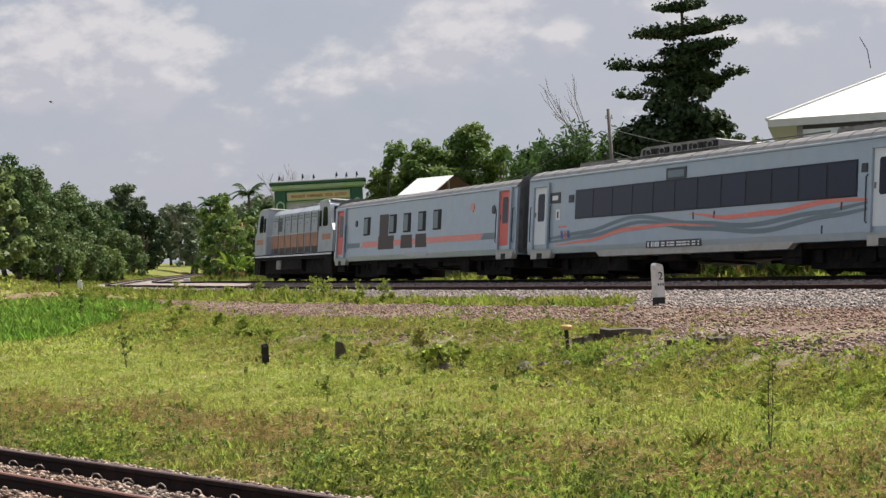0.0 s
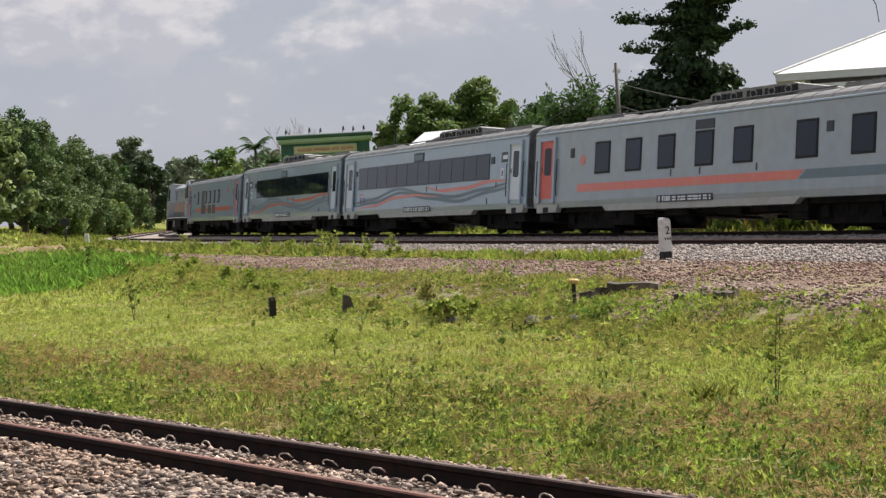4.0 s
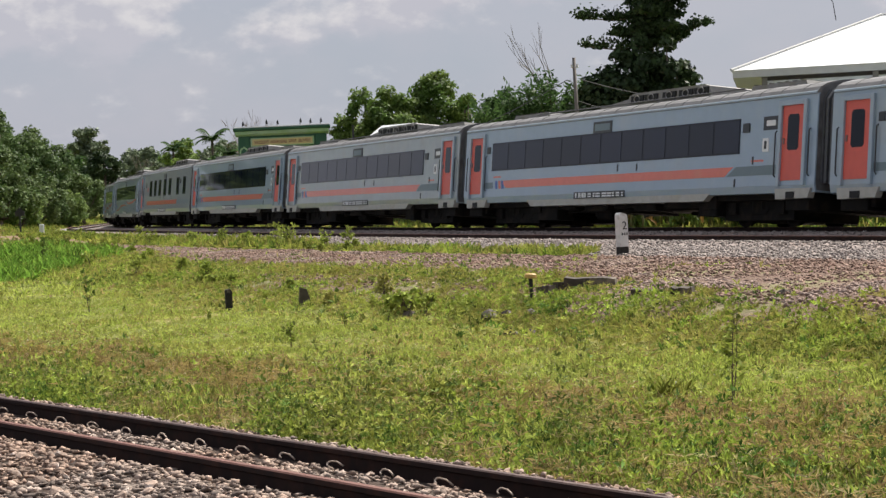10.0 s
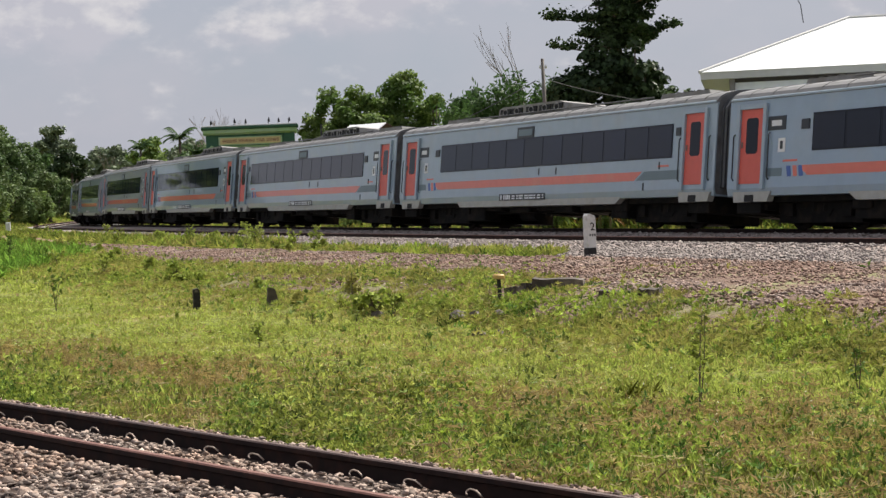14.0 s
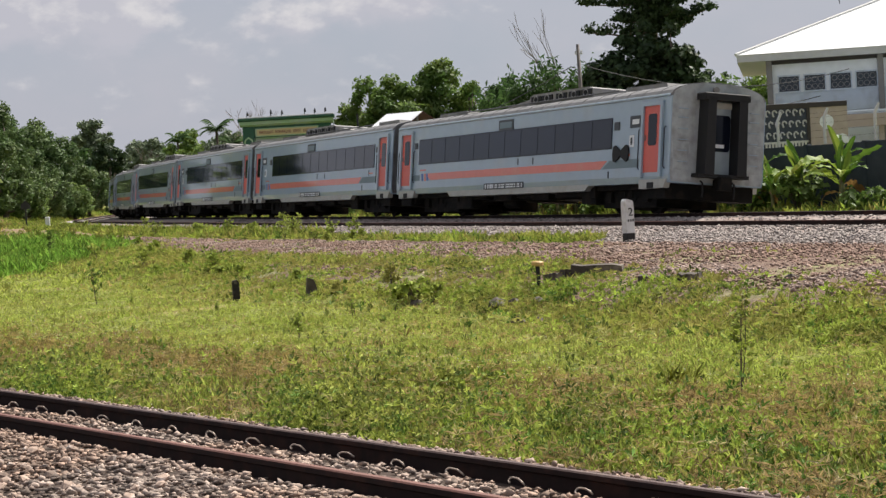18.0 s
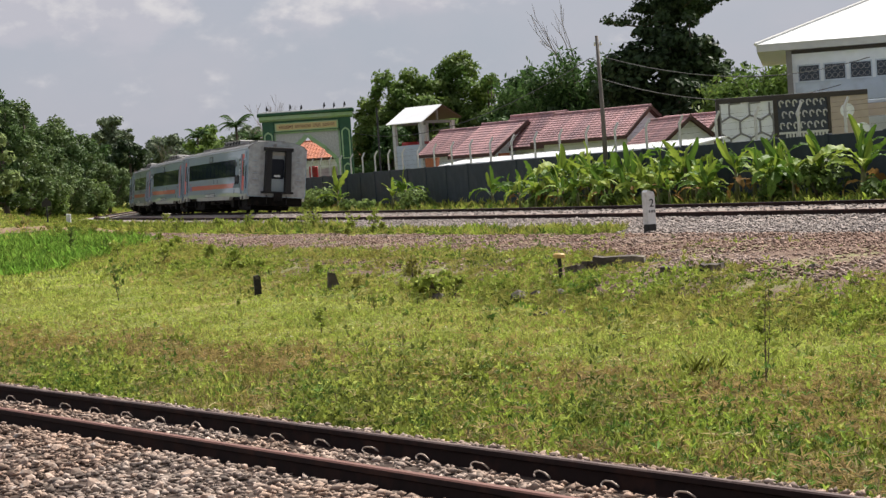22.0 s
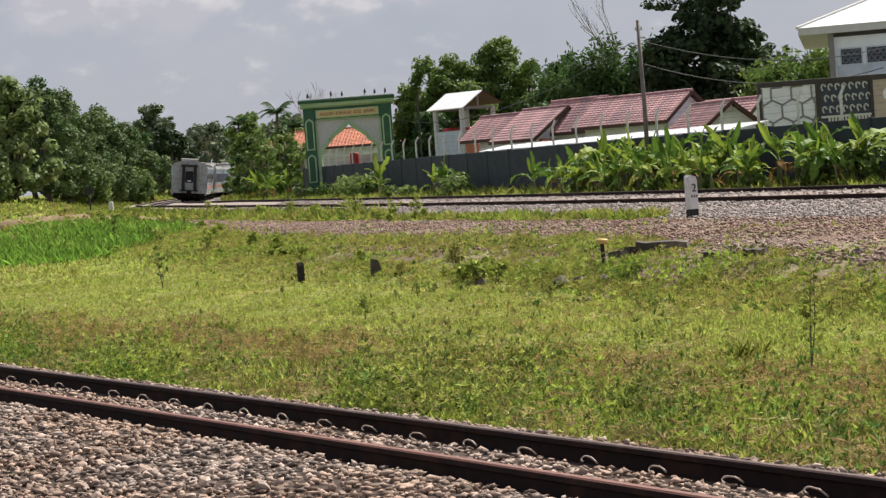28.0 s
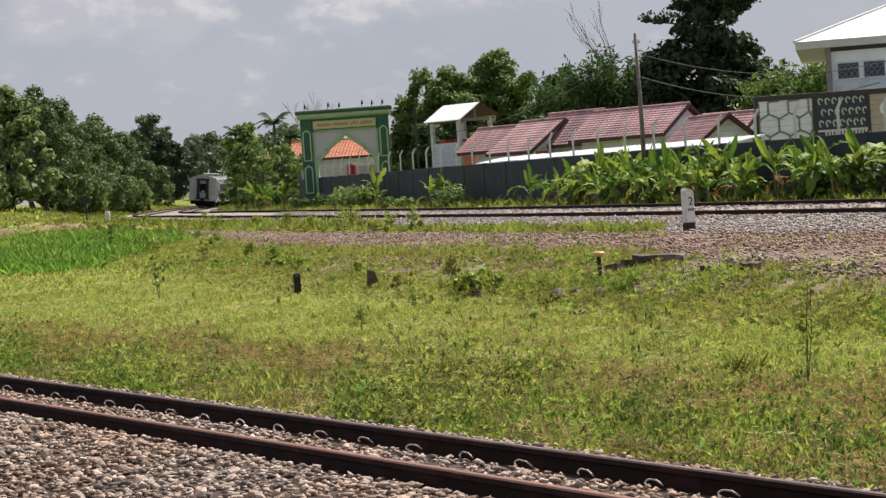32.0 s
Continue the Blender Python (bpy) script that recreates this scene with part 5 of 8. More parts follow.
    part("cornice_lower", Mesh().prism([(-0.45, 5.7), (-0.72, 5.82), (-0.72, 6.02), (0.95, 6.02), (0.95, 5.82), (0.7, 5.7)], "x", -3.02, 3.02), M_GREEN_LIGHT, g, "light green cornice")
    part("cornice_upper", Mesh().prism([(-0.72, 6.02), (-0.92, 6.10), (-0.92, 6.22), (1.1, 6.22), (1.1, 6.10), (0.95, 6.02)], "x", -3.12, 3.12), M_GREEN_DARK, g, "dark green cornice")
    part("cap", Mesh().box(-3.08, 3.08, -0.86, 1.05, 6.22, 6.30, 0.02), M_POSTWHITE, g, "pale weathered cap slab")
    for x, y in ((-2.6, 0.6), (-1.0, -0.6), (-0.35, 0.7), (1.2, -0.6), (1.8, 0.7), (2.5, 0.0)):
        f = part("finial", Mesh().tube([(x, y, 6.28), (x, y, 6.62)], 0.025, 6), M_BLACKPOLE, g)
        part("finial_lamp", Mesh().tube([(x, y, 6.5), (x, y, 6.6), (x, y, 6.76), (x, y, 6.8)], [0.075, 0.07, 0.03, 0.01], 8), M_BLACKPOLE, f, at=pose(0.05, 0, -0.06))


gateway()


def lookout_shelter():
    h = thing("shelter", "small raised shelter with a bright sloping roof and grey half walls", "shelter", pose(1.66, 110.6, 0.6, 0, 0, -45))
    # local: x along the ridge outwards to the open gable, -x back; y up the slope to the ridge
    A, L, W = 0.0, 2.85, 3.3
    for s, y0, y1, z0, z1, mat in ((1, 0.0, 1.75, 4.55, 5.52, M_WHITEROOF), (-1, 1.75, 3.4, 5.52, 4.75, M_BROWNTRIM)):
        n = Vector((0, -(z1 - z0), y1 - y0)).normalized() * 0.05
        part("roof_slope", Mesh().prism([(y0, z0), (y1, z1), (y1 + n.y, z1 + n.z), (y0 + n.y, z0 + n.z)], "x", -L, 0.1), mat, h, "bright metal roof slope" if s > 0 else "dark roof slope")
    for x in (-0.35, -2.5):
        for y in (0.35, 3.0):
            part("post", shared("shelter_post", lambda: Mesh().box(-0.11, 0.11, -0.11, 0.11, 0, 4.62, 0.01), M_POSTWHITE), M_POSTWHITE, h, at=pose(x, y, 0))
        part("roof_beam", Mesh().box(x - 0.06, x + 0.06, 0.2, 3.2, 4.50, 4.66), M_COLGREY, h)
        part("king_post", Mesh().box(x - 0.05, x + 0.05, 1.70, 1.80, 4.6, 5.45), M_COLGREY, h)
    for loop, ax in ((Mesh().box(-2.5, -0.35, 0.28, 0.40, 0, 3.3), 0), (Mesh().box(-0.42, -0.30, 0.35, 3.0, 0, 3.3), 0), (Mesh().box(-2.5, -0.35, 2.95, 3.07, 0, 3.3), 0), (Mesh().box(-2.56, -2.44, 0.35, 3.0, 0, 3.3), 0)):
        part("half_wall", loop, M_BLUEWALL, h, "pale grey half wall")
    part("floor_slab", Mesh().box(-2.4, -0.4, 0.4, 2.95, 2.2, 2.35), M_CONCRETE, h)
    for y in (1.0, 2.2):
        part("bench", Mesh().box(-2.2, -1.7, y - 0.5, y + 0.4, 2.8, 3.5, 0.05), M_REDTANK, h, "red seat back")


lookout_shelter()


def gable_house(name, label, G, length, half, drop, turn, tiles, wall, rows=12):
    """A gabled house. G: the ridge's end over the visible gable; the ridge runs back from it."""
    base = 0.6
    h = thing(name, label, "house", pose(G[0], G[1], base, 0, 0, turn), group="red-roofed houses behind the wall")
    zr = G[2] - base
    ze = zr - drop
    # local: x outwards through the gable, y across; roof overhangs
    part("wall", Mesh().prism([(-half + 0.25, 0), (half - 0.25, 0), (half - 0.25, ze + 0.1), (0, zr - 0.1), (-half + 0.25, ze + 0.1)], "x", -length + 0.3, -0.35), wall, h, "plain rendered wall")
    run = math.hypot(half + 0.25, drop * (half + 0.25) / half)
    pitch = math.atan2(drop, half)
    for s in (1, -1):
        slope = part("roof_slope", Mesh().box(-length - 0.2, 0.0, 0, run, -0.05, 0.02), M_BROWNTRIM, h, "tiled roof slope", at=Matrix.Translation((0, 0, zr)) @ Matrix.Rotation(0 if s < 0 else math.pi, 4, "Z") @ Matrix.Rotation(-pitch, 4, "X") @ (Matrix.Identity(4) if s < 0 else Matrix.Translation((length + 0.2, 0, 0))))
        n = rows
        for k in range(n):
            w = run / n
            part("tile_course", shared("course|%s%.2f%.3f" % (tiles.name, length, w), lambda: tile_course(length + 0.2, w, tiles), tiles), tiles, slope, at=pose(0, k * w, 0.02))
    for s in (1, -1):
        a = Vector((0, 0, zr + 0.03))
        b = Vector((0, s * (half + 0.27), zr + 0.03 - drop * (half + 0.27) / half))
        part("rake_board", Mesh().add([a + Vector((0.03, 0, 0.05)), b + Vector((0.03, 0, 0.05)), b + Vector((0.03, 0, -0.16)), a + Vector((0.03, 0, -0.16)), a + Vector((-0.05, 0, 0.05)), b + Vector((-0.05, 0, 0.05)), b + Vector((-0.05, 0, -0.16)), a + Vector((-0.05, 0, -0.16))],
             [(0, 1, 2, 3), (7, 6, 5, 4), (0, 4, 5, 1), (2, 6, 7, 3), (1, 5, 6, 2), (0, 3, 7, 4)]), M_BROWNTRIM, h, "brown rake board")
    for s in (1, -1):
        yb, zb = s * (half + 0.26), zr - drop * (half + 0.26) / half
        part("eave_board", Mesh().box(-length - 0.2, 0.0, *sorted((yb, yb + 0.03 * s)), zb - 0.15, zb + 0.03), M_BROWNTRIM, h, "brown eave board")
    part("ridge_cap", Mesh().tube([(-length - 0.2, 0, zr + 0.05), (0.03, 0, zr + 0.05)], 0.09, 8), tiles, h)
    return h


def tile_course(length, w, mat):
    """One course of curved tiles, its lower edge proud of the next."""
    m = Mesh()
    n = max(4, int(length / 0.26))
    v = []
    for i in range(n * 2 + 1):
        x = -length + length * i / (n * 2)
        up = 0.035 if i % 2 else 0.0
        v += [(x, 0, up), (x, w + 0.03, up + 0.03), (x, w + 0.03, up + 0.0)]
    f = []
    for i in range(n * 2):
        a = 3 * i
        f += [(a, a + 3, a + 4, a + 1), (a + 1, a + 4, a + 5, a + 2)]
    return m.add(v, f)


HOUSE = "single-storey white house with a weathered red tiled roof"
gable_house("house", HOUSE, (13.29, 98.0, 4.80), 6.2, 1.95, 1.26, -45, M_TILE_RED, M_WHITEWALL)
gable_house("house", HOUSE, (9.58, 104.5, 4.98), 3.9, 1.8, 1.52, -45, M_TILE_RED, M_WHITEWALL)
gable_house("house", HOUSE, (7.45, 105.5, 4.66), 3.2, 2.7, 1.5, -45, M_TILE_RED, M_WHITEWALL)
gable_house("house", HOUSE, (5.26, 108.0, 4.50), 3.4, 1.75, 1.12, -45, M_TILE_RED, M_WHITEWALL)
gable_house("house", HOUSE, (14.2, 91.0, 3.98), 4.4, 1.55, 1.2, -74, M_TILE_RED, M_WHITEWALL)
gable_house("house", HOUSE, (16.6, 96.5, 4.15), 6.0, 2.2, 1.5, -45, M_TILE_RED, M_WHITEWALL)
gable_house("orange_roofed_house", "white house with an orange clay-tiled roof beyond the gateway", (-1.4, 150.0, 5.35), 9.5, 3.0, 1.25, -8, M_TILE_ORANGE, M_WHITEWALL)
gable_house("orange_roofed_house", "white house with an orange clay-tiled roof among trees", (-12.6, 168.0, 5.5), 5.0, 2.2, 1.2, -70, M_TILE_ORANGE, M_WHITEWALL)
gable_house("orange_roofed_house", "low house with a faded orange roof among trees", (-19.0, 246.0, 5.9), 5.0, 2.5, 1.3, -70, M_TILE_ORANGE, M_WHITEWALL)


def small_structures():
    # white flat canopy along the inner side of the wall
    c = thing("canopy", "long white metal canopy behind the boundary wall", "canopy")
    for k in range(9):
        part("canopy_sheet", shared("canopy_sheet", lambda: Mesh().prism([(-0.9, 2.66), (0.5, 2.44), (0.5, 2.49), (-0.9, 2.71)], "x", -1.5, 1.5), M_WHITEROOF), M_WHITEROOF, c, at=along(7.5 + 3 * k, -7.4, 0.012 * (k % 2)))
        part("canopy_post", shared("canopy_post", lambda: Mesh().box(-0.05, 0.05, -0.05, 0.05, 0.4, 2.58), M_COLGREY), M_COLGREY, c, at=along(7.5 + 3 * k, -7.9, 0))
    k = thing("courtyard_wall", "white rendered courtyard wall behind the gateway", "wall")
    part("wall_body", Mesh().box(-9.5, 4.5, 138.0, 138.25, 0.4, 3.1), M_FASCIA, k)
    part("coping", Mesh().box(-9.6, 4.6, 137.95, 138.3, 3.1, 3.2), M_POSTWHITE, k)
    ramp = Mesh().prism([(-7.6, 0.6), (-3.4, 0.6), (-3.4, 3.25), (-7.6, 2.45)], "y", 131, 131.2)
    single("ramp_wall", ramp, M_FASCIA, "white sloping ramp wall behind the gateway", "wall")
    single("red_drum", Mesh().tube([(-5.5, 129.6, 0.7), (-5.5, 129.6, 3.2), (-5.5, 129.6, 3.25)], [0.30, 0.30, 0.26], 16), M_REDTANK, "red plastic water drum behind the gateway", "drum", smooth=False)
    for x in (2.05, 5.9):
        single("planter", Mesh().tube([(x, 104.5, 2.1), (x, 104.5, 2.95), (x, 104.5, 3.0)], [0.34, 0.42, 0.42], 12), M_TILE_ORANGE, "orange clay pot on a wall", "pot")
    ws = single("pot_stand", Mesh().box(1.6, 6.4, 104.1, 104.9, 0.5, 2.1), M_WHITEWALL, "white low wall that carries clay pots", "wall")


small_structures()


def screen_fence():
    f = thing("decorative_screen", "decorative yard screen with white honeycomb and dark patterned panels", "screen", pose(12.2, 72.0, 0.5))
    part("screen_frame", Mesh().box(0, 5.75, -0.08, 0.08, 3.46, 3.66, 0.01).box(0, 0.12, -0.08, 0.08, 0, 3.46).box(2.16, 2.32, -0.08, 0.08, 0, 3.46).box(4.2, 4.32, -0.08, 0.08, 0, 3.46), M_DARKFRAME, f, "dark brown frame")
    w = part("white_panel", Mesh().box(0.12, 2.16, -0.03, 0.03, 0, 3.46), M_WHITEWALL, f, "white panel")
    R = 0.50
    for i in range(4):
        for j in range(5):
            cx, cz = 0.12 + 0.05 + i * 0.76 + (0.38 if j % 2 else 0), 3.2 - j * 0.66
            for k in range(3):
                a0, a1 = radians(90 + 60 * k), radians(150 + 60 * k)
                p = [(cx + R * math.cos(a), cz + R * 0.88 * math.sin(a)) for a in (a0, a1)]
                if min(p[0][0], p[1][0]) < 0.14 or max(p[0][0], p[1][0]) > 2.14 or max(p[0][1], p[1][1]) > 3.44 or min(p[0][1], p[1][1]) < 1.3:
                    p = [(min(max(x, 0.14), 2.14), min(max(z, 1.3), 3.44)) for x, z in p]
                if math.dist(p[0], p[1]) > 0.15:
                    part("hexagon_bar", Mesh().tube([(p[0][0], -0.035, p[0][1]), (p[1][0], -0.035, p[1][1])], 0.038, 6), M_HEXLINE, w)
    b = part("dark_panel", Mesh().box(2.32, 4.2, -0.02, 0.04, 0, 3.46), M_LATTICE, f, "dark blue-black patterned panel")
    rng = random.Random(8)
    for r in range(3):
        for c in range(7):
            x, z = 2.46 + c * 0.26 + 0.1 * (r % 2), 3.3 - r * 0.42
            pts = [(x + 0.10 * math.cos(a) * (1 - a / 9), -0.03, z + 0.12 * math.sin(a)) for a in np.linspace(0.2, 4.4, 7)]
            part("scroll", Mesh().tube(pts, 0.034, 5), M_FASCIA, b)
    part("rail_bar", Mesh().box(2.32, 4.25, -0.08, -0.02, 2.16, 2.24), M_POSTWHITE, f)
    for c in range(13):
        part("baluster", shared("baluster", lambda: Mesh().box(-0.035, 0.035, -0.08, -0.02, 1.3, 2.16), M_POSTWHITE), M_POSTWHITE, f, at=pose(2.62 + 0.125 * c, 0, 0))
    g = part("beige_panel", Mesh().box(4.32, 5.75, -0.05, 0.05, 0, 3.46), M_BEIGE, f, "beige panel with round openings")
    for x, z in ((4.95, 2.9), (5.5, 2.15)):
        part("round_opening", Mesh().tube([(x, -0.06, z), (x, -0.045, z)], 0.27, 20), M_WHITEWALL, g, "pale round opening")


screen_fence()


def mosque_hall():
    b = thing("two_storey_hall", "two-storey white hall with a bright hipped metal roof and lattice windows", "building", pose(16.75, 80.0, 0.6, 0, 0, -12))
    # local: x to the right, y back, z up
    part("wall", Mesh().box(0.05, 13.5, 0.0, 12, 0, 5.62), M_WHITEWALL, b, "white wall")
    part("blue_band", Mesh().box(0.2, 13.4, -0.02, 0.01, 3.2, 4.25), M_BLUEWALL, b, "pale blue wall band")
    # dark strip that stands for the eaves' shade on the wall top
    part("shade_board", Mesh().box(0.0, 13.5, -0.05, 0.02, 5.45, 5.62), M_DARKFRAME, b)
    for x in (0.0, 4.55, 9.1):
        part("column", shared("hall_column", lambda: Mesh().box(-0.12, 0.12, -0.18, 0.05, 0, 5.62, 0.02), M_COLGREY), M_COLGREY, b, "grey column", at=pose(x, 0, 0))
    for k in range(12):
        x = 0.38 + 1.06 * k + (0.35 if k > 3 else 0) + (0.35 if k > 7 else 0)
        w = part("window", shared("hall_window", lambda: Mesh().box(0, 0.82, -0.05, 0.0, 4.3, 4.92), M_LATTICE), M_LATTICE, b, "dark lattice window", at=pose(x, 0, 0))
        part("window_frame", shared("hall_wframe", lambda: Mesh().box(-0.05, 0.87, -0.07, -0.02, 4.92, 4.98).box(-0.05, 0.87, -0.07, -0.02, 4.24, 4.3).box(-0.05, 0, -0.07, -0.02, 4.3, 4.92).box(0.82, 0.87, -0.07, -0.02, 4.3, 4.92), M_BLUEWALL), M_BLUEWALL, w)
        for i in range(3):
            for j in range(2):
                part("lattice_ring", shared("lattice_ring", lambda: Mesh().tube([(0.11 * math.cos(a), 0, 0.11 * math.sin(a)) for a in np.linspace(0, 6.283, 9)], 0.014, 4, False), M_HEXLINE), M_HEXLINE, w, at=pose(0.16 + 0.25 * i, -0.055, 4.46 + 0.29 * j))
    # hipped roof with a deep fascia
    ex0, ex1, ey0, ey1, z0, z1 = -1.3, 14.6, -0.45, 12.8, 5.62, 5.92
    part("fascia", Mesh().box(ex0, ex1, ey0, ey1, z0, z1), M_FASCIA, b, "beige eaves fascia")
    hx0, hx1, hy, hz = 5.3, 9.0, 7.2, 8.48
    top = [(ex0 - 0.05, ey0 - 0.05, z1 + 0.004), (ex1 + 0.05, ey0 - 0.05, z1 + 0.004), (ex1 + 0.05, ey1 + 0.05, z1 + 0.004), (ex0 - 0.05, ey1 + 0.05, z1 + 0.004), (hx0, hy, hz), (hx1, hy, hz)]
    part("roof", Mesh().add(top, [(0, 1, 5, 4), (1, 2, 5), (2, 3, 4, 5), (3, 0, 4), (3, 2, 1, 0)]), M_WHITEROOF, b, "bright white metal hip roof")
    for p, q in ((0, 4), (1, 5), (4, 5)):
        part("ridge_cap", Mesh().tube([Vector(top[p]) + Vector((0, 0, 0.02)), Vector(top[q]) + Vector((0, 0, 0.02))], 0.07, 6), M_POSTWHITE, b)
    for k in range(24):
        x = ex0 + 0.3 + k * 0.62
        f = min(1.0, (x - ex0) / (hx0 - ex0)) if x < hx0 else min(1.0, (ex1 - x) / (ex1 - hx1)) if x > hx1 else 1.0
        part("roof_seam", Mesh().tube([(x, ey0 - 0.03, z1 + 0.01), (x, ey0 + (hy - ey0) * f * 0.99, z1 + (hz - z1) * f * 0.99)], 0.016, 4), M_WHITEROOF, b)
    part("antenna", Mesh().tube([(3.2, 5, 8.2), (3.1, 5, 9.0), (2.8, 5, 9.6)], 0.02, 5), M_BLACKPOLE, b)
    part("porch_roof", Mesh().box(1.4, 9, -3.6, -1.2, 3.1, 3.25, 0.02), M_BLUEWALL, b, "blue-grey porch roof")
    part("porch_fascia", Mesh().box(1.4, 9, -3.7, -3.5, 2.6, 3.1), M_BEIGE, b, "beige porch fascia")
    for x in (1.6, 4.2, 6.8):
        part("porch_post", Mesh().box(x, x + 0.2, -3.5, -3.3, 0, 2.6), M_BEIGE, b)


mosque_hall()


def utility_pole():
    p = thing("utility_pole", "leaning grey utility pole behind the boundary wall", "pole", pose(7.7, 70.0, 0.5))
    part("shaft", Mesh().tube([(0.0, 0, 0), (0.02, 0, 3.0), (-0.02, 0, 6.2)], [0.095, 0.08, 0.06], 12), M_POLE, p, smooth=True)
    for k, x in enumerate((-0.1, 0.1)):
        part("insulator", Mesh().tube([(x, 0, 5.83), (x, 0, 5.88), (x, 0, 5.97)], [0.03, 0.05, 0.03], 8), M_POSTWHITE, p)

    def sag(a, b, drop, n=14):
        a, b = Vector(a), Vector(b)
        return [a.lerp(b, i / n) - Vector((0, 0, drop * 4 * (i / n) * (1 - i / n))) for i in range(n + 1)]
    for a, b, drop in (((7.9, 70, 5.9), (19.5, 77.5, 5.6), 0.75), ((7.8, 70, 5.1), (18.5, 78.5, 4.6), 0.7), ((7.4, 70, 5.9), (-2.6, 124.6, 5.2), 1.2)):
        single("cable", Mesh().tube(sag(a, b, drop), 0.018, 5), M_CABLE, "sagging black overhead cable from the utility pole", "cable")
    single("thin_pole", Mesh().tube([(-0.75, 101, 0.5), (-0.75, 101, 5.8)], 0.05, 8), M_BLACKPOLE, "thin black steel pole behind the boundary wall", "pole")


utility_pole()


# ---- trackside things ----
def ground_at(x, y):
    return float(ground_z(np.array([x]), np.array([y]))[0])


def text_mesh(text, size, depth=0.004):
    c = bpy.data.curves.new("digit", "FONT")
    c.body, c.size, c.extrude, c.align_x = text, size, depth, "CENTER"
    ob = bpy.data.objects.new("digit", c)
    scene.collection.objects.link(ob)
    bpy.context.view_layer.update()
    me = bpy.data.meshes.new_from_object(ob.evaluated_get(bpy.context.evaluated_depsgraph_get()))
    bpy.data.objects.remove(ob)
    return me


def distance_post():
    x, y = 5.52, 42.0
    p = thing("distance_post", "white concrete distance post with a black base and the digit 2", "distance post", pose(x, y, 0.40, 0, 0, 24))
    # local: its lettered face looks to -y
    part("post_base", Mesh().box(-0.105, 0.105, -0.10, 0.10, -0.3, 0.22, 0.012), M_KMBLACK, p, "black painted base")
    part("post_body", Mesh().prism([(-0.103, 0.22), (0.103, 0.22), (0.103, 0.86), (0.075, 0.93), (-0.06, 0.97), (-0.103, 0.92)], "y", -0.098, 0.098), M_KMWHITE, p, "white painted body")
    me = text_mesh("2", 0.25)
    me.materials.clear()
    me.materials.append(M_KMBLACK)
    part("digit", me, M_KMBLACK, p, "black painted digit 2", at=pose(0.015, -0.1025, 0.60, 90, 0, 0))
    for k, a in enumerate((-0.065, -0.005, 0.055)):
        part("small_mark", Mesh().box(a, a + 0.03, -0.104, -0.097, 0.47, 0.525), M_KMBLACK, p, "small unreadable black mark")


distance_post()


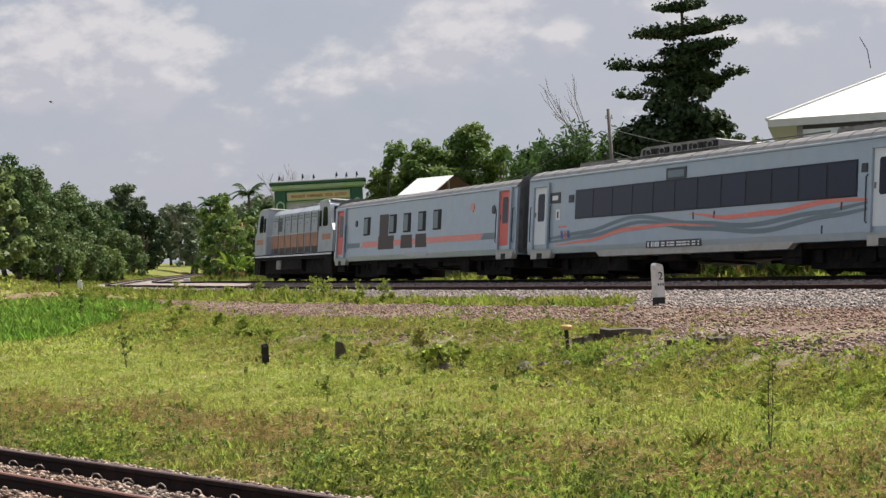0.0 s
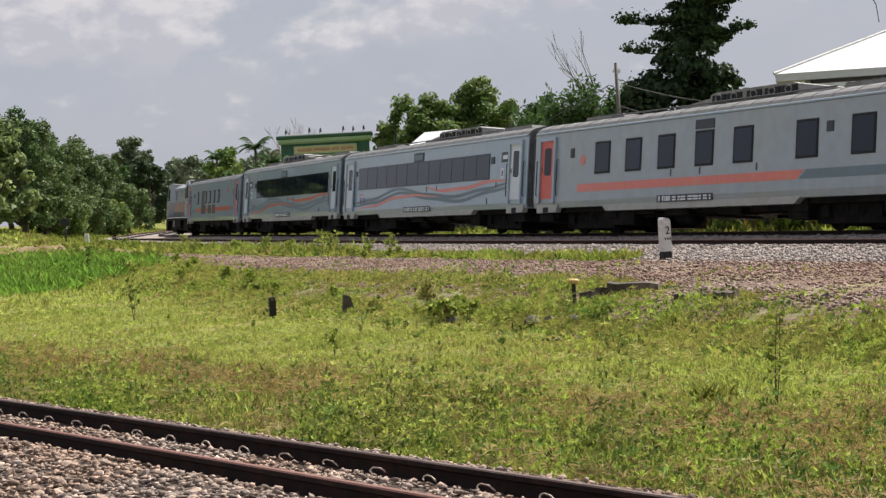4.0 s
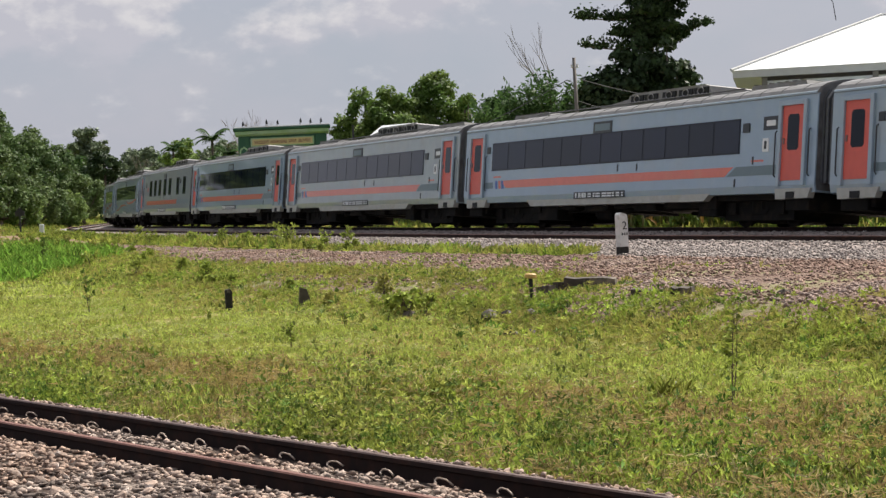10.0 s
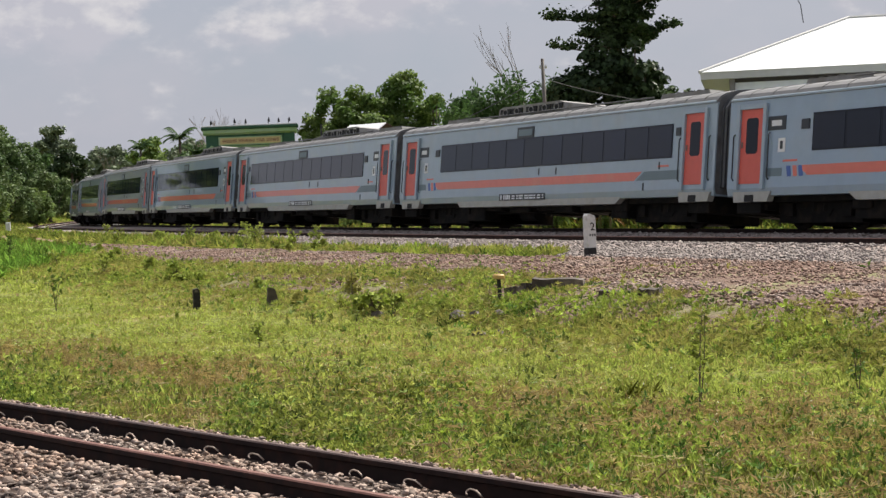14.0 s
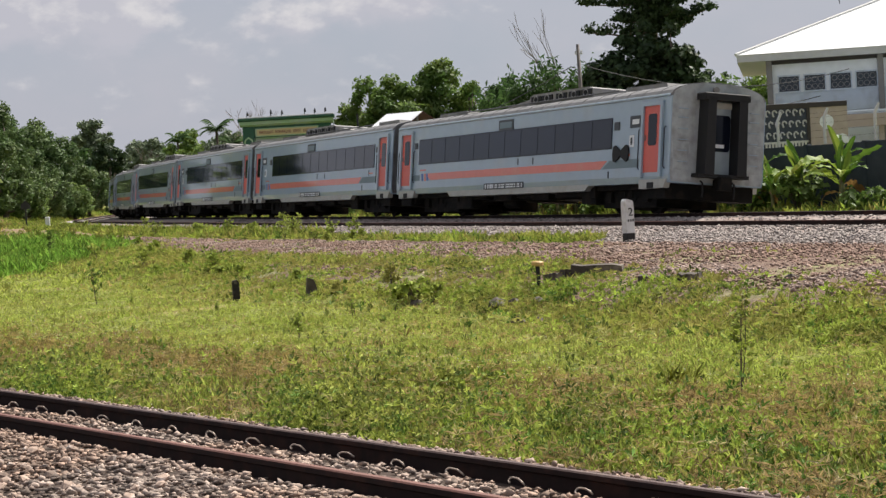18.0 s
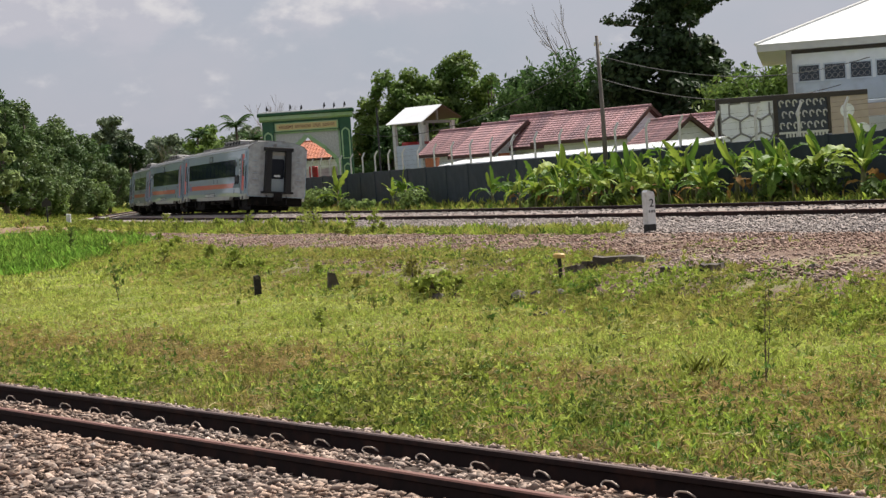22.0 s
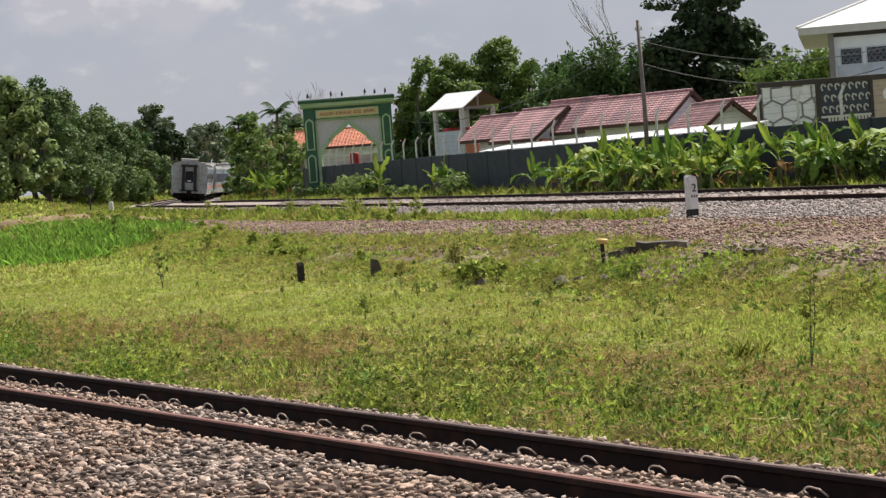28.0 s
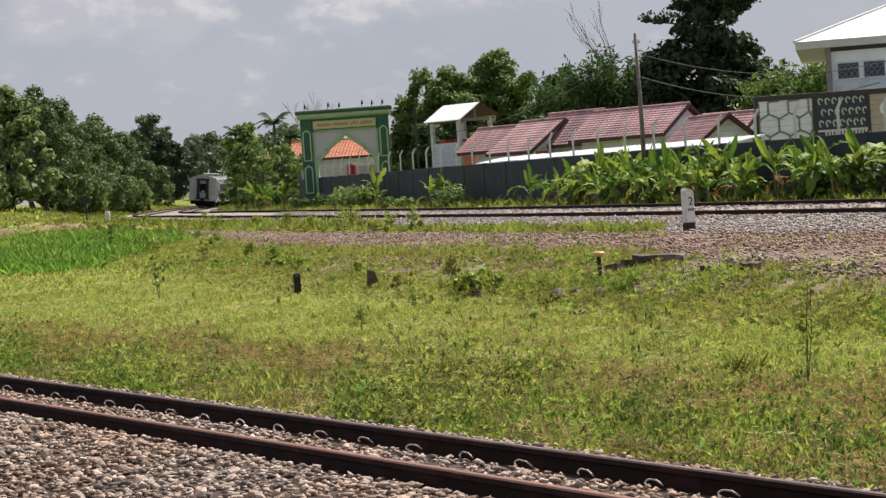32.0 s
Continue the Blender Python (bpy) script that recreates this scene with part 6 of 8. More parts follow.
def trackside_items():
    x, y = -2.71, 36.16
    z = ground_at(x, y)
    s = thing("timber_stump", "short blackish timber post standing in the grass", "post", pose(x, y, z - 0.02, 2, -1.5, 12))
    part("post_body", Mesh().prism([(-0.065, 0), (0.06, 0), (0.065, 0.40), (0.035, 0.445), (-0.06, 0.43)], "y", -0.06, 0.06), M_TIMBER, s)
    part("worn_top", Mesh().box(-0.03, 0.03, -0.062, -0.03, 0.38, 0.425), M_DARKSTONE, s)
    x, y = -1.28, 35.5
    z = ground_at(x, y)
    single("boundary_stone", Mesh().prism([(-0.09, -0.1), (0.14, -0.1), (0.10, 0.10), (0.02, 0.28), (-0.10, 0.30)], "y", -0.07, 0.07), M_DARKSTONE, "small leaning dark boundary stone in the grass", "stone", pose(x, y, z, 0, 6, 10))
    x, y = 2.43, 29.5
    p = thing("capped_stake", "short black stake with a faded yellow cap on the gravel edge", "stake", pose(x, y, 0.30, 0, 4, 0))
    part("stake_body", Mesh().tube([(0.03, 0, 0), (0.0, 0, 0.30)], 0.032, 10), M_KMBLACK, p)
    part("stake_cap", Mesh().tube([(0, 0, 0.30), (0, 0, 0.315), (0, 0, 0.36), (0, 0, 0.38)], [0.06, 0.10, 0.095, 0.07], 12), M_YELLOW, p, "faded yellow cap")
    rng = random.Random(21)
    for (x, y, L, w, h, rz, lean) in ((3.42, 29.9, 0.80, 0.22, 0.11, -16, 3), (3.02, 30.2, 0.26, 0.2, 0.10, 20, -4), (4.02, 27.9, 0.46, 0.2, 0.08, -12, 3), (4.42, 27.1, 0.30, 0.18, 0.10, -24, 5), (2.72, 29.9, 0.24, 0.2, 0.1, 25, -8)):
        top = [(L * (0.5 - k / 5), h * rng.uniform(0.75, 1.1)) for k in range(6)]
        loop = [(-L * 0.5 - 0.02, -0.1), (L * 0.5 + 0.03, -0.1)] + top
        single("concrete_slab", Mesh().prism([(p, q - 0.08 if q < 0 else q) for p, q in loop], "y", -w / 2, w / 2), M_SLAB, "broken old concrete slab under the gravel edge", "slab", pose(x, y, ground_at(x, y) + 0.07, lean, rng.uniform(-3, 3), rz), group="broken slabs on the gravel edge")
    for (x, y, r) in ((1.75, 28.9, 0.16), (2.0, 28.6, 0.12), (1.95, 27.0, 0.13), (2.35, 28.3, 0.1), (2.2, 26.9, 0.09), (5.6, 25.9, 0.1), (0.6, 31.0, 0.12)):
        v, f = rock(rng, r)
        single("rubble_stone", Mesh().add(v, f), M_DARKSTONE, "dark rubble stone half sunk in the weedy slope", "stone", pose(x, y, ground_at(x, y) + 0.03), group="rubble on the slope")
    # far left: warning board post, white marker and earth mounds
    x, y = -22.0, 121.0
    z = ground_at(x, y)
    b = thing("track_sign", "small dark sign board on a thin black post", "sign", pose(x, y, z))
    part("post_body", Mesh().tube([(0, 0, 0), (0, 0, 1.3)], 0.05, 8), M_BLACKPOLE, b)
    part("board", Mesh().prism([(-0.3, 1.2), (0.3, 1.2), (0.3, 1.5), (0, 1.75), (-0.3, 1.5)], "y", -0.03, 0.0), M_KMBLACK, b, "dark board")
    x, y = -21.2, 124.0
    single("white_marker", Mesh().box(-0.14, 0.14, -0.12, 0.12, 0, 0.85, 0.03), M_KMWHITE, "small white concrete marker in the grass", "marker", pose(x, y, ground_at(x, y)))
    for (x, y, L, w, h, rz) in ((-18.2, 98.0, 4.2, 1.3, 0.34, 8), (-22.6, 101.5, 3.4, 1.2, 0.42, -12), (-14.2, 88.5, 2.6, 1.0, 0.28, 4), (-20.2, 105.0, 3.6, 1.3, 0.36, 15)):
        v = []
        for i in range(9):
            for k in range(17):
                u, q = -1 + i / 4, -1 + k / 8
                e = max(0.0, 1 - u * u) * max(0.0, 1 - q * q)
                v.append((q * L / 2 + 0.1 * rng.uniform(-1, 1) * e, u * w / 2, h * e ** 0.7 * (1 + 0.3 * rng.uniform(-1, 1)) - 0.05))
        f = [(i * 17 + k, i * 17 + k + 1, i * 17 + k + 18, i * 17 + k + 17) for i in range(8) for k in range(16)]
        single("earth_mound", Mesh().add(v, f), M_EARTH, "low mound of bare brown earth beside the paddy", "earth mound", pose(x, y, ground_at(x, y), 0, 0, rz), group="bare earth mounds", smooth=True)
    m = track_at(118, -2.6)
    single("white_marker", Mesh().box(-0.3, 0.3, -0.15, 0.15, 0, 0.35, 0.05), M_KMWHITE, "small white block beside the track", "marker", pose(m[0], m[1], rail_z(118) - 0.25))


def rock(rng, r, squash=0.75):
    """An angular stone: a roughened icosahedron."""
    g = (1 + 5 ** 0.5) / 2
    base = [(-1, g, 0), (1, g, 0), (-1, -g, 0), (1, -g, 0), (0, -1, g), (0, 1, g), (0, -1, -g), (0, 1, -g), (g, 0, -1), (g, 0, 1), (-g, 0, -1), (-g, 0, 1)]
    f = [(0, 11, 5), (0, 5, 1), (0, 1, 7), (0, 7, 10), (0, 10, 11), (1, 5, 9), (5, 11, 4), (11, 10, 2), (10, 7, 6), (7, 1, 8), (3, 9, 4), (3, 4, 2), (3, 2, 6), (3, 6, 8), (3, 8, 9), (4, 9, 5), (2, 4, 11), (6, 2, 10), (8, 6, 7), (9, 8, 1)]
    k = r / 1.9
    return [(x * k * rng.uniform(0.7, 1.3), y * k * rng.uniform(0.7, 1.3), z * k * squash * rng.uniform(0.7, 1.3)) for x, y, z in base], f


trackside_items()


# ---- plants ----
def leaf_mat(name, base, second, vary=0.25, island=0.35, trans=0.35, rough=0.55, sscale=0.35, spec=0.16):
    return material(name, base, rough, 0, vary, 1.2, second=second, second_scale=sscale, second_at=(0.42, 0.62), translucent=trans, island=island, spec=spec)


M_LEAF_DARK = leaf_mat("dark_tree_leaves", (0.028, 0.050, 0.020), (0.046, 0.074, 0.026), trans=0.18)
M_LEAF_MID = leaf_mat("mango_leaves", (0.10, 0.17, 0.038), (0.165, 0.225, 0.05), trans=0.42, island=0.35)
M_LEAF_LIGHT = leaf_mat("light_tree_leaves", (0.19, 0.26, 0.075), (0.125, 0.19, 0.055), trans=0.45, island=0.35)
M_LEAF_BROAD = leaf_mat("broad_grey_green_leaves", (0.25, 0.31, 0.12), (0.15, 0.205, 0.07), trans=0.40, island=0.35)
M_LEAF_DEEP = leaf_mat("deep_green_leaves", (0.055, 0.105, 0.032), (0.075, 0.135, 0.038), trans=0.38)
M_LEAF_WOOD = leaf_mat("woodland_leaves", (0.072, 0.122, 0.040), (0.130, 0.178, 0.058), trans=0.30, island=0.4, sscale=0.22)
M_LEAF_CLUSTER = leaf_mat("grey_green_cluster_leaves", (0.060, 0.100, 0.045), (0.10, 0.15, 0.06), trans=0.25)
# leaf green paled and greyed: the haze of distance is in the colour
M_LEAF_HAZED = leaf_mat("far_tree_leaves", (0.13, 0.17, 0.095), (0.145, 0.18, 0.105), trans=0.2)
M_BARK = material("grey_brown_bark", (0.11, 0.085, 0.065), 0.9, 0, 0.3, 12, 0.01, 30)
M_BANANA = leaf_mat("banana_leaf", (0.19, 0.29, 0.035), (0.30, 0.36, 0.06), 0.2, 0.0, 0.35, 0.55, 1.2)
M_BANANA2 = leaf_mat("deep_banana_leaf", (0.07, 0.15, 0.02), (0.12, 0.20, 0.03), 0.2, 0.0, 0.3, 0.55, 1.2)
M_BANANA_DRY = leaf_mat("withered_banana_leaf", (0.30, 0.19, 0.06), (0.22, 0.12, 0.04), 0.2, 0.0, 0.3, 0.8, 2)
M_STEM = material("banana_stem", (0.12, 0.13, 0.045), 0.7, 0, 0.25, 6, second=(0.10, 0.06, 0.03), second_scale=3)
M_GRASS = leaf_mat("short_field_grass", (0.325, 0.385, 0.078), (0.375, 0.41, 0.10), 0.15, 0.36, 0.45, 0.6, 0.5, 0.25)
M_GRASS_DRY = leaf_mat("dry_grass", (0.42, 0.31, 0.15), (0.35, 0.28, 0.10), 0.2, 0.5, 0.3, 0.8, 0.7, 0.2)
M_GRASS_OLIVE = leaf_mat("olive_field_grass", (0.34, 0.325, 0.09), (0.39, 0.36, 0.11), 0.2, 0.3, 0.3, 0.7, 0.6, 0.2)
M_WEED = leaf_mat("lush_weeds", (0.285, 0.365, 0.062), (0.345, 0.36, 0.085), 0.3, 0.45, 0.30, 0.75, 0.8)
M_WEED_DARK = leaf_mat("dark_weeds", (0.110, 0.195, 0.036), (0.18, 0.21, 0.05), 0.3, 0.5, 0.25, 0.75, 0.8)
M_PADDY = leaf_mat("bright_paddy_grass", (0.19, 0.345, 0.055), (0.25, 0.39, 0.07), 0.2, 0.5, 0.35, 0.5, 0.5)
M_BLOSSOM = material("pale_seed_heads", (0.62, 0.60, 0.45), 0.8, 0, 0.1, 5)
RNG = np.random.default_rng(7)


def leaves_np(pos, size, outward=None, stretch=1.6, upright=0.6):
    """One folded quad a leaf, at the given places."""
    n = len(pos)
    nrm = RNG.normal(size=(n, 3))
    if outward is not None:
        nrm = nrm * 0.75 + outward
    nrm[:, 2] += upright
    nrm /= np.linalg.norm(nrm, axis=1)[:, None] + 1e-9
    a = np.cross(nrm, RNG.normal(size=(n, 3)))
    a /= np.linalg.norm(a, axis=1)[:, None] + 1e-9
    b = np.cross(nrm, a)
    s = (size * RNG.uniform(0.65, 1.35, n))[:, None]
    v = np.stack([pos - a * s * stretch / 2, pos + b * s / 2 + nrm * s * 0.12, pos + a * s * stretch / 2, pos - b * s / 2 + nrm * s * 0.12], 1).reshape(-1, 3)
    i = np.arange(n)[:, None] * 4
    return v, np.concatenate([i + [0, 1, 2], i + [0, 2, 3]], 0)


def clump_points(clumps, per):
    """Places through and over blobs (x, y, z, r), more on their shells."""
    P, O = [], []
    for cx, cy, cz, r in clumps:
        n = max(12, int(per * r * r))
        d = RNG.normal(size=(n, 3))
        d /= np.linalg.norm(d, axis=1)[:, None]
        rad = r * RNG.uniform(0.15, 1.08, n) ** 0.55
        P.append(np.array([cx, cy, cz]) + d * rad[:, None] * np.array([1, 1, 0.82]))
        O.append(d)
    return np.concatenate(P), np.concatenate(O)


def crown_clumps(w, h, z0, n, rng, low=0.3):
    """Blobs over an uneven dome of half width w and height h above z0."""
    out = []
    for k in range(int(n * 1.7)):
        a = rng.uniform(0, 2 * math.pi)
        f = math.sqrt(rng.uniform(0, 1))
        t = rng.uniform(low, 1.0)
        rr = w * f * math.sqrt(max(0.05, 1 - (t - 0.25) ** 2 * 1.5))
        out.append((rr * math.cos(a), rr * math.sin(a), z0 + h * t * (1 - 0.25 * f), w * rng.uniform(0.14, 0.30)))
    return out


def tree(name, label, x, y, height, w, mat, leaf=0.3, clumps=22, per=130, seed=1, trunk=0.35, fork=0.35, low=0.3, base=None, upright=0.75):
    z = ground_at(x, y) if base is None else base
    rng = random.Random(seed)
    t = thing(name, label, "tree", pose(x, y, z - 0.1))
    z0 = height * fork
    blobs = crown_clumps(w, height - z0 - w * 0.15, z0, clumps, rng, low)
    wood = Mesh()
    lean = rng.uniform(-0.3, 0.3)
    wood.tube([(0, 0, 0), (lean * 0.3, 0, z0 * 0.5), (lean, 0.1, z0), (lean * 1.3, 0, height * 0.75)], [trunk, trunk * 0.8, trunk * 0.65, trunk * 0.2], 8)
    for bx, by, bz, r in blobs[:10]:
        wood.tube([(lean, 0.1, z0 * rng.uniform(0.75, 1.1)), (bx * 0.45 + lean * 0.5, by * 0.45, z0 + (bz - z0) * 0.45), (bx, by, bz)], [trunk * 0.42, trunk * 0.25, trunk * 0.08], 6)
    part("trunk", wood, M_BARK, t, smooth=True)
    P, O = clump_points(blobs, per)
    P[:, 2] = np.maximum(P[:, 2], 0.25)
    v, f = leaves_np(P, leaf, O, upright=upright)
    part("crown", mesh_np("crown", v, f, mat), mat, t)
    return t


def sprays(tip, root, rng, wood, P, thick, spread, every=0.34, leafless=0.16):
    """One limb from root to tip, carrying flat lumpy sprays of foliage on its upper side."""
    root, tip = Vector(root), Vector(tip)
    L = (tip - root).length
    mid = root.lerp(tip, 0.5) + Vector((0, 0, -0.05 * L))
    wood.tube([root, mid, tip], [0.035 + 0.016 * L, 0.03 + 0.006 * L, 0.012], 5)
    side = Vector((-(tip - root).y, (tip - root).x, 0)).normalized()
    u = leafless
    while u < 1.02:
        p = (root.lerp(mid, u * 2) if u < 0.5 else mid.lerp(tip, u * 2 - 1))
        for _ in range(rng.choice((0, 1, 2, 2))):
            o = side * rng.gauss(0, 1) * spread * (1.1 - 0.65 * u)
            r = thick * rng.uniform(0.55, 1.1) * (1.1 - 0.4 * u)
            n = int(26 + 150 * r * r)
            q = RNG.normal(0, 0.45, (n, 3)) * np.array([r, r, r * 1.0])
            q[:, 2] = np.abs(q[:, 2]) - 0.06 + rng.uniform(0, 0.3) * r
            P.append(q + np.array(p + o))
        u += every / L


def tiered_tree(x, y):
    """A tall tree of flat, well separated branch whorls on a straight trunk."""
    z = ground_at(x, y)
    t = thing("tiered_tree", "tall dark tiered tree with flat spreading branch whorls", "tree", pose(x, y, z))
    rng = random.Random(11)
    wood = Mesh().tube([(0, 0, 0), (0.05, 0, 6), (0, 0, 11), (0.15, 0, 16.6)], [0.27, 0.21, 0.14, 0.03], 8)
    P = []
    # height, reach to one side, reach to the other, limbs, thickness of the sprays
    for zc, left, right, n, thick in ((9.35, 3.9, 2.2, 8, 0.80), (9.95, 2.2, 3.4, 7, 0.75), (10.6, 1.5, 1.6, 6, 0.8), (11.15, 4.0, 2.0, 8, 0.72), (11.75, 1.3, 3.1, 7, 0.66),
                                      (12.85, 2.7, 3.2, 9, 0.66), (14.25, 1.5, 1.4, 6, 0.55), (15.3, 1.0, 1.1, 5, 0.36), (16.2, 0.6, 0.6, 4, 0.3)):
        off = rng.uniform(0, 6)
        for k in range(n):
            a = (math.pi, 0.0)[k] + rng.uniform(-0.2, 0.2) if k < 2 else off + 2 * math.pi * k / n + rng.uniform(-0.3, 0.3)
            c = math.cos(a)
            l = (right if c > 0 else left) * (1.0 if k < 2 else rng.uniform(0.55, 0.85) * (0.55 + 0.45 * abs(c)) + 0.12)
            sprays((l * c, l * math.sin(a), zc + (0.45 if c > 0 else -0.12) * l / 3.3 + rng.uniform(-0.12, 0.16)), (0, 0, zc - 0.18), rng, wood, P, thick, 0.32)
    v, f = leaves_np(np.concatenate(P), 0.16, None, 1.4, 0.6)
    part("trunk", wood, M_BARK, t, smooth=True)
    part("crown", mesh_np("crown", v, f, M_LEAF_DARK), M_LEAF_DARK, t)
    return t


def spreading_tree(x, y, height):
    """A flat-topped tree whose layered crown stands over the wood."""
    t = thing("spreading_tree", "flat-topped tree with a wide layered crown, leaves paled as haze", "tree", pose(x, y, ground_at(x, y)))
    rng = random.Random(19)
    wood, P = Mesh().tube([(0, 0, 0), (0.3, 0, height * 0.5), (0.1, 0, height * 0.9)], [0.35, 0.25, 0.1], 8), []
    for k in range(26):
        a, l = rng.uniform(0, 6.28), rng.uniform(1.5, 4.4)
        zc = height * rng.uniform(0.62, 1.0) - 0.09 * l * l
        sprays((l * math.cos(a), l * math.sin(a), zc), (0.2, 0, zc - 1.4), rng, wood, P, 0.8, 0.6, 0.5)
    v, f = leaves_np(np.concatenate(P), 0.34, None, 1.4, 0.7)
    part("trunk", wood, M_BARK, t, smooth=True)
    part("crown", mesh_np("crown", v, f, M_LEAF_HAZED), M_LEAF_HAZED, t)


def drooping_tree(x, y, height, w, mat, seed, label):
    """Arching canes with hanging narrow leaves."""
    z = ground_at(x, y)
    t = thing("bamboo_clump", label, "tree", pose(x, y, z))
    rng = random.Random(seed)
    wood = Mesh()
    P = []
    for k in range(34):
        a, r = rng.uniform(0, 6.28), w * math.sqrt(rng.uniform(0.02, 1))
        h = height * rng.uniform(0.55, 1.0)
        pts = []
        for i in range(7):
            u = i / 6
            b = r * u ** 2.2
            pts.append((0.3 * math.cos(a) * r / w + b * math.cos(a), 0.3 * math.sin(a) + b * math.sin(a), h * (u - 0.18 * u ** 4)))
        wood.tube(pts, [0.05, 0.045, 0.04, 0.03, 0.022, 0.014, 0.006], 5)
        if k % 9 == 0:
            continue
        for i in range(2, 7):
            m = 60
            p = np.array(pts[i]) + RNG.normal(0, (0.34, 0.34, 0.42), (m, 3)) - np.array([0, 0, 0.15])
            P.append(p)
    v, f = leaves_np(np.concatenate(P), 0.13, None, 3.2, 0.1)
    part("cane", wood, M_BARK, t, smooth=True)
    part("foliage", mesh_np("foliage", v, f, mat), mat, t)


def bare_tree(x, y, height, seed, label, spread=0.55):
    z = ground_at(x, y)
    rng = random.Random(seed)
    t = thing("bare_tree", label, "tree", pose(x, y, z))
    wood = Mesh()

    def grow(p, d, l, r, depth):
        q = p + d * l
        mid = p + d * l * 0.5 + Vector((rng.uniform(-1, 1), rng.uniform(-1, 1), 0)) * l * 0.06
        wood.tube([p, mid, q], [r, r * 0.8, r * 0.6], 5, False)
        if depth:
            for _ in range(rng.choice((2, 3, 3))):
                n = (d + Vector((rng.uniform(-1, 1), rng.uniform(-1, 1), rng.uniform(-0.3, 0.7))) * spread).normalized()
                grow(q, n, l * rng.uniform(0.6, 0.85), r * 0.58, depth - 1)
    grow(Vector((0, 0, 0)), Vector((0, 0, 1)), height * 0.34, 0.13, 4)
    part("trunk", wood, material("pale_bare_wood", (0.26, 0.23, 0.21), 0.9, 0, 0.2, 8), t)


def palm(x, y, height, seed):
    z = ground_at(x, y)
    rng = random.Random(seed)
    t = thing("coconut_palm", "slender coconut palm with drooping feathered fronds", "palm", pose(x, y, z))
    part("trunk", Mesh().tube([(0, 0, 0), (0.2, 0, height * 0.5), (0.1, 0, height)], [0.17, 0.13, 0.1], 8), M_BARK, t, smooth=True)
    for k in range(13):
        a = 2 * math.pi * k / 13 + rng.uniform(-0.2, 0.2)
        up = rng.uniform(0.35, 1.6)
        m = Mesh()
        L = rng.uniform(1.5, 2.0)
        prev = None
        for i in range(9):
            u = i / 8
            p = Vector((L * u * math.cos(up * 0.5), 0, up * L * u * 0.8 - 1.25 * u * u))
            if prev is not None:
                d = p - prev
                for s in (-1, 1):
                    for j in (0.1, 0.4, 0.7):
                        o = prev + d * j
                        w = 0.75 * (1 - 0.55 * u)
                        m.add([o, o + Vector((0.11, 0, 0)), o + Vector((0.25, s * w, -0.42 * w))], [(0, 1, 2)])
                m.tube([prev, p], 0.022, 4, False)
            prev = p
        part("frond", m, M_LEAF_DEEP, t, at=pose(0.1, 0, height, 0, 0, math.degrees(a)))


def banana_leaf_mesh(key, L, W, lift, bend, mat, torn=0.0, seed=1):
    """A long blade that rises at lift and bows over by bend radians, folded along its rib, its edges torn into strips."""
    def make():
        rng = random.Random(seed)
        n, v, c = 16, [], Vector((0, 0, 0))
        for i in range(n + 1):
            u = i / n
            a = lift - bend * u ** 1.5
            if i:
                c = c + Vector((math.cos(a), 0, math.sin(a))) * (L / n)
            w = W * (0.10 + 0.90 * min(1.0, max(0.0, u - 0.14) * 5.5)) * math.sqrt(max(0.0, 1 - max(0.0, (u - 0.55) / 0.46) ** 2)) + 0.008
            up = Vector((-math.sin(a), 0, math.cos(a)))
            fold = 0.45 + rng.uniform(-0.35, 0.25) * torn
            wl, wr = (w * (1 - torn * rng.choice((0, 0, 0.15, 0.6))) for _ in (0, 1))
            v += [c + Vector((0, -wl, 0)) + up * fold * wl, c, c + Vector((0, wr, 0)) + up * (fold - 0.5 * torn * rng.random()) * wr]
        f = []
        for i in range(n):
            a = 3 * i
            f += [(a, a + 3, a + 4, a + 1), (a + 1, a + 4, a + 5, a + 2)]
        return Mesh().add(v, f)
    return shared(key, make, mat)


def banana_plant(x, y, z, h, seed, label, group=""):
    rng = random.Random(seed)
    t = thing("banana_plant", label, "banana plant", pose(x, y, z, 0, 0, rng.uniform(0, 360)), group)
    k = h / 2.2
    part("stem", shared("stem", lambda: Mesh().tube([(0, 0, -0.1), (0.02, 0, 0.5), (0, 0.02, 1.25)], [0.12, 0.09, 0.05], 9), M_STEM, True), M_STEM, t, at=Matrix.Scale(k, 4))
    n = rng.choice((8, 9, 10, 11))
    for i in range(n):
        u = i / (n - 1)
        kind = rng.choice((0, 1, 2, 3))
        mat = M_BANANA if rng.random() < 0.6 else M_BANANA2
        if u < 0.3 and rng.random() < 0.35:
            me = banana_leaf_mesh("leaf|dry%d" % kind, 1.2, 0.12, 0.5, 2.0, M_BANANA_DRY, 0.9, 5 + kind)
        elif u > 0.85:
            me = banana_leaf_mesh("leaf|up%s%d" % (mat.name, kind), 1.25 + 0.1 * kind, 0.12, 1.45, 0.25 + 0.15 * kind, mat, 0.15, 11 + kind)
        else:
            me = banana_leaf_mesh("leaf|%s%d" % (mat.name, kind), 1.45 + 0.16 * kind, 0.165 + 0.012 * kind, 1.25 - 0.14 * kind, 0.9 + 0.42 * kind, mat, 0.75, 21 + kind)
        part("leaf", me, mat, t, at=Matrix.Scale(k, 4) @ pose(0, 0, 0.70 + 0.5 * u, rng.uniform(-35, 35), rng.uniform(-12, 18) - 14 * u, 137.5 * i + rng.uniform(-35, 35)) @ Matrix.Scale(rng.uniform(0.65, 1.1), 4))
    return t


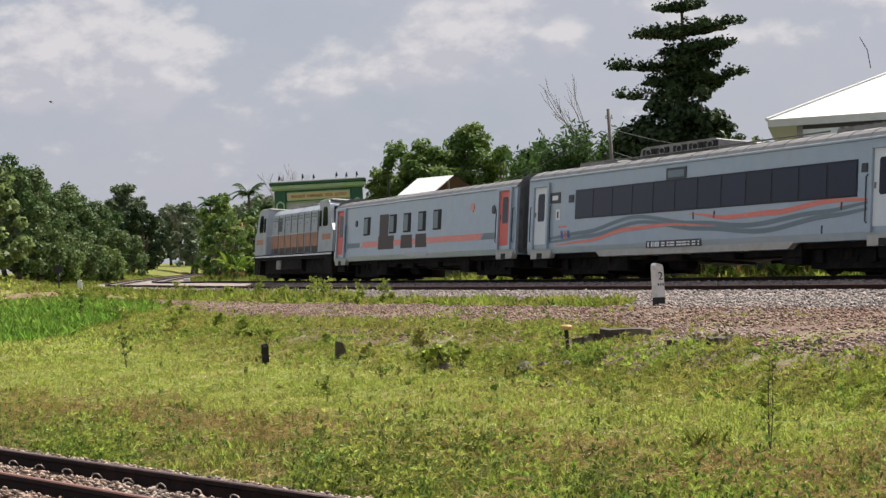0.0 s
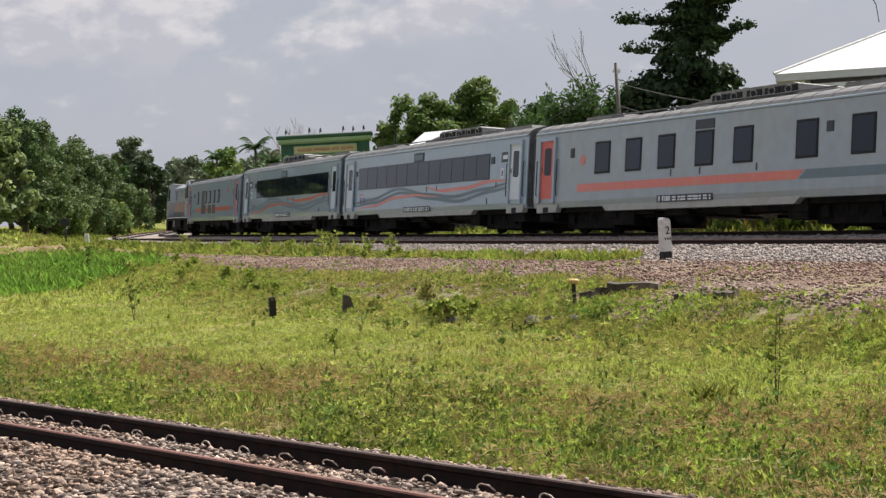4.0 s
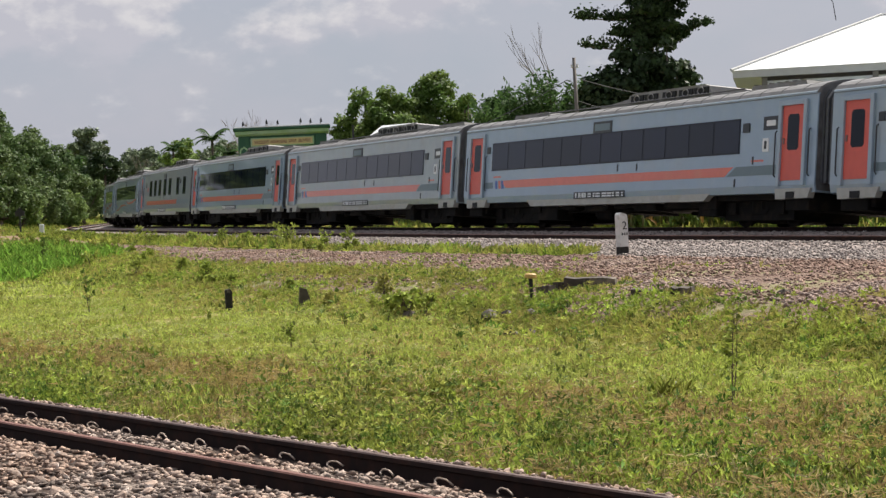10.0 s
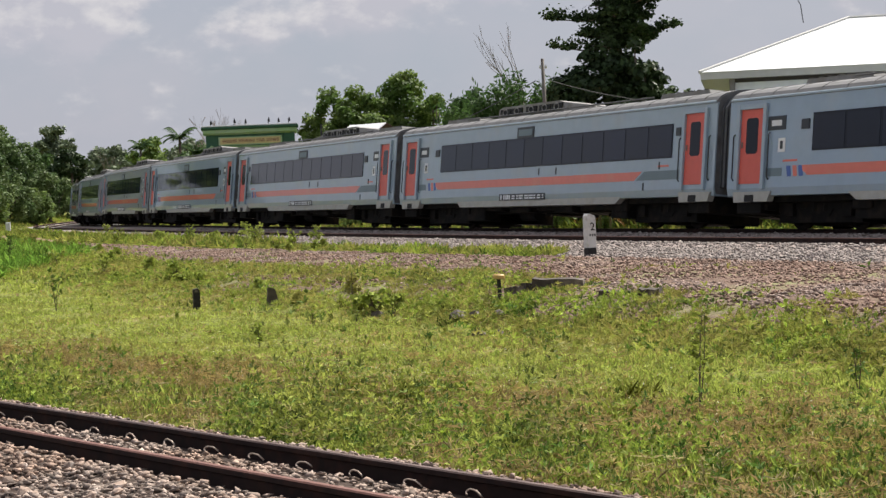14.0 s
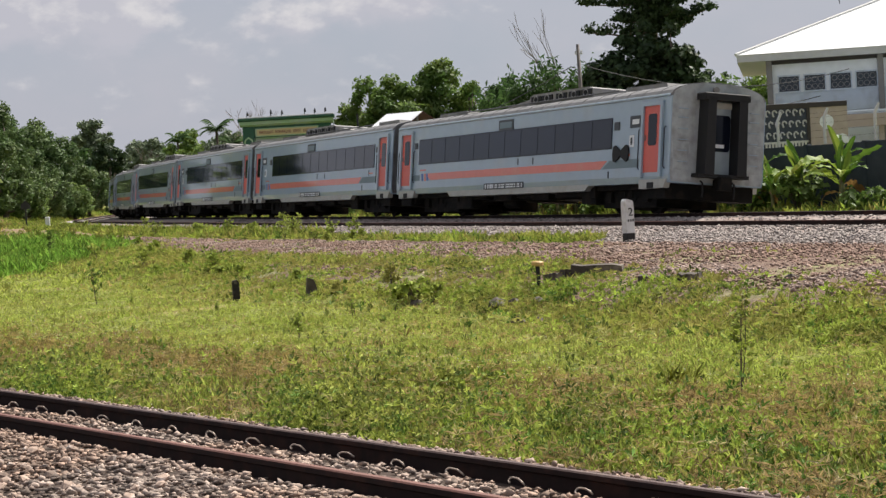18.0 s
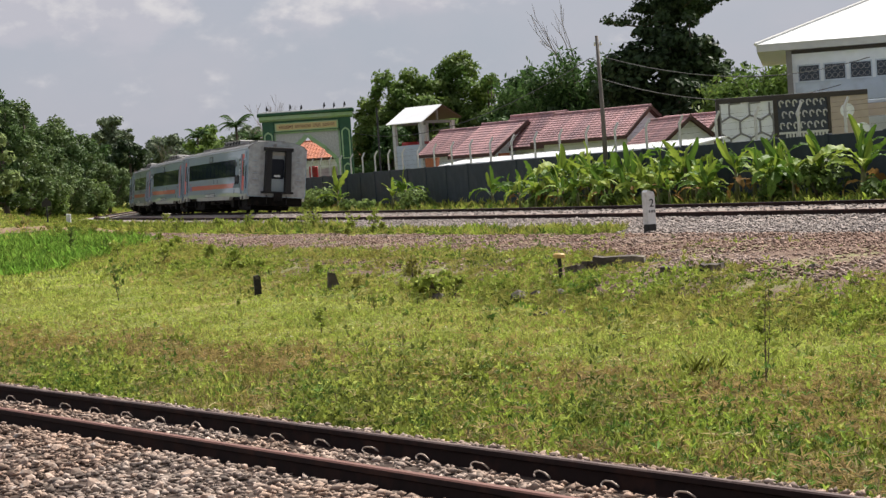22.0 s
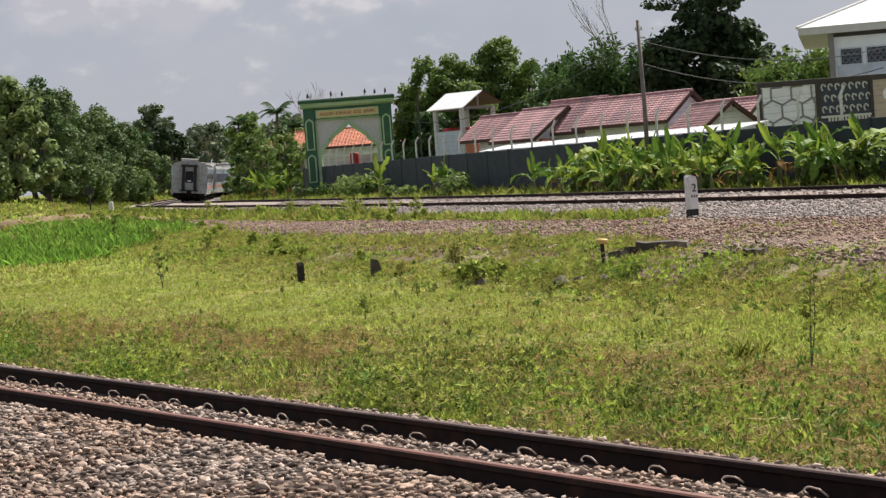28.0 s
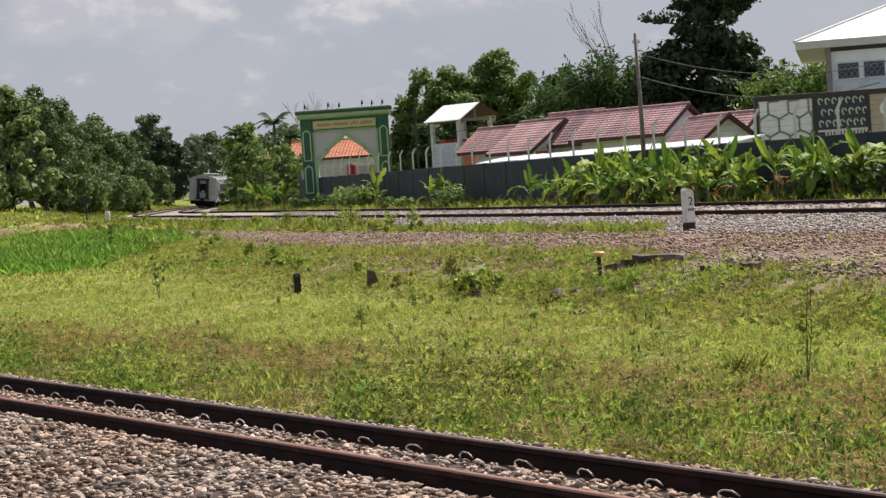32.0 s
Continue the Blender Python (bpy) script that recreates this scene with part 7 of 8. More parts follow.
def make_bananas():
    rng = random.Random(31)
    label = "leafy banana plant with broad bright green leaves beside the wall"
    n = 0
    for s in np.arange(-4.9, 15.2, 0.70):
        for d in (-4.7, -3.55):
            if rng.random() < 0.95:
                ss, dd = float(s) + rng.uniform(-0.5, 0.5), d + rng.uniform(-0.45, 0.45)
                x, y, h = track_at(ss, dd)
                n += 1
                banana_plant(x, y, ground_at(x, y), rng.uniform(1.55, 2.2) * (0.76 if d > -4 else 1.0), 100 + n, label, "banana plants along the wall")
    for s, d, hh in ((17.2, -4.4, 1.3), (18.6, -4.2, 1.5), (31.2, -4.6, 1.8), (32.4, -4.3, 1.5), (44.6, -4.8, 2.1), (43.2, -4.4, 1.2), (-7.8, -4.5, 2.2), (-8.4, -4.1, 1.7), (-17, -4.5, 2.4), (-19, -4, 2.2), (-24, -4.3, 2.3), (-28, -4.2, 2.2)):
        x, y, h = track_at(s, d)
        n += 1
        banana_plant(x, y, ground_at(x, y), hh, 100 + n, label, "banana plants along the wall")
    for x, y, hh in ((-12.2, 141, 2.0), (-11.6, 137, 1.8), (-13.2, 143, 2.2), (-12.3, 138, 1.9), (-10.8, 137.5, 2.0), (-13.6, 147, 2.4), (-33.0, 134, 2.2), (-34.5, 136, 2.4), (-31.8, 137, 1.9), (-36.2, 133, 2.2)):
        n += 1
        banana_plant(x, y, ground_at(x, y), hh, 300 + n, "tall banana plant among shrubs beside the track", "banana plants beyond the curve")


def shrub(x, y, w, h, mat, seed, label, leaf=0.12, per=260, name="shrub", base=None):
    rng = random.Random(seed)
    z = ground_at(x, y) if base is None else base
    t = thing(name, label, "shrub", pose(x, y, z))
    blobs = [(w * rng.uniform(-0.6, 0.6), w * rng.uniform(-0.6, 0.6), h * rng.uniform(0.25, 0.72), w * rng.uniform(0.3, 0.5)) for _ in range(9)]
    wood = Mesh()
    for b in blobs:
        wood.tube([(0, 0, -0.05), (b[0] * 0.5, b[1] * 0.5, b[2] * 0.6), b[:3]], [0.03, 0.02, 0.008], 5)
    part("stem", wood, M_BARK, t)
    P, O = clump_points(blobs, per)
    P[:, 2] = np.maximum(P[:, 2], 0.02)
    v, f = leaves_np(P, leaf, O)
    part("foliage", mesh_np("foliage", v, f, mat), mat, t)


def weed_stalk(x, y, h, seed, label, n=60, leaf=0.05, mat=None, z=None, thin=0.006):
    """An upright weed: a thin stem with side twigs and small leaves."""
    rng = random.Random(seed)
    z = ground_at(x, y) if z is None else z
    t = thing("tall_weed", label, "weed", pose(x, y, z - 0.02))
    wood, P = Mesh(), []
    for k in range(3):
        a, r = rng.uniform(0, 6.28), rng.uniform(0.02, 0.12 if thin < 0.007 else 0.4) * h
        top = Vector((r * math.cos(a), r * math.sin(a), h * rng.uniform(0.75, 1.0)))
        wood.tube([(0, 0, 0), top * 0.5 + Vector((rng.uniform(-0.03, 0.03), 0, 0)), top], [thin, thin * 0.8, thin * 0.3], 5)
        for j in range(9):
            u = rng.uniform(0.3, 0.98)
            b = rng.uniform(0, 6.28)
            e = top * u + Vector((math.cos(b), math.sin(b), 0.5)) * h * (0.13 if thin < 0.007 else 0.32) * (1.15 - 0.6 * u)
            wood.tube([top * u, e], [thin * 0.5, thin * 0.2], 4, False)
            for i in range(n // 22 + 1):
                P.append(top * u + (e - top * u) * rng.uniform(0.3, 1.1))
    part("stem", wood, M_BARK, t)
    P = np.array([tuple(p) for p in P]) + RNG.normal(0, 0.012, (len(P), 3))
    v, f = leaves_np(P, leaf, None, 2.0, 0.4)
    part("foliage", mesh_np("foliage", v, f, mat or M_WEED_DARK), mat or M_WEED_DARK, t)


def make_trees():
    wood_label = "dense leafy tree at the edge of the woodland"
    # woodland beyond the field and the curve
    for i, (x, y, h, w, mat, leaf) in enumerate((
            (-29.9, 136, 8.6, 2.9, M_LEAF_BROAD, 0.40), (-34.0, 139, 9.6, 3.4, M_LEAF_BROAD, 0.40), (-39.0, 141, 10.0, 3.8, M_LEAF_BROAD, 0.40), (-31.4, 133, 5.0, 2.0, M_LEAF_BROAD, 0.34),
            (-32.4, 160, 9.0, 3.0, M_LEAF_WOOD, 0.24), (-35.6, 170, 10.2, 3.6, M_LEAF_WOOD, 0.24), (-34.6, 180, 10.0, 3.4, M_LEAF_WOOD, 0.24), (-36.2, 193, 10.2, 4.2, M_LEAF_WOOD, 0.25),
            (-35.8, 206, 10.2, 3.8, M_LEAF_WOOD, 0.25), (-35.6, 219, 8.8, 3.4, M_LEAF_WOOD, 0.25), (-34.4, 230, 6.4, 3.0, M_LEAF_WOOD, 0.25), (-33.0, 171, 6.2, 2.2, M_LEAF_WOOD, 0.24), (-34.2, 199, 6.4, 2.6, M_LEAF_WOOD, 0.24),
            (-44, 150, 11, 4.4, M_LEAF_WOOD, 0.28), (-41, 178, 11.2, 4.6, M_LEAF_DEEP, 0.28), (-42, 206, 12.0, 4.6, M_LEAF_DEEP, 0.28), (-33.6, 214, 4.4, 2.2, M_LEAF_LIGHT, 0.24), (-33.8, 186, 4.2, 2.0, M_LEAF_LIGHT, 0.24))):
        tree("woodland_tree", wood_label, x, y, h * 1.15, w * 1.05, mat, leaf * 0.86, 40, 200 if leaf < 0.35 else 120, 40 + i, 0.3, 0.12, 0.02)
    tree("round_tree", "rounded deep green tree beside the far curve", -34.9, 252, 10.6, 3.3, M_LEAF_DARK, 0.34, 34, 130, 60, 0.35, 0.12, 0.02)
    tree("round_tree", "rounded deep green tree beside the far curve", -39.5, 258, 10.4, 3.4, M_LEAF_DEEP, 0.36, 28, 110, 61, 0.35, 0.15, 0.02)
    spreading_tree(-41.5, 285, 13.6)
    # trees beyond the curve, most with haze painted into their leaf colour
    for i, (x, y, h, w, mat) in enumerate(((-37, 320, 9.6, 4.5, M_LEAF_HAZED), (-44, 318, 10.4, 4.0, M_LEAF_HAZED), (-39.5, 335, 10.6, 4.4, M_LEAF_HAZED), (-35, 350, 10.8, 4.8, M_LEAF_HAZED), (-30, 322, 10.0, 3.6, M_LEAF_MID), (-33, 300, 7.6, 3.0, M_LEAF_HAZED), (-30, 310, 10.6, 4.2, M_LEAF_MID), (-24, 330, 10.5, 5.0, M_LEAF_HAZED), (-42, 340, 9.5, 5.5, M_LEAF_HAZED), (-27, 345, 11.0, 5.5, M_LEAF_HAZED), (-48, 330, 10, 5, M_LEAF_HAZED), (-31, 275, 7.0, 3.0, M_LEAF_HAZED), (-26, 290, 8.5, 3.4, M_LEAF_MID))):
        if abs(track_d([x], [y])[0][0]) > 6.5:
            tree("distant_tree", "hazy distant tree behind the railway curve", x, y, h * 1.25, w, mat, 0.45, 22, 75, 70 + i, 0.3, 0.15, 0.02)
    # shrubbery between the curve and the gateway
    for i, (x, y, h, w, mat) in enumerate(((-13.6, 150, 5.6, 1.7, M_LEAF_LIGHT), (-14.6, 156, 6.0, 1.8, M_LEAF_DEEP), (-11.6, 148, 5.6, 1.7, M_LEAF_LIGHT), (-9.9, 143, 5.2, 1.5, M_LEAF_MID), (-12.0, 157, 6.6, 2.1, M_LEAF_DEEP), (-9.8, 154, 6.2, 1.9, M_LEAF_DEEP), (-9.2, 138, 4.6, 1.2, M_LEAF_LIGHT), (-12.6, 143, 4.2, 1.2, M_LEAF_MID), (-16.5, 168, 6.4, 2.0, M_LEAF_MID), (-15.0, 176, 7.0, 2.6, M_LEAF_HAZED), (-20.5, 222, 8.0, 2.6, M_LEAF_HAZED), (-19.4, 190, 5.6, 1.7, M_LEAF_MID), (-20.4, 205, 6.2, 1.9, M_LEAF_DEEP), (-18.2, 181, 4.6, 1.6, M_LEAF_LIGHT), (-16, 215, 8.6, 3.0, M_LEAF_MID))):
        tree("small_tree", "small bushy tree beside the track", x, y, h, w, mat, 0.22, 20, 210, 80 + i, 0.14, 0.12, 0.02)
    palm(-21.6, 212, 8.2, 1)
    palm(-13.4, 164, 7.1, 2)
    palm(-12.3, 167, 5.8, 3)
    bare_tree(-11.2, 172, 9.8, 5, "bare leafless tree with pale twigs", 0.6)
    bare_tree(-9.8, 175, 9.0, 15, "bare leafless tree with pale twigs", 0.6)
    bare_tree(-34.0, 285, 8.0, 6, "bare leafless tree with pale twigs", 0.5)
    bare_tree(12.4, 119, 11.0, 9, "thin bare tree rising behind the bamboo", 0.4)
    # trees behind the houses
    for i, (x, y, h, w, mat, leaf) in enumerate(((0.6, 131, 10.3, 3.1, M_LEAF_MID, 0.24), (-0.8, 132, 8.6, 2.4, M_LEAF_MID, 0.24), (2.4, 130, 9.0, 2.2, M_LEAF_MID, 0.24), (-1.6, 133, 7.6, 2.2, M_LEAF_MID, 0.24), (4.7, 132, 10.9, 3.0, M_LEAF_MID, 0.24), (3.3, 131, 9.2, 2.4, M_LEAF_LIGHT, 0.24), (6.6, 130, 9.2, 2.2, M_LEAF_MID, 0.24), (2.4, 128, 7.4, 2.3, M_LEAF_LIGHT, 0.22), (5.9, 129, 7.2, 2.0, M_LEAF_LIGHT, 0.22),
                                                 (8.8, 128, 9.0, 2.6, M_LEAF_DEEP, 0.24), (11.9, 126, 8.6, 3.0, M_LEAF_DARK, 0.26), (-0.2, 126, 5.4, 2.4, M_LEAF_DEEP, 0.24), (6.6, 124, 6.0, 2.4, M_LEAF_DEEP, 0.24))):
        tree("mango_tree", "full-crowned mango tree behind the houses", x, y, h, w, mat, leaf * 0.75, 28, 380, 90 + i, 0.3, 0.15, 0.02)
    for i, (x, y, h, w) in enumerate(((15.6, 108, 11.0, 2.7), (16.7, 107.5, 11.2, 2.2), (14.5, 108, 9.8, 2.6), (17.5, 108, 10.0, 2.2), (13.2, 108, 8.4, 2.6), (15.8, 106, 7.4, 2.8), (18.4, 109, 8.6, 2.2), (10.4, 116, 6.2, 2.6), (13.6, 108, 4.8, 2.2), (18.6, 111, 5.6, 2.0))):
        tree("shade_tree", "dark dense shade tree behind the houses", x, y, h, w, M_LEAF_DARK, 0.24, 34, 230, 110 + i, 0.35, 0.06, 0.0)
    tree("shade_tree", "leafy grey-green tree with loose clusters behind the houses", 18.9, 108.5, 7.9, 1.9, M_LEAF_CLUSTER, 0.22, 16, 190, 130, 0.2, 0.35, 0.25)
    tree("shade_tree", "leafy grey-green tree with loose clusters behind the houses", 20.3, 109, 7.0, 1.3, M_LEAF_CLUSTER, 0.22, 9, 200, 131, 0.15, 0.45, 0.35)
    drooping_tree(9.2, 118, 8.9, 2.5, M_LEAF_DEEP, 3, "arching bamboo clump with thin drooping leaves")
    drooping_tree(11.6, 117, 9.6, 2.2, M_LEAF_DEEP, 4, "arching bamboo clump with thin drooping leaves")
    drooping_tree(19.3, 100, 7.2, 1.5, M_LEAF_MID, 5, "light green bamboo clump beside the hall")
    drooping_tree(17.9, 101, 6.0, 1.0, M_LEAF_MID, 6, "light green bamboo clump beside the hall")
    tiered_tree(16.5, 110)


def shoulder_z(s, d):
    """Height of the ballast shoulder towards the bench."""
    return np.interp(d, (5.9, 6.8, 7.7, 8.2), (0.60, 0.52, 0.43, 0.44)) - 0.005 * np.clip(np.asarray(s) - 55.0, 0, 80)


def make_shrubs():
    # along the wall's foot
    for i, (s, d, w, h, mat) in enumerate(((47, -4.4, 1.3, 1.5, M_LEAF_LIGHT), (49.5, -4.4, 1.4, 1.3, M_LEAF_LIGHT), (29.6, -4.5, 0.9, 1.0, M_LEAF_LIGHT), (59, -4.8, 0.9, 1.0, M_LEAF_MID), (36.5, -4.2, 0.7, 0.8, M_LEAF_LIGHT), (-5.4, -4.6, 1.0, 1.5, M_LEAF_LIGHT), (40, -4.3, 0.8, 0.7, M_LEAF_LIGHT), (-4.2, -3.9, 0.7, 1.0, M_LEAF_MID), (-1.0, -3.6, 0.6, 0.8, M_LEAF_MID), (2.4, -3.5, 0.6, 0.7, M_LEAF_LIGHT), (5.6, -3.5, 0.7, 0.8, M_LEAF_MID), (9.2, -3.5, 0.6, 0.7, M_LEAF_MID), (12.8, -3.6, 0.6, 0.7, M_LEAF_LIGHT), (-9.6, -4.0, 0.8, 0.8, M_LEAF_MID), (63, -4.1, 0.8, 0.9, M_LEAF_LIGHT))):
        x, y, h_ = track_at(s, d)
        shrub(x, y, w, h, mat, 150 + i, "feathery green shrub at the foot of the wall", 0.13, 330)
    # weeds on the ballast shoulder and the slope
    rng = random.Random(77)
    for i in range(34):
        s = rng.uniform(-2, 75) ** 1.0
        d = rng.uniform(6.2, 8.8)
        x, y, h_ = track_at(s, d)
        weed_stalk(x, y, rng.uniform(0.3, 0.7), 200 + i, "leafy green weed on the ballast shoulder", 90, 0.05, rng.choice((M_WEED, M_WEED, M_GRASS)), shoulder_z(s, d), 0.010)
    for i in range(60):
        s = rng.uniform(-28, 62)
        d = float(bench_edge(s)) + rng.uniform(-0.3, 2.3)
        x, y, h_ = track_at(s, d)
        weed_stalk(x, y, rng.uniform(0.2, 0.55), 300 + i, "straggling weed on the weedy slope", 110, 0.05, rng.choice((M_WEED, M_WEED, M_GRASS, M_GRASS_OLIVE)), None, 0.008)
    for i, (x, y, w, h) in enumerate(((0.55, 31.5, 0.34, 0.42), (0.25, 31.9, 0.32, 0.36), (-33.2, 132, 1.4, 1.5), (-35, 129, 1.8, 2.0), (-31.6, 139, 1.2, 1.4), (-36.5, 128, 2.0, 2.2))):
        shrub(x, y, w, h, M_LEAF_MID if y > 100 else M_WEED, 400 + i, "bushy green shrub in the rough grass", 0.08 if y < 100 else 0.25, 420 if y < 100 else 150)
    for i in range(16):
        x, y = rng.uniform(-46, -33), rng.uniform(132, 150)
        shrub(x, y, rng.uniform(1.0, 2.0), rng.uniform(1.0, 2.4), rng.choice((M_LEAF_MID, M_LEAF_LIGHT, M_WEED)), 430 + i, "undergrowth at the edge of the woodland", 0.24, 130)
    # single tall weeds in the field
    weed_stalk(3.13, 16.65, 0.95, 1, "tall slender weed with small dark leaves in the field", 66, 0.036, M_WEED)
    weed_stalk(-5.65, 38.3, 0.95, 2, "spindly weed standing in the grass", 44, 0.045)
    weed_stalk(-10.6, 62.0, 1.1, 3, "spindly weed standing in the grass", 40, 0.07)
    weed_stalk(4.75, 17.4, 0.5, 4, "thin grass stalk in the field", 24, 0.03)
    weed_stalk(-1.15, 26.5, 0.42, 5, "small weed standing in the grass", 44, 0.035, M_WEED)
    for i in range(12):
        x, y = rng.uniform(-8, 7), rng.uniform(19, 40)
        d = float(track_d([x], [y])[0][0])
        if d > 16.5 and near_q(x, y) < -3:
            weed_stalk(x, y, rng.uniform(0.15, 0.32), 20 + i, "small weed standing in the grass", 20, 0.03, M_WEED)


make_trees()
make_bananas()
make_shrubs()


# ---- grass and stones: uncountable ----
def scatter(n, r0, r1, a0, a1):
    """Points over a fan of ground in front of the near track, evenly by area."""
    r = np.sqrt(RNG.uniform(r0 * r0, r1 * r1, n))
    a = np.radians(RNG.uniform(a0, a1, n))
    return r * np.sin(a), r * np.cos(a)


def value_noise(x, y, sc, seed):
    return 0.5 + 0.5 * np.tanh(1.2 * lumps(x, y, sc, seed))


def tufts_np(x, y, z, h, w, k=6, lean=0.7, fold=0.5):
    """Tufts of k flat pointed blades from one root; each tuft is one island."""
    n = len(x)
    a = RNG.uniform(0, 2 * np.pi, (n, 1)) + np.arange(k)[None] * 2 * np.pi / k + RNG.normal(0, 0.5, (n, k))
    L = h[:, None] * RNG.uniform(0.55, 1.15, (n, k))
    out = RNG.uniform(0.15, lean * 1.7, (n, k))
    c, s = np.cos(a), np.sin(a)
    up = np.sqrt(np.maximum(0.06, 1 - np.minimum(out, 0.95) ** 2))
    tip = np.stack([c * L * out, s * L * out, L * up], -1)
    mid = np.stack([c * L * out * 0.42, s * L * out * 0.42, L * up * 0.62 + 0.04 * L], -1)
    t = RNG.normal(0, 0.6, (n, k))
    side = np.stack([-s * np.cos(t), c * np.cos(t), np.sin(t)], -1) * (w[:, None, None] if np.ndim(w) else w) * 0.5
    root = np.stack([x, y, z - 0.01], 1)
    v = np.concatenate([root[:, None], (root[:, None, None] + np.stack([mid - side, tip, mid + side], 2)).reshape(n, 3 * k, 3)], 1)
    j = 1 + 3 * np.arange(k)[:, None]
    f = np.concatenate([np.concatenate([0 * j, j, j + 1], 1), np.concatenate([0 * j, j + 1, j + 2], 1)], 0)
    return v.reshape(-1, 3), (np.arange(n)[:, None, None] * (1 + 3 * k) + f[None]).reshape(-1, 3)


def joined(name, lots, mat, label, category):
    off, V, Fc = 0, [], []
    for v, f in lots:
        V.append(v)
        Fc.append(f + off)
        off += len(v)
    return single(name, mesh_np(name, np.concatenate(V), np.concatenate(Fc), mat), mat, label, category, kind="stuff")


M_STRAW = leaf_mat("pale_straw", (0.44, 0.38, 0.20), (0.36, 0.31, 0.13), 0.25, 0.5, 0.25, 0.8, 0.8, 0.2)


def make_grass():
    rings = ((11.5, 20, 36000, 0.064, 0.014, 5), (20, 30, 54000, 0.052, 0.015, 5), (30, 45, 48000, 0.065, 0.019, 4), (45, 80, 26000, 0.13, 0.04, 5), (80, 170, 34000, 0.28, 0.13, 4))
    lots = {"green": [], "olive": [], "dry": []}
    for r0, r1, n, h, w, k in rings:
        x, y = scatter(n, r0, r1, -15.5, 18.5)
        d, s = track_d(x, y)
        q = near_q(x, y)
        ok = (q < -0.5) & (d > bench_edge(s) + 0.9) & ((s < 40) | (s > 84) | (d > 16) | (RNG.uniform(size=len(s)) < 0.30))
        x, y, d, q, s = x[ok], y[ok], d[ok], q[ok], s[ok]
        z = ground_z(x, y)
        # brown belts follow the near track; the rest is patchy
        belt = np.exp(-((q + 4.3 + 0.6 * lumps(x, y, 0.45, 2.0)) / 1.1) ** 2)
        u = RNG.uniform(size=len(x))
        pd = np.clip(0.95 * belt * value_noise(x, y, 1.3, 4.0) + 0.16 * value_noise(x, y, 0.5, 5.0) ** 2 + 0.42 * np.exp(-((d - bench_edge(s) - 1.1) / 1.1) ** 2), 0.02, 0.75)
        po = np.clip(0.08 + 0.5 * belt + 0.35 * value_noise(x, y, 0.28, 8.0) * value_noise(x, y, 1.1, 2.0), 0.04, 0.8)
        hh = h * RNG.uniform(0.55, 1.5, len(x)) * (1 + 0.7 * np.exp(-((q + 2.2) / 1.6) ** 2)) * (0.65 + 0.8 * value_noise(x, y, 1.7, 3.0))
        pick = np.where(u < pd, 2, np.where(u < pd + po * (1 - pd), 1, 0))
        for i, key in enumerate(lots):
            m = pick == i
            lots[key].append(tufts_np(x[m], y[m], z[m], hh[m], w, k, 0.75))
    joined("field_grass", lots["green"], M_GRASS, "short bright green field grass", "grass")
    joined("olive_field_grass", lots["olive"], M_GRASS_OLIVE, "yellowed olive field grass in patches", "grass")
    joined("dry_field_grass", lots["dry"], M_GRASS_DRY, "dry brownish grass in patches", "grass")


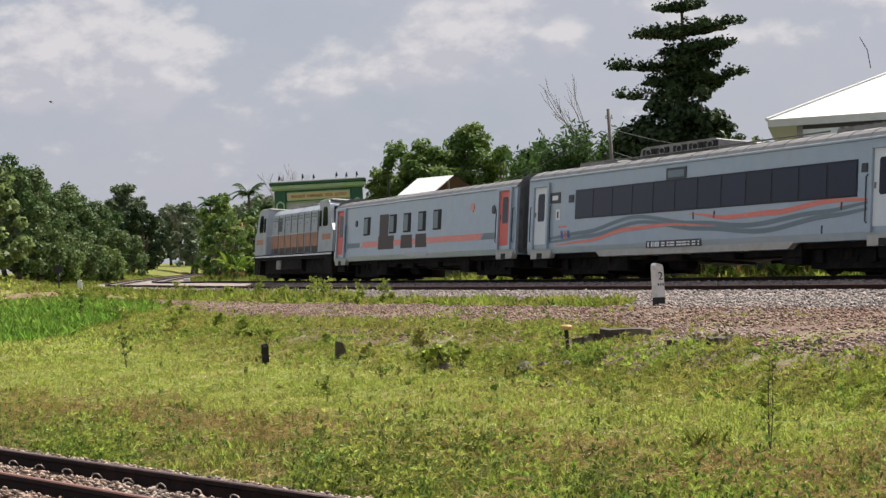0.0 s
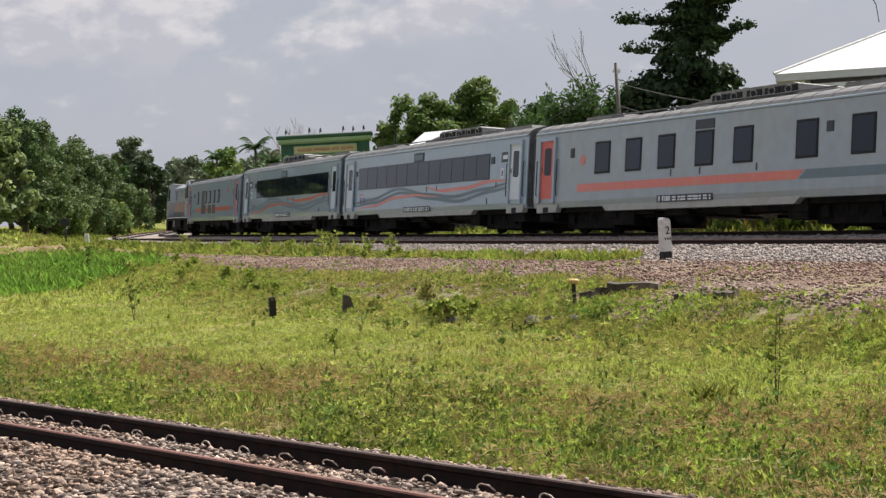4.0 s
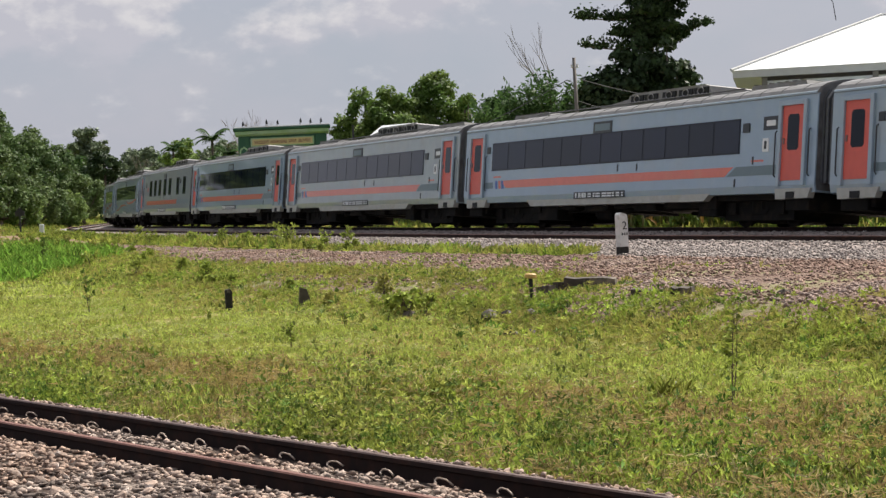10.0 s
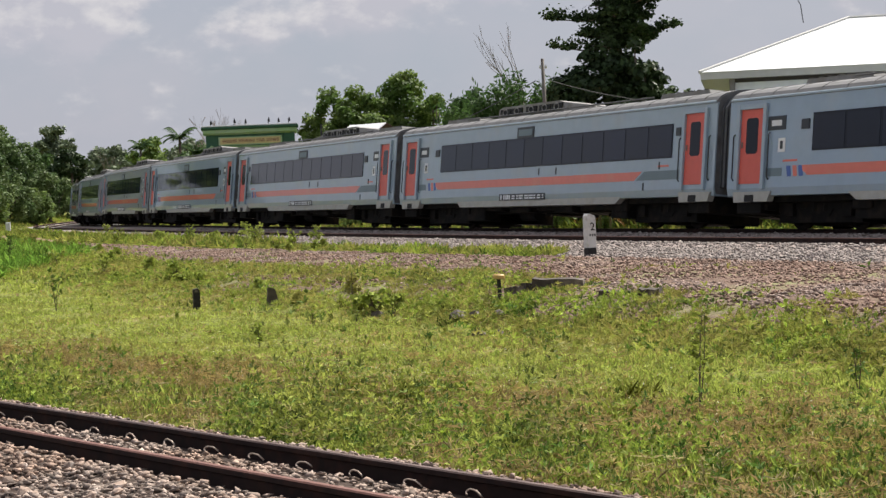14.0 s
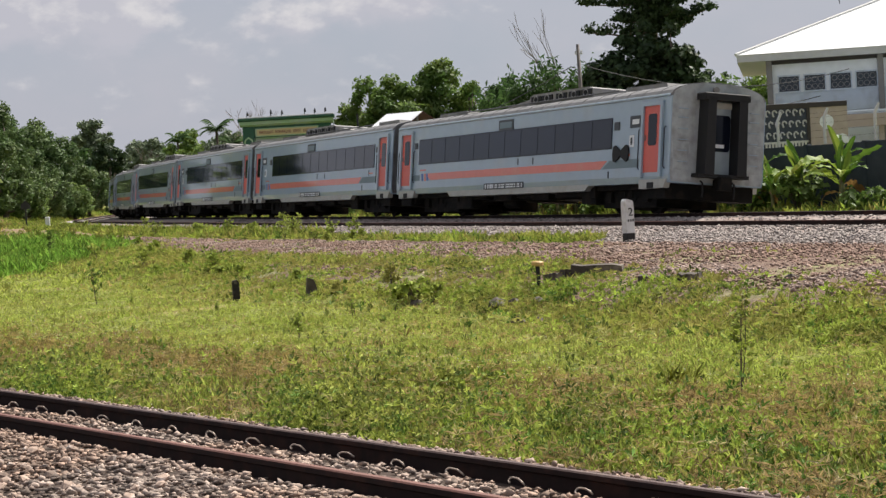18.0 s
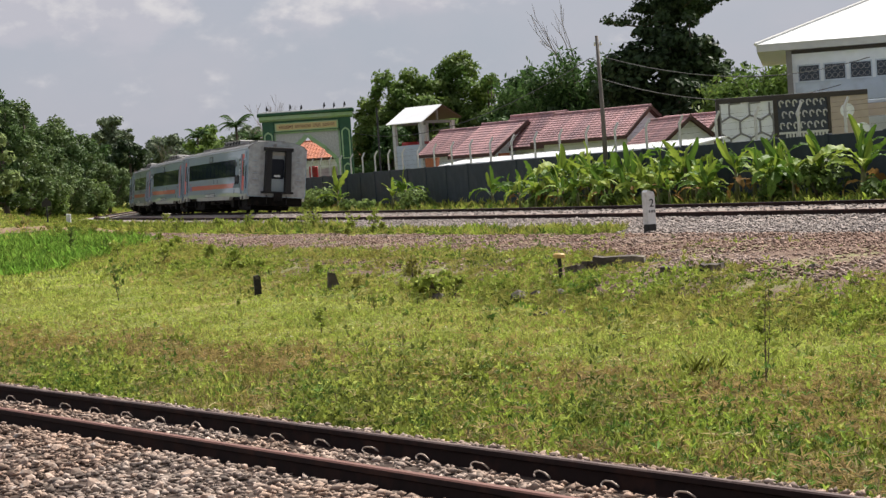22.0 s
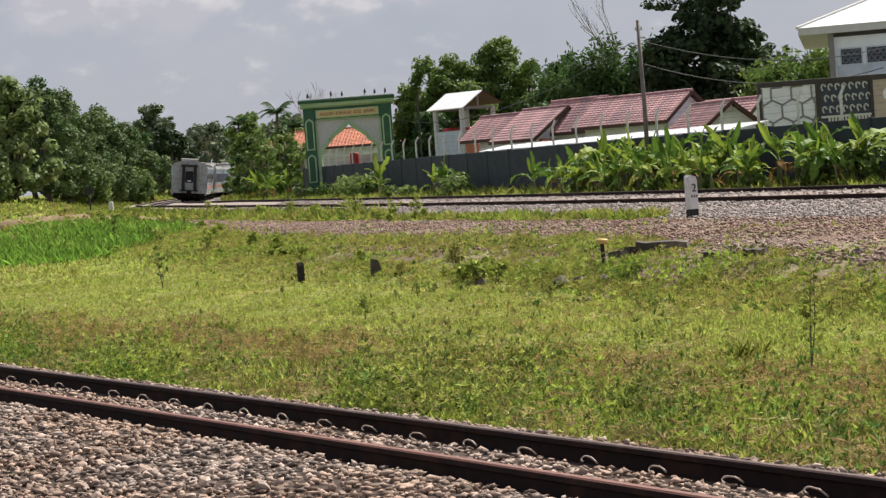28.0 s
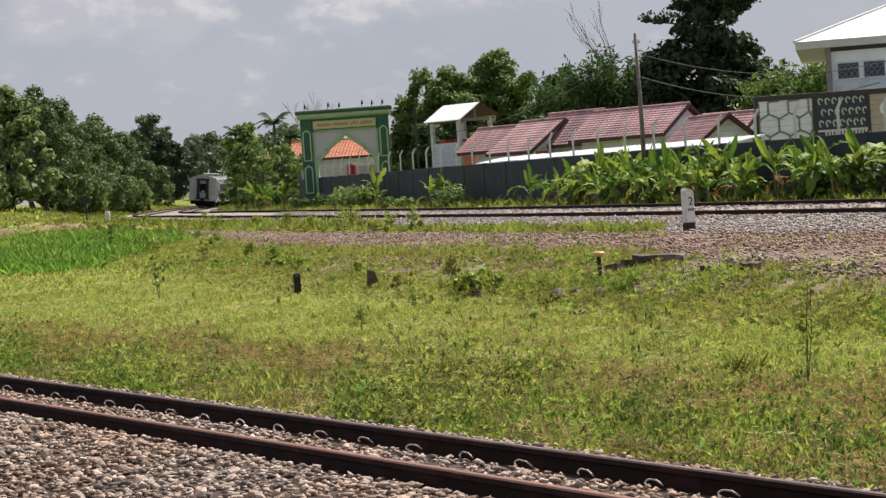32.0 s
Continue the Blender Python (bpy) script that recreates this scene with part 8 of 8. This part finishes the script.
def make_weeds():
    """The lush bank of mixed weeds along the near track, with clumps and pale seed heads."""
    lots = {"lush_weeds": [], "dark_lush_weeds": [], "straw_weeds": [], "brown_weeds": []}
    rng = random.Random(15)
    for i in range(2000):
        s = rng.uniform(-9.5, 24)
        q = -abs(rng.gauss(1.7, 1.5)) - 0.48
        x, y = near_at(s, q)
        r = rng.uniform(0.10, 0.30)
        big = 0.5 + 0.5 * math.sin(s * 0.8 + 1.7 * math.sin(q * 1.3 + s * 0.31) + 1.0)
        h = rng.uniform(0.06, 0.22) * (0.4 + 1.8 * big) * (1.35 if q > -3 else 0.6) * (1.5 if s < 3 else 1.0)
        n = int(30 * r / 0.2)
        px, py = x + RNG.normal(0, r * 0.6, n), y + RNG.normal(0, r * 0.6, n)
        keep = near_q(px, py) < -0.40
        px, py = px[keep], py[keep]
        n = len(px)
        pz = ground_z(px, py) + np.abs(RNG.normal(0, 0.5, n)).clip(0, 1.3) * h
        u = rng.random() + 0.45 * (big - 0.5)
        key = "brown_weeds" if u < 0.14 or (q < -2.9 and rng.random() < 0.66) else "straw_weeds" if u < 0.26 else "dark_lush_weeds" if 0.45 < u < 0.85 else "lush_weeds"
        if key in ("straw_weeds", "brown_weeds"):
            lots[key].append(tufts_np(px, py, pz, RNG.uniform(0.04, 0.10, n), 0.008, 5, 0.95))
        else:
            lots[key].append(tufts_np(px, py, pz, RNG.uniform(0.030, 0.075, n), RNG.uniform(0.012, 0.025, n), 5, 0.68))
    joined("lush_weeds", lots["lush_weeds"], M_WEED, "low lush broad-leaved weeds beside the near track", "weeds")
    joined("dark_lush_weeds", lots["dark_lush_weeds"], M_WEED_DARK, "darker low weeds beside the near track", "weeds")
    joined("straw_weeds", lots["straw_weeds"], M_STRAW, "pale straw stems among the weeds", "weeds")
    joined("brown_weeds", lots["brown_weeds"], M_GRASS_DRY, "brown withered weeds beside the near track", "weeds")
    # taller arching grass tufts
    X, Y, H = [], [], []
    for i in range(45):
        s, q = rng.uniform(-8, 20), -rng.uniform(1.6, 6.5)
        x, y = near_at(s, q)
        n = rng.randrange(2, 5)
        X.append(x + RNG.normal(0, 0.07, n))
        Y.append(y + RNG.normal(0, 0.07, n))
        H.append(np.full(n, rng.uniform(0.12, 0.24)))
    for (x, y, hh, n) in ((0.05, 19.2, 0.30, 8), (0.55, 18.7, 0.34, 9), (0.95, 19.0, 0.28, 7), (-0.35, 18.2, 0.26, 7)):
        X.append(x + RNG.normal(0, 0.16, n))
        Y.append(y + RNG.normal(0, 0.16, n))
        H.append(np.full(n, hh) * RNG.uniform(0.6, 1.0, n))
    x, y, h = np.concatenate(X), np.concatenate(Y), np.concatenate(H)
    joined("grass_tufts", [tufts_np(x, y, ground_z(x, y), h, 0.0065, 14, 0.55)], M_WEED, "taller arching tufts of bright grass", "grass")
    # pale seed heads
    n = 2600
    s, q = RNG.uniform(-9, 22, n), -np.abs(RNG.normal(3.6, 1.6, n)) - 0.9
    x, y = NEAR_O[0] + s * NEAR_DIR[0] + q * NEAR_N[0], NEAR_O[1] + s * NEAR_DIR[1] + q * NEAR_N[1]
    p = np.stack([x, y, ground_z(x, y) + RNG.uniform(0.05, 0.18, n)], 1)
    v, f = leaves_np(p, 0.014, None, 1.0, 0.5)
    single("seed_heads", mesh_np("seed_heads", v, f, M_BLOSSOM), M_BLOSSOM, "tiny pale seed heads over the weeds", "weeds", kind="stuff")


def make_paddy():
    n = 26000
    x, y = RNG.uniform(-42, -7, n), RNG.uniform(50, 104, n)
    d, s = track_d(x, y)
    front = np.interp(x, (-30, -13.4, -10.8, -10.0, -8.7, -8.2, -7.9), (59, 57.5, 53.5, 55.5, 56.5, 61, 76)) + 1.2 * lumps(x, y, 0.35, 6.0)
    ok = (d > np.interp(s, (0, 10, 30), (14.5, 11.8, 10.6)) + 0.5 * lumps(x, y, 0.4, 1.0)) & (y > front) & (y < 92)
    x, y = x[ok], y[ok]
    joined("paddy_grass", [tufts_np(x, y, ground_z(x, y), RNG.uniform(0.25, 0.50, len(x)), 0.032, 6, 0.5)], M_PADDY, "dense bright green stand of tall wet grass", "grass")
    # rough growth on the shoulder, the bench's edges, the slope and the far verge
    lots, dark, dry = [], [], []
    for n, s0, s1, d0, d1, h0, h1, w, cut in ((9000, 5, 130, 6.4, 8.7, 0.14, 0.40, 0.045, 0.10), (2400, -15, 6, 7.0, 8.4, 0.10, 0.26, 0.035, 0.35), (1500, -30, 60, 8.8, 13.4, 0.06, 0.16, 0.03, 0.66), (6000, -44, 60, 14.6, 17.0, 0.05, 0.14, 0.03, 0.18),
                                              (4200, -35, 110, -6.0, -2.7, 0.1, 0.5, 0.06, 0.2), (3600, 90, 200, 7.4, 14, 0.2, 0.45, 0.10, 0.1), (7000, 60, 112, 7.6, 17, 0.12, 0.34, 0.12, 0.10), (3000, 95, 210, -9, -3, 0.2, 0.7, 0.10, 0.2)):
        s, d = RNG.uniform(s0, s1, n), RNG.uniform(d0, d1, n)
        if 8 < d0 < 15 and s1 < 90:
            d = 8.2 + (d - 8.2) * (bench_edge(s) - 8.2) / 6.3 if d0 < 13 else d + bench_edge(s) - 14.1
        x = np.interp(s, _S, _X) - d * np.cos(np.interp(s, _S, _H))
        y = np.interp(s, _S, _Y) + d * np.sin(np.interp(s, _S, _H))
        keep = value_noise(x, y, 0.9, 9.0) > cut
        x, y = x[keep], y[keep]
        u = RNG.uniform(size=len(x)) + 0.5 * (value_noise(x, y, 0.7, 3.0) - 0.5)
        z = np.maximum(ground_z(x, y), 0.0) + (0.03 if 8 < d0 < 13.5 else 0.0)
        if d0 < 8 and d1 < 9 and d0 > 0:
            z = shoulder_z(s[keep], d[keep])
        hh = RNG.uniform(h0, h1, len(x))
        a, b = (0.36, 0.60) if 13 < d0 < 15 and s1 < 90 else (0.6, 0.8)
        for m, out in ((u < a, lots), ((u >= a) & (u < b), dark), (u >= b, dry)):
            out.append(tufts_np(x[m], y[m], z[m], hh[m], w, 6, 0.8))
    joined("verge_grass", lots, M_WEED, "rough green grass along the railway verges", "grass")
    joined("dark_verge_grass", dark, M_WEED_DARK, "darker rough weeds along the railway verges", "grass")
    joined("dry_verge_grass", dry, M_GRASS_OLIVE, "yellowed grass along the railway verges", "grass")


def make_slope_weeds():
    """Tangled low weeds over the slope below the gravel bench, creeping onto its edge."""
    rng = random.Random(44)
    lots = {"slope_weeds": [], "dark_slope_weeds": [], "straw_slope_weeds": []}
    for i in range(2300):
        s = -38 + 78 * rng.random() ** 1.35
        edge = float(np.interp(s, (-34, -30, -26, -23.5, -21, -17, -6, 10, 30, 60), (15.2, 14.8, 14.4, 13.9, 12.7, 13.1, 13.6, 12.1, 10.2, 9.2)))
        reach = float(np.interp(s, (-34, -16, 0, 20), (16.9, 16.3, 16.6, 17.0)))
        d = edge + (reach - edge) * rng.random() ** 0.85 - (rng.random() ** 3) * 1.3
        x, y, _ = track_at(s, d)
        r = rng.uniform(0.12, 0.34)
        big = 0.5 + 0.5 * math.sin(1.1 * s + 2.1 * math.sin(1.7 * d + 0.4 * s))
        h = rng.uniform(0.03, 0.13) * (0.4 + 1.6 * big)
        n = int(7 + 34 * r)
        px, py = x + RNG.normal(0, r * 0.7, n), y + RNG.normal(0, r * 0.7, n)
        pz = np.maximum(ground_z(px, py), float(np.interp(d, (12, 14.3, 15.2, 16), (0.44, 0.40, 0.22, -0.1)))) + np.abs(RNG.normal(0, 0.5, n)).clip(0, 1.3) * h
        u = rng.random() + 0.4 * (big - 0.5)
        key = "straw_slope_weeds" if u < 0.30 else "dark_slope_weeds" if 0.55 < u < 0.68 else "slope_weeds"
        if key[:5] == "straw":
            lots[key].append(tufts_np(px, py, pz, RNG.uniform(0.06, 0.15, n), 0.012, 6, 0.95))
        else:
            lots[key].append(tufts_np(px, py, pz, RNG.uniform(0.04, 0.10, n), RNG.uniform(0.014, 0.032, n), 6, 0.7))
    for key, mat, label in (("slope_weeds", M_WEED, "tangled olive-green weeds on the slope below the gravel"), ("dark_slope_weeds", M_WEED_DARK, "darker creeping weeds on the slope below the gravel"), ("straw_slope_weeds", M_GRASS_OLIVE, "yellowed stems among the slope's weeds")):
        joined(key, lots[key], mat, label, "weeds")


def stones_np(x, y, z, r):
    """Angular stones: roughened, flattened icosahedra, each turned its own way."""
    g = (1 + 5 ** 0.5) / 2
    base = np.array([(-1, g, 0), (1, g, 0), (-1, -g, 0), (1, -g, 0), (0, -1, g), (0, 1, g), (0, -1, -g), (0, 1, -g), (g, 0, -1), (g, 0, 1), (-g, 0, -1), (-g, 0, 1)]) / 1.9
    F20 = np.array([(0, 11, 5), (0, 5, 1), (0, 1, 7), (0, 7, 10), (0, 10, 11), (1, 5, 9), (5, 11, 4), (11, 10, 2), (10, 7, 6), (7, 1, 8), (3, 9, 4), (3, 4, 2), (3, 2, 6), (3, 6, 8), (3, 8, 9), (4, 9, 5), (2, 4, 11), (6, 2, 10), (8, 6, 7), (9, 8, 1)])
    n = len(x)
    p = base[None] * RNG.uniform(0.5, 1.4, (n, 12, 1)) * RNG.uniform(0.7, 1.35, (n, 1, 3)) * np.array([1.3, 0.85, 0.52])
    a, b = RNG.uniform(0, 2 * np.pi, n), RNG.uniform(-0.6, 0.6, n)
    ca, sa, cb, sb = np.cos(a)[:, None], np.sin(a)[:, None], np.cos(b)[:, None], np.sin(b)[:, None]
    X, Y, Z = p[..., 0], p[..., 1] * cb - p[..., 2] * sb, p[..., 1] * sb + p[..., 2] * cb
    p = np.stack([X * ca - Y * sa, X * sa + Y * ca, Z], -1) * r[:, None, None]
    v = (p + np.stack([x, y, z], 1)[:, None]).reshape(-1, 3)
    return v, (np.arange(n)[:, None, None] * 12 + F20[None]).reshape(-1, 3)


def far_stones_np(x, y, z, r):
    """Angular stones of eight faces for the beds farther off."""
    base = np.array([(1, 0, 0), (0, 1, 0), (-1, 0, 0), (0, -1, 0), (0, 0, 1), (0, 0, -1)], float)
    F8 = np.array([(0, 1, 4), (1, 2, 4), (2, 3, 4), (3, 0, 4), (1, 0, 5), (2, 1, 5), (3, 2, 5), (0, 3, 5)])
    n = len(x)
    p = base[None] * RNG.uniform(0.7, 1.35, (n, 6, 1)) * np.array([1.25, 0.9, 0.6]) + RNG.normal(0, 0.14, (n, 6, 3))
    a, b = RNG.uniform(0, 2 * np.pi, n), RNG.uniform(-0.9, 0.9, n)
    ca, sa, cb, sb = np.cos(a)[:, None], np.sin(a)[:, None], np.cos(b)[:, None], np.sin(b)[:, None]
    X, Y, Z = p[..., 0], p[..., 1] * cb - p[..., 2] * sb, p[..., 1] * sb + p[..., 2] * cb
    p = np.stack([X * ca - Y * sa, X * sa + Y * ca, Z], -1) * r[:, None, None]
    return (p + np.stack([x, y, z], 1)[:, None]).reshape(-1, 3), (np.arange(n)[:, None, None] * 6 + F8[None]).reshape(-1, 3)


def near_bed_z(q):
    return np.interp(q, (-1.35, -0.8, -0.34, -0.12, -0.06, 0.6, 1.03, 1.22, 1.5, 2.2, 3.2, 6.0, 9.0), (-0.06, 0.08, 0.27, 0.288, 0.215, 0.27, 0.305, 0.345, 0.375, 0.355, 0.31, 0.27, 0.22))


def make_stones():
    lots = []
    for q0, q1, s0, s1, n in ((1.22, 4.4, -6, 15, 30000), (0.12, 1.03, -11, 22, 9500), (-0.50, -0.11, -12, 24, 4600), (4.4, 7.5, -4, 12, 5000)):
        q, s = RNG.uniform(q0, q1, n), RNG.uniform(s0, s1, n)
        r = RNG.uniform(0.013, 0.030, n)
        x, y = NEAR_O[0] + s * NEAR_DIR[0] + q * NEAR_N[0], NEAR_O[1] + s * NEAR_DIR[1] + q * NEAR_N[1]
        lots.append((x, y, near_bed_z(q) + RNG.uniform(-0.006, 0.022, n), r))
    x, y, z, r = (np.concatenate(c) for c in zip(*lots))
    fine = (near_q(x, y) > 1.2) & (near_q(x, y) < 3.4) & (RNG.uniform(size=len(x)) < 0.6)
    joined("ballast_stones", [stones_np(x[fine], y[fine], z[fine], r[fine]), far_stones_np(x[~fine], y[~fine], z[~fine], r[~fine] * 1.1)], M_STONE, "coarse angular brown and grey ballast stones", "ballast")
    # nearest stones, each its own piece of the near bed
    bed = bpy.data.objects["near_track_bed"]
    kinds = []
    rng = random.Random(2)
    for k in range(10):
        v, f = rock(rng, rng.uniform(0.028, 0.045), 0.5)
        kinds.append(Mesh().add(v, f).data("stone", M_STONE_ONE))
    for k in range(280):
        s, q = rng.uniform(-1.5, 8.5), rng.uniform(1.5, 3.6)
        x, y = near_at(s, q)
        part("stone", kinds[k % 10], M_STONE_ONE, bed, at=pose(x, y, float(near_bed_z(q)) + 0.028, rng.uniform(-40, 40), rng.uniform(-40, 40), rng.uniform(0, 360)))
    # grey shoulder of the outer track, and the brown bench
    for name, n, s0, s1, d0, d1, r0, r1, mat, label in (
            ("shoulder_stones", 26000, -34, 32, 5.0, 7.7, 0.028, 0.05, M_STONE_GREY, "grey crushed stone on the track's shoulder"),
            ("between_stones", 12000, -34, 40, 0.7, 3.4, 0.028, 0.05, M_STONE_GREY, "grey crushed stone between the tracks"),
            ("bench_stones", 42000, -42, 38, 8.0, 14.9, 0.024, 0.044, M_STONE_BROWN, "brown gravel scattered over the bench")):
        s, d = s0 + (s1 - s0) * RNG.uniform(0, 1, n) ** (1.8 if d0 > 7.9 else 1.0), RNG.uniform(d0, d1, n)
        across = 8.2 + (d - 8.2) * (bench_edge(s) - 8.2) / 6.3 if d0 > 7.9 else d
        x = np.interp(s, _S, _X) - across * np.cos(np.interp(s, _S, _H))
        y = np.interp(s, _S, _Y) + across * np.sin(np.interp(s, _S, _H))
        rz = 0.6855 + 0.0018 * s
        t = math.sin(radians(CANT))
        if d0 < 4:
            z = np.interp(d, (0.6, 1.4, 2.0, 2.7, 3.4), (0.6 * t - 0.15, 1.3 * t - 0.16, 0.6 * t - 0.24, -1.3 * t - 0.17, -0.6 * t - 0.15)) + rz
        elif d0 < 7.9:
            z = np.where(d < 5.9, rz + np.interp(d, (5.0, 5.3, 5.9), (t - 0.16, 1.3 * t - 0.17, 1.3 * t - 0.26)), np.interp(d, (5.9, 6.8, 7.7), (0, 0.5, 1)))
            lo, mid = rz + 1.3 * t - 0.26, 0.5 * rz + 0.17
            z = np.where(d < 5.9, z, np.where(d < 6.8, lo + (mid - lo) * (d - 5.9) / 0.9, mid + (0.43 - mid) * (d - 6.8) / 0.9))
        else:
            z = np.interp(d, (8.2, 9.5, 11, 12.6, 13.8, 14.5, 15.2, 16.0), (0.445, 0.435, 0.44, 0.43, 0.41, 0.375, 0.25, 0.0))
        v, f = far_stones_np(x, y, z + RNG.uniform(-0.01, 0.02, n), RNG.uniform(r0, r1, n))
        single(name, mesh_np(name, v, f, mat), mat, label, "ballast", kind="stuff")


M_STONE_ONE = material("single_crushed_stone", (0.36, 0.265, 0.21), 0.9, 0, 0.2, 12, 0.004, 60, second=(0.42, 0.38, 0.35), second_scale=3, obj_random=0.35, spec=0.25)
M_STONE_BROWN = material("brown_crushed_stone", (0.265, 0.175, 0.135), 0.9, 0, 0.2, 10, 0.006, 40, second=(0.33, 0.25, 0.21), second_scale=0.5, island=0.4, spec=0.25)
make_grass()
make_weeds()
make_paddy()
make_slope_weeds()
make_stones()


motions()
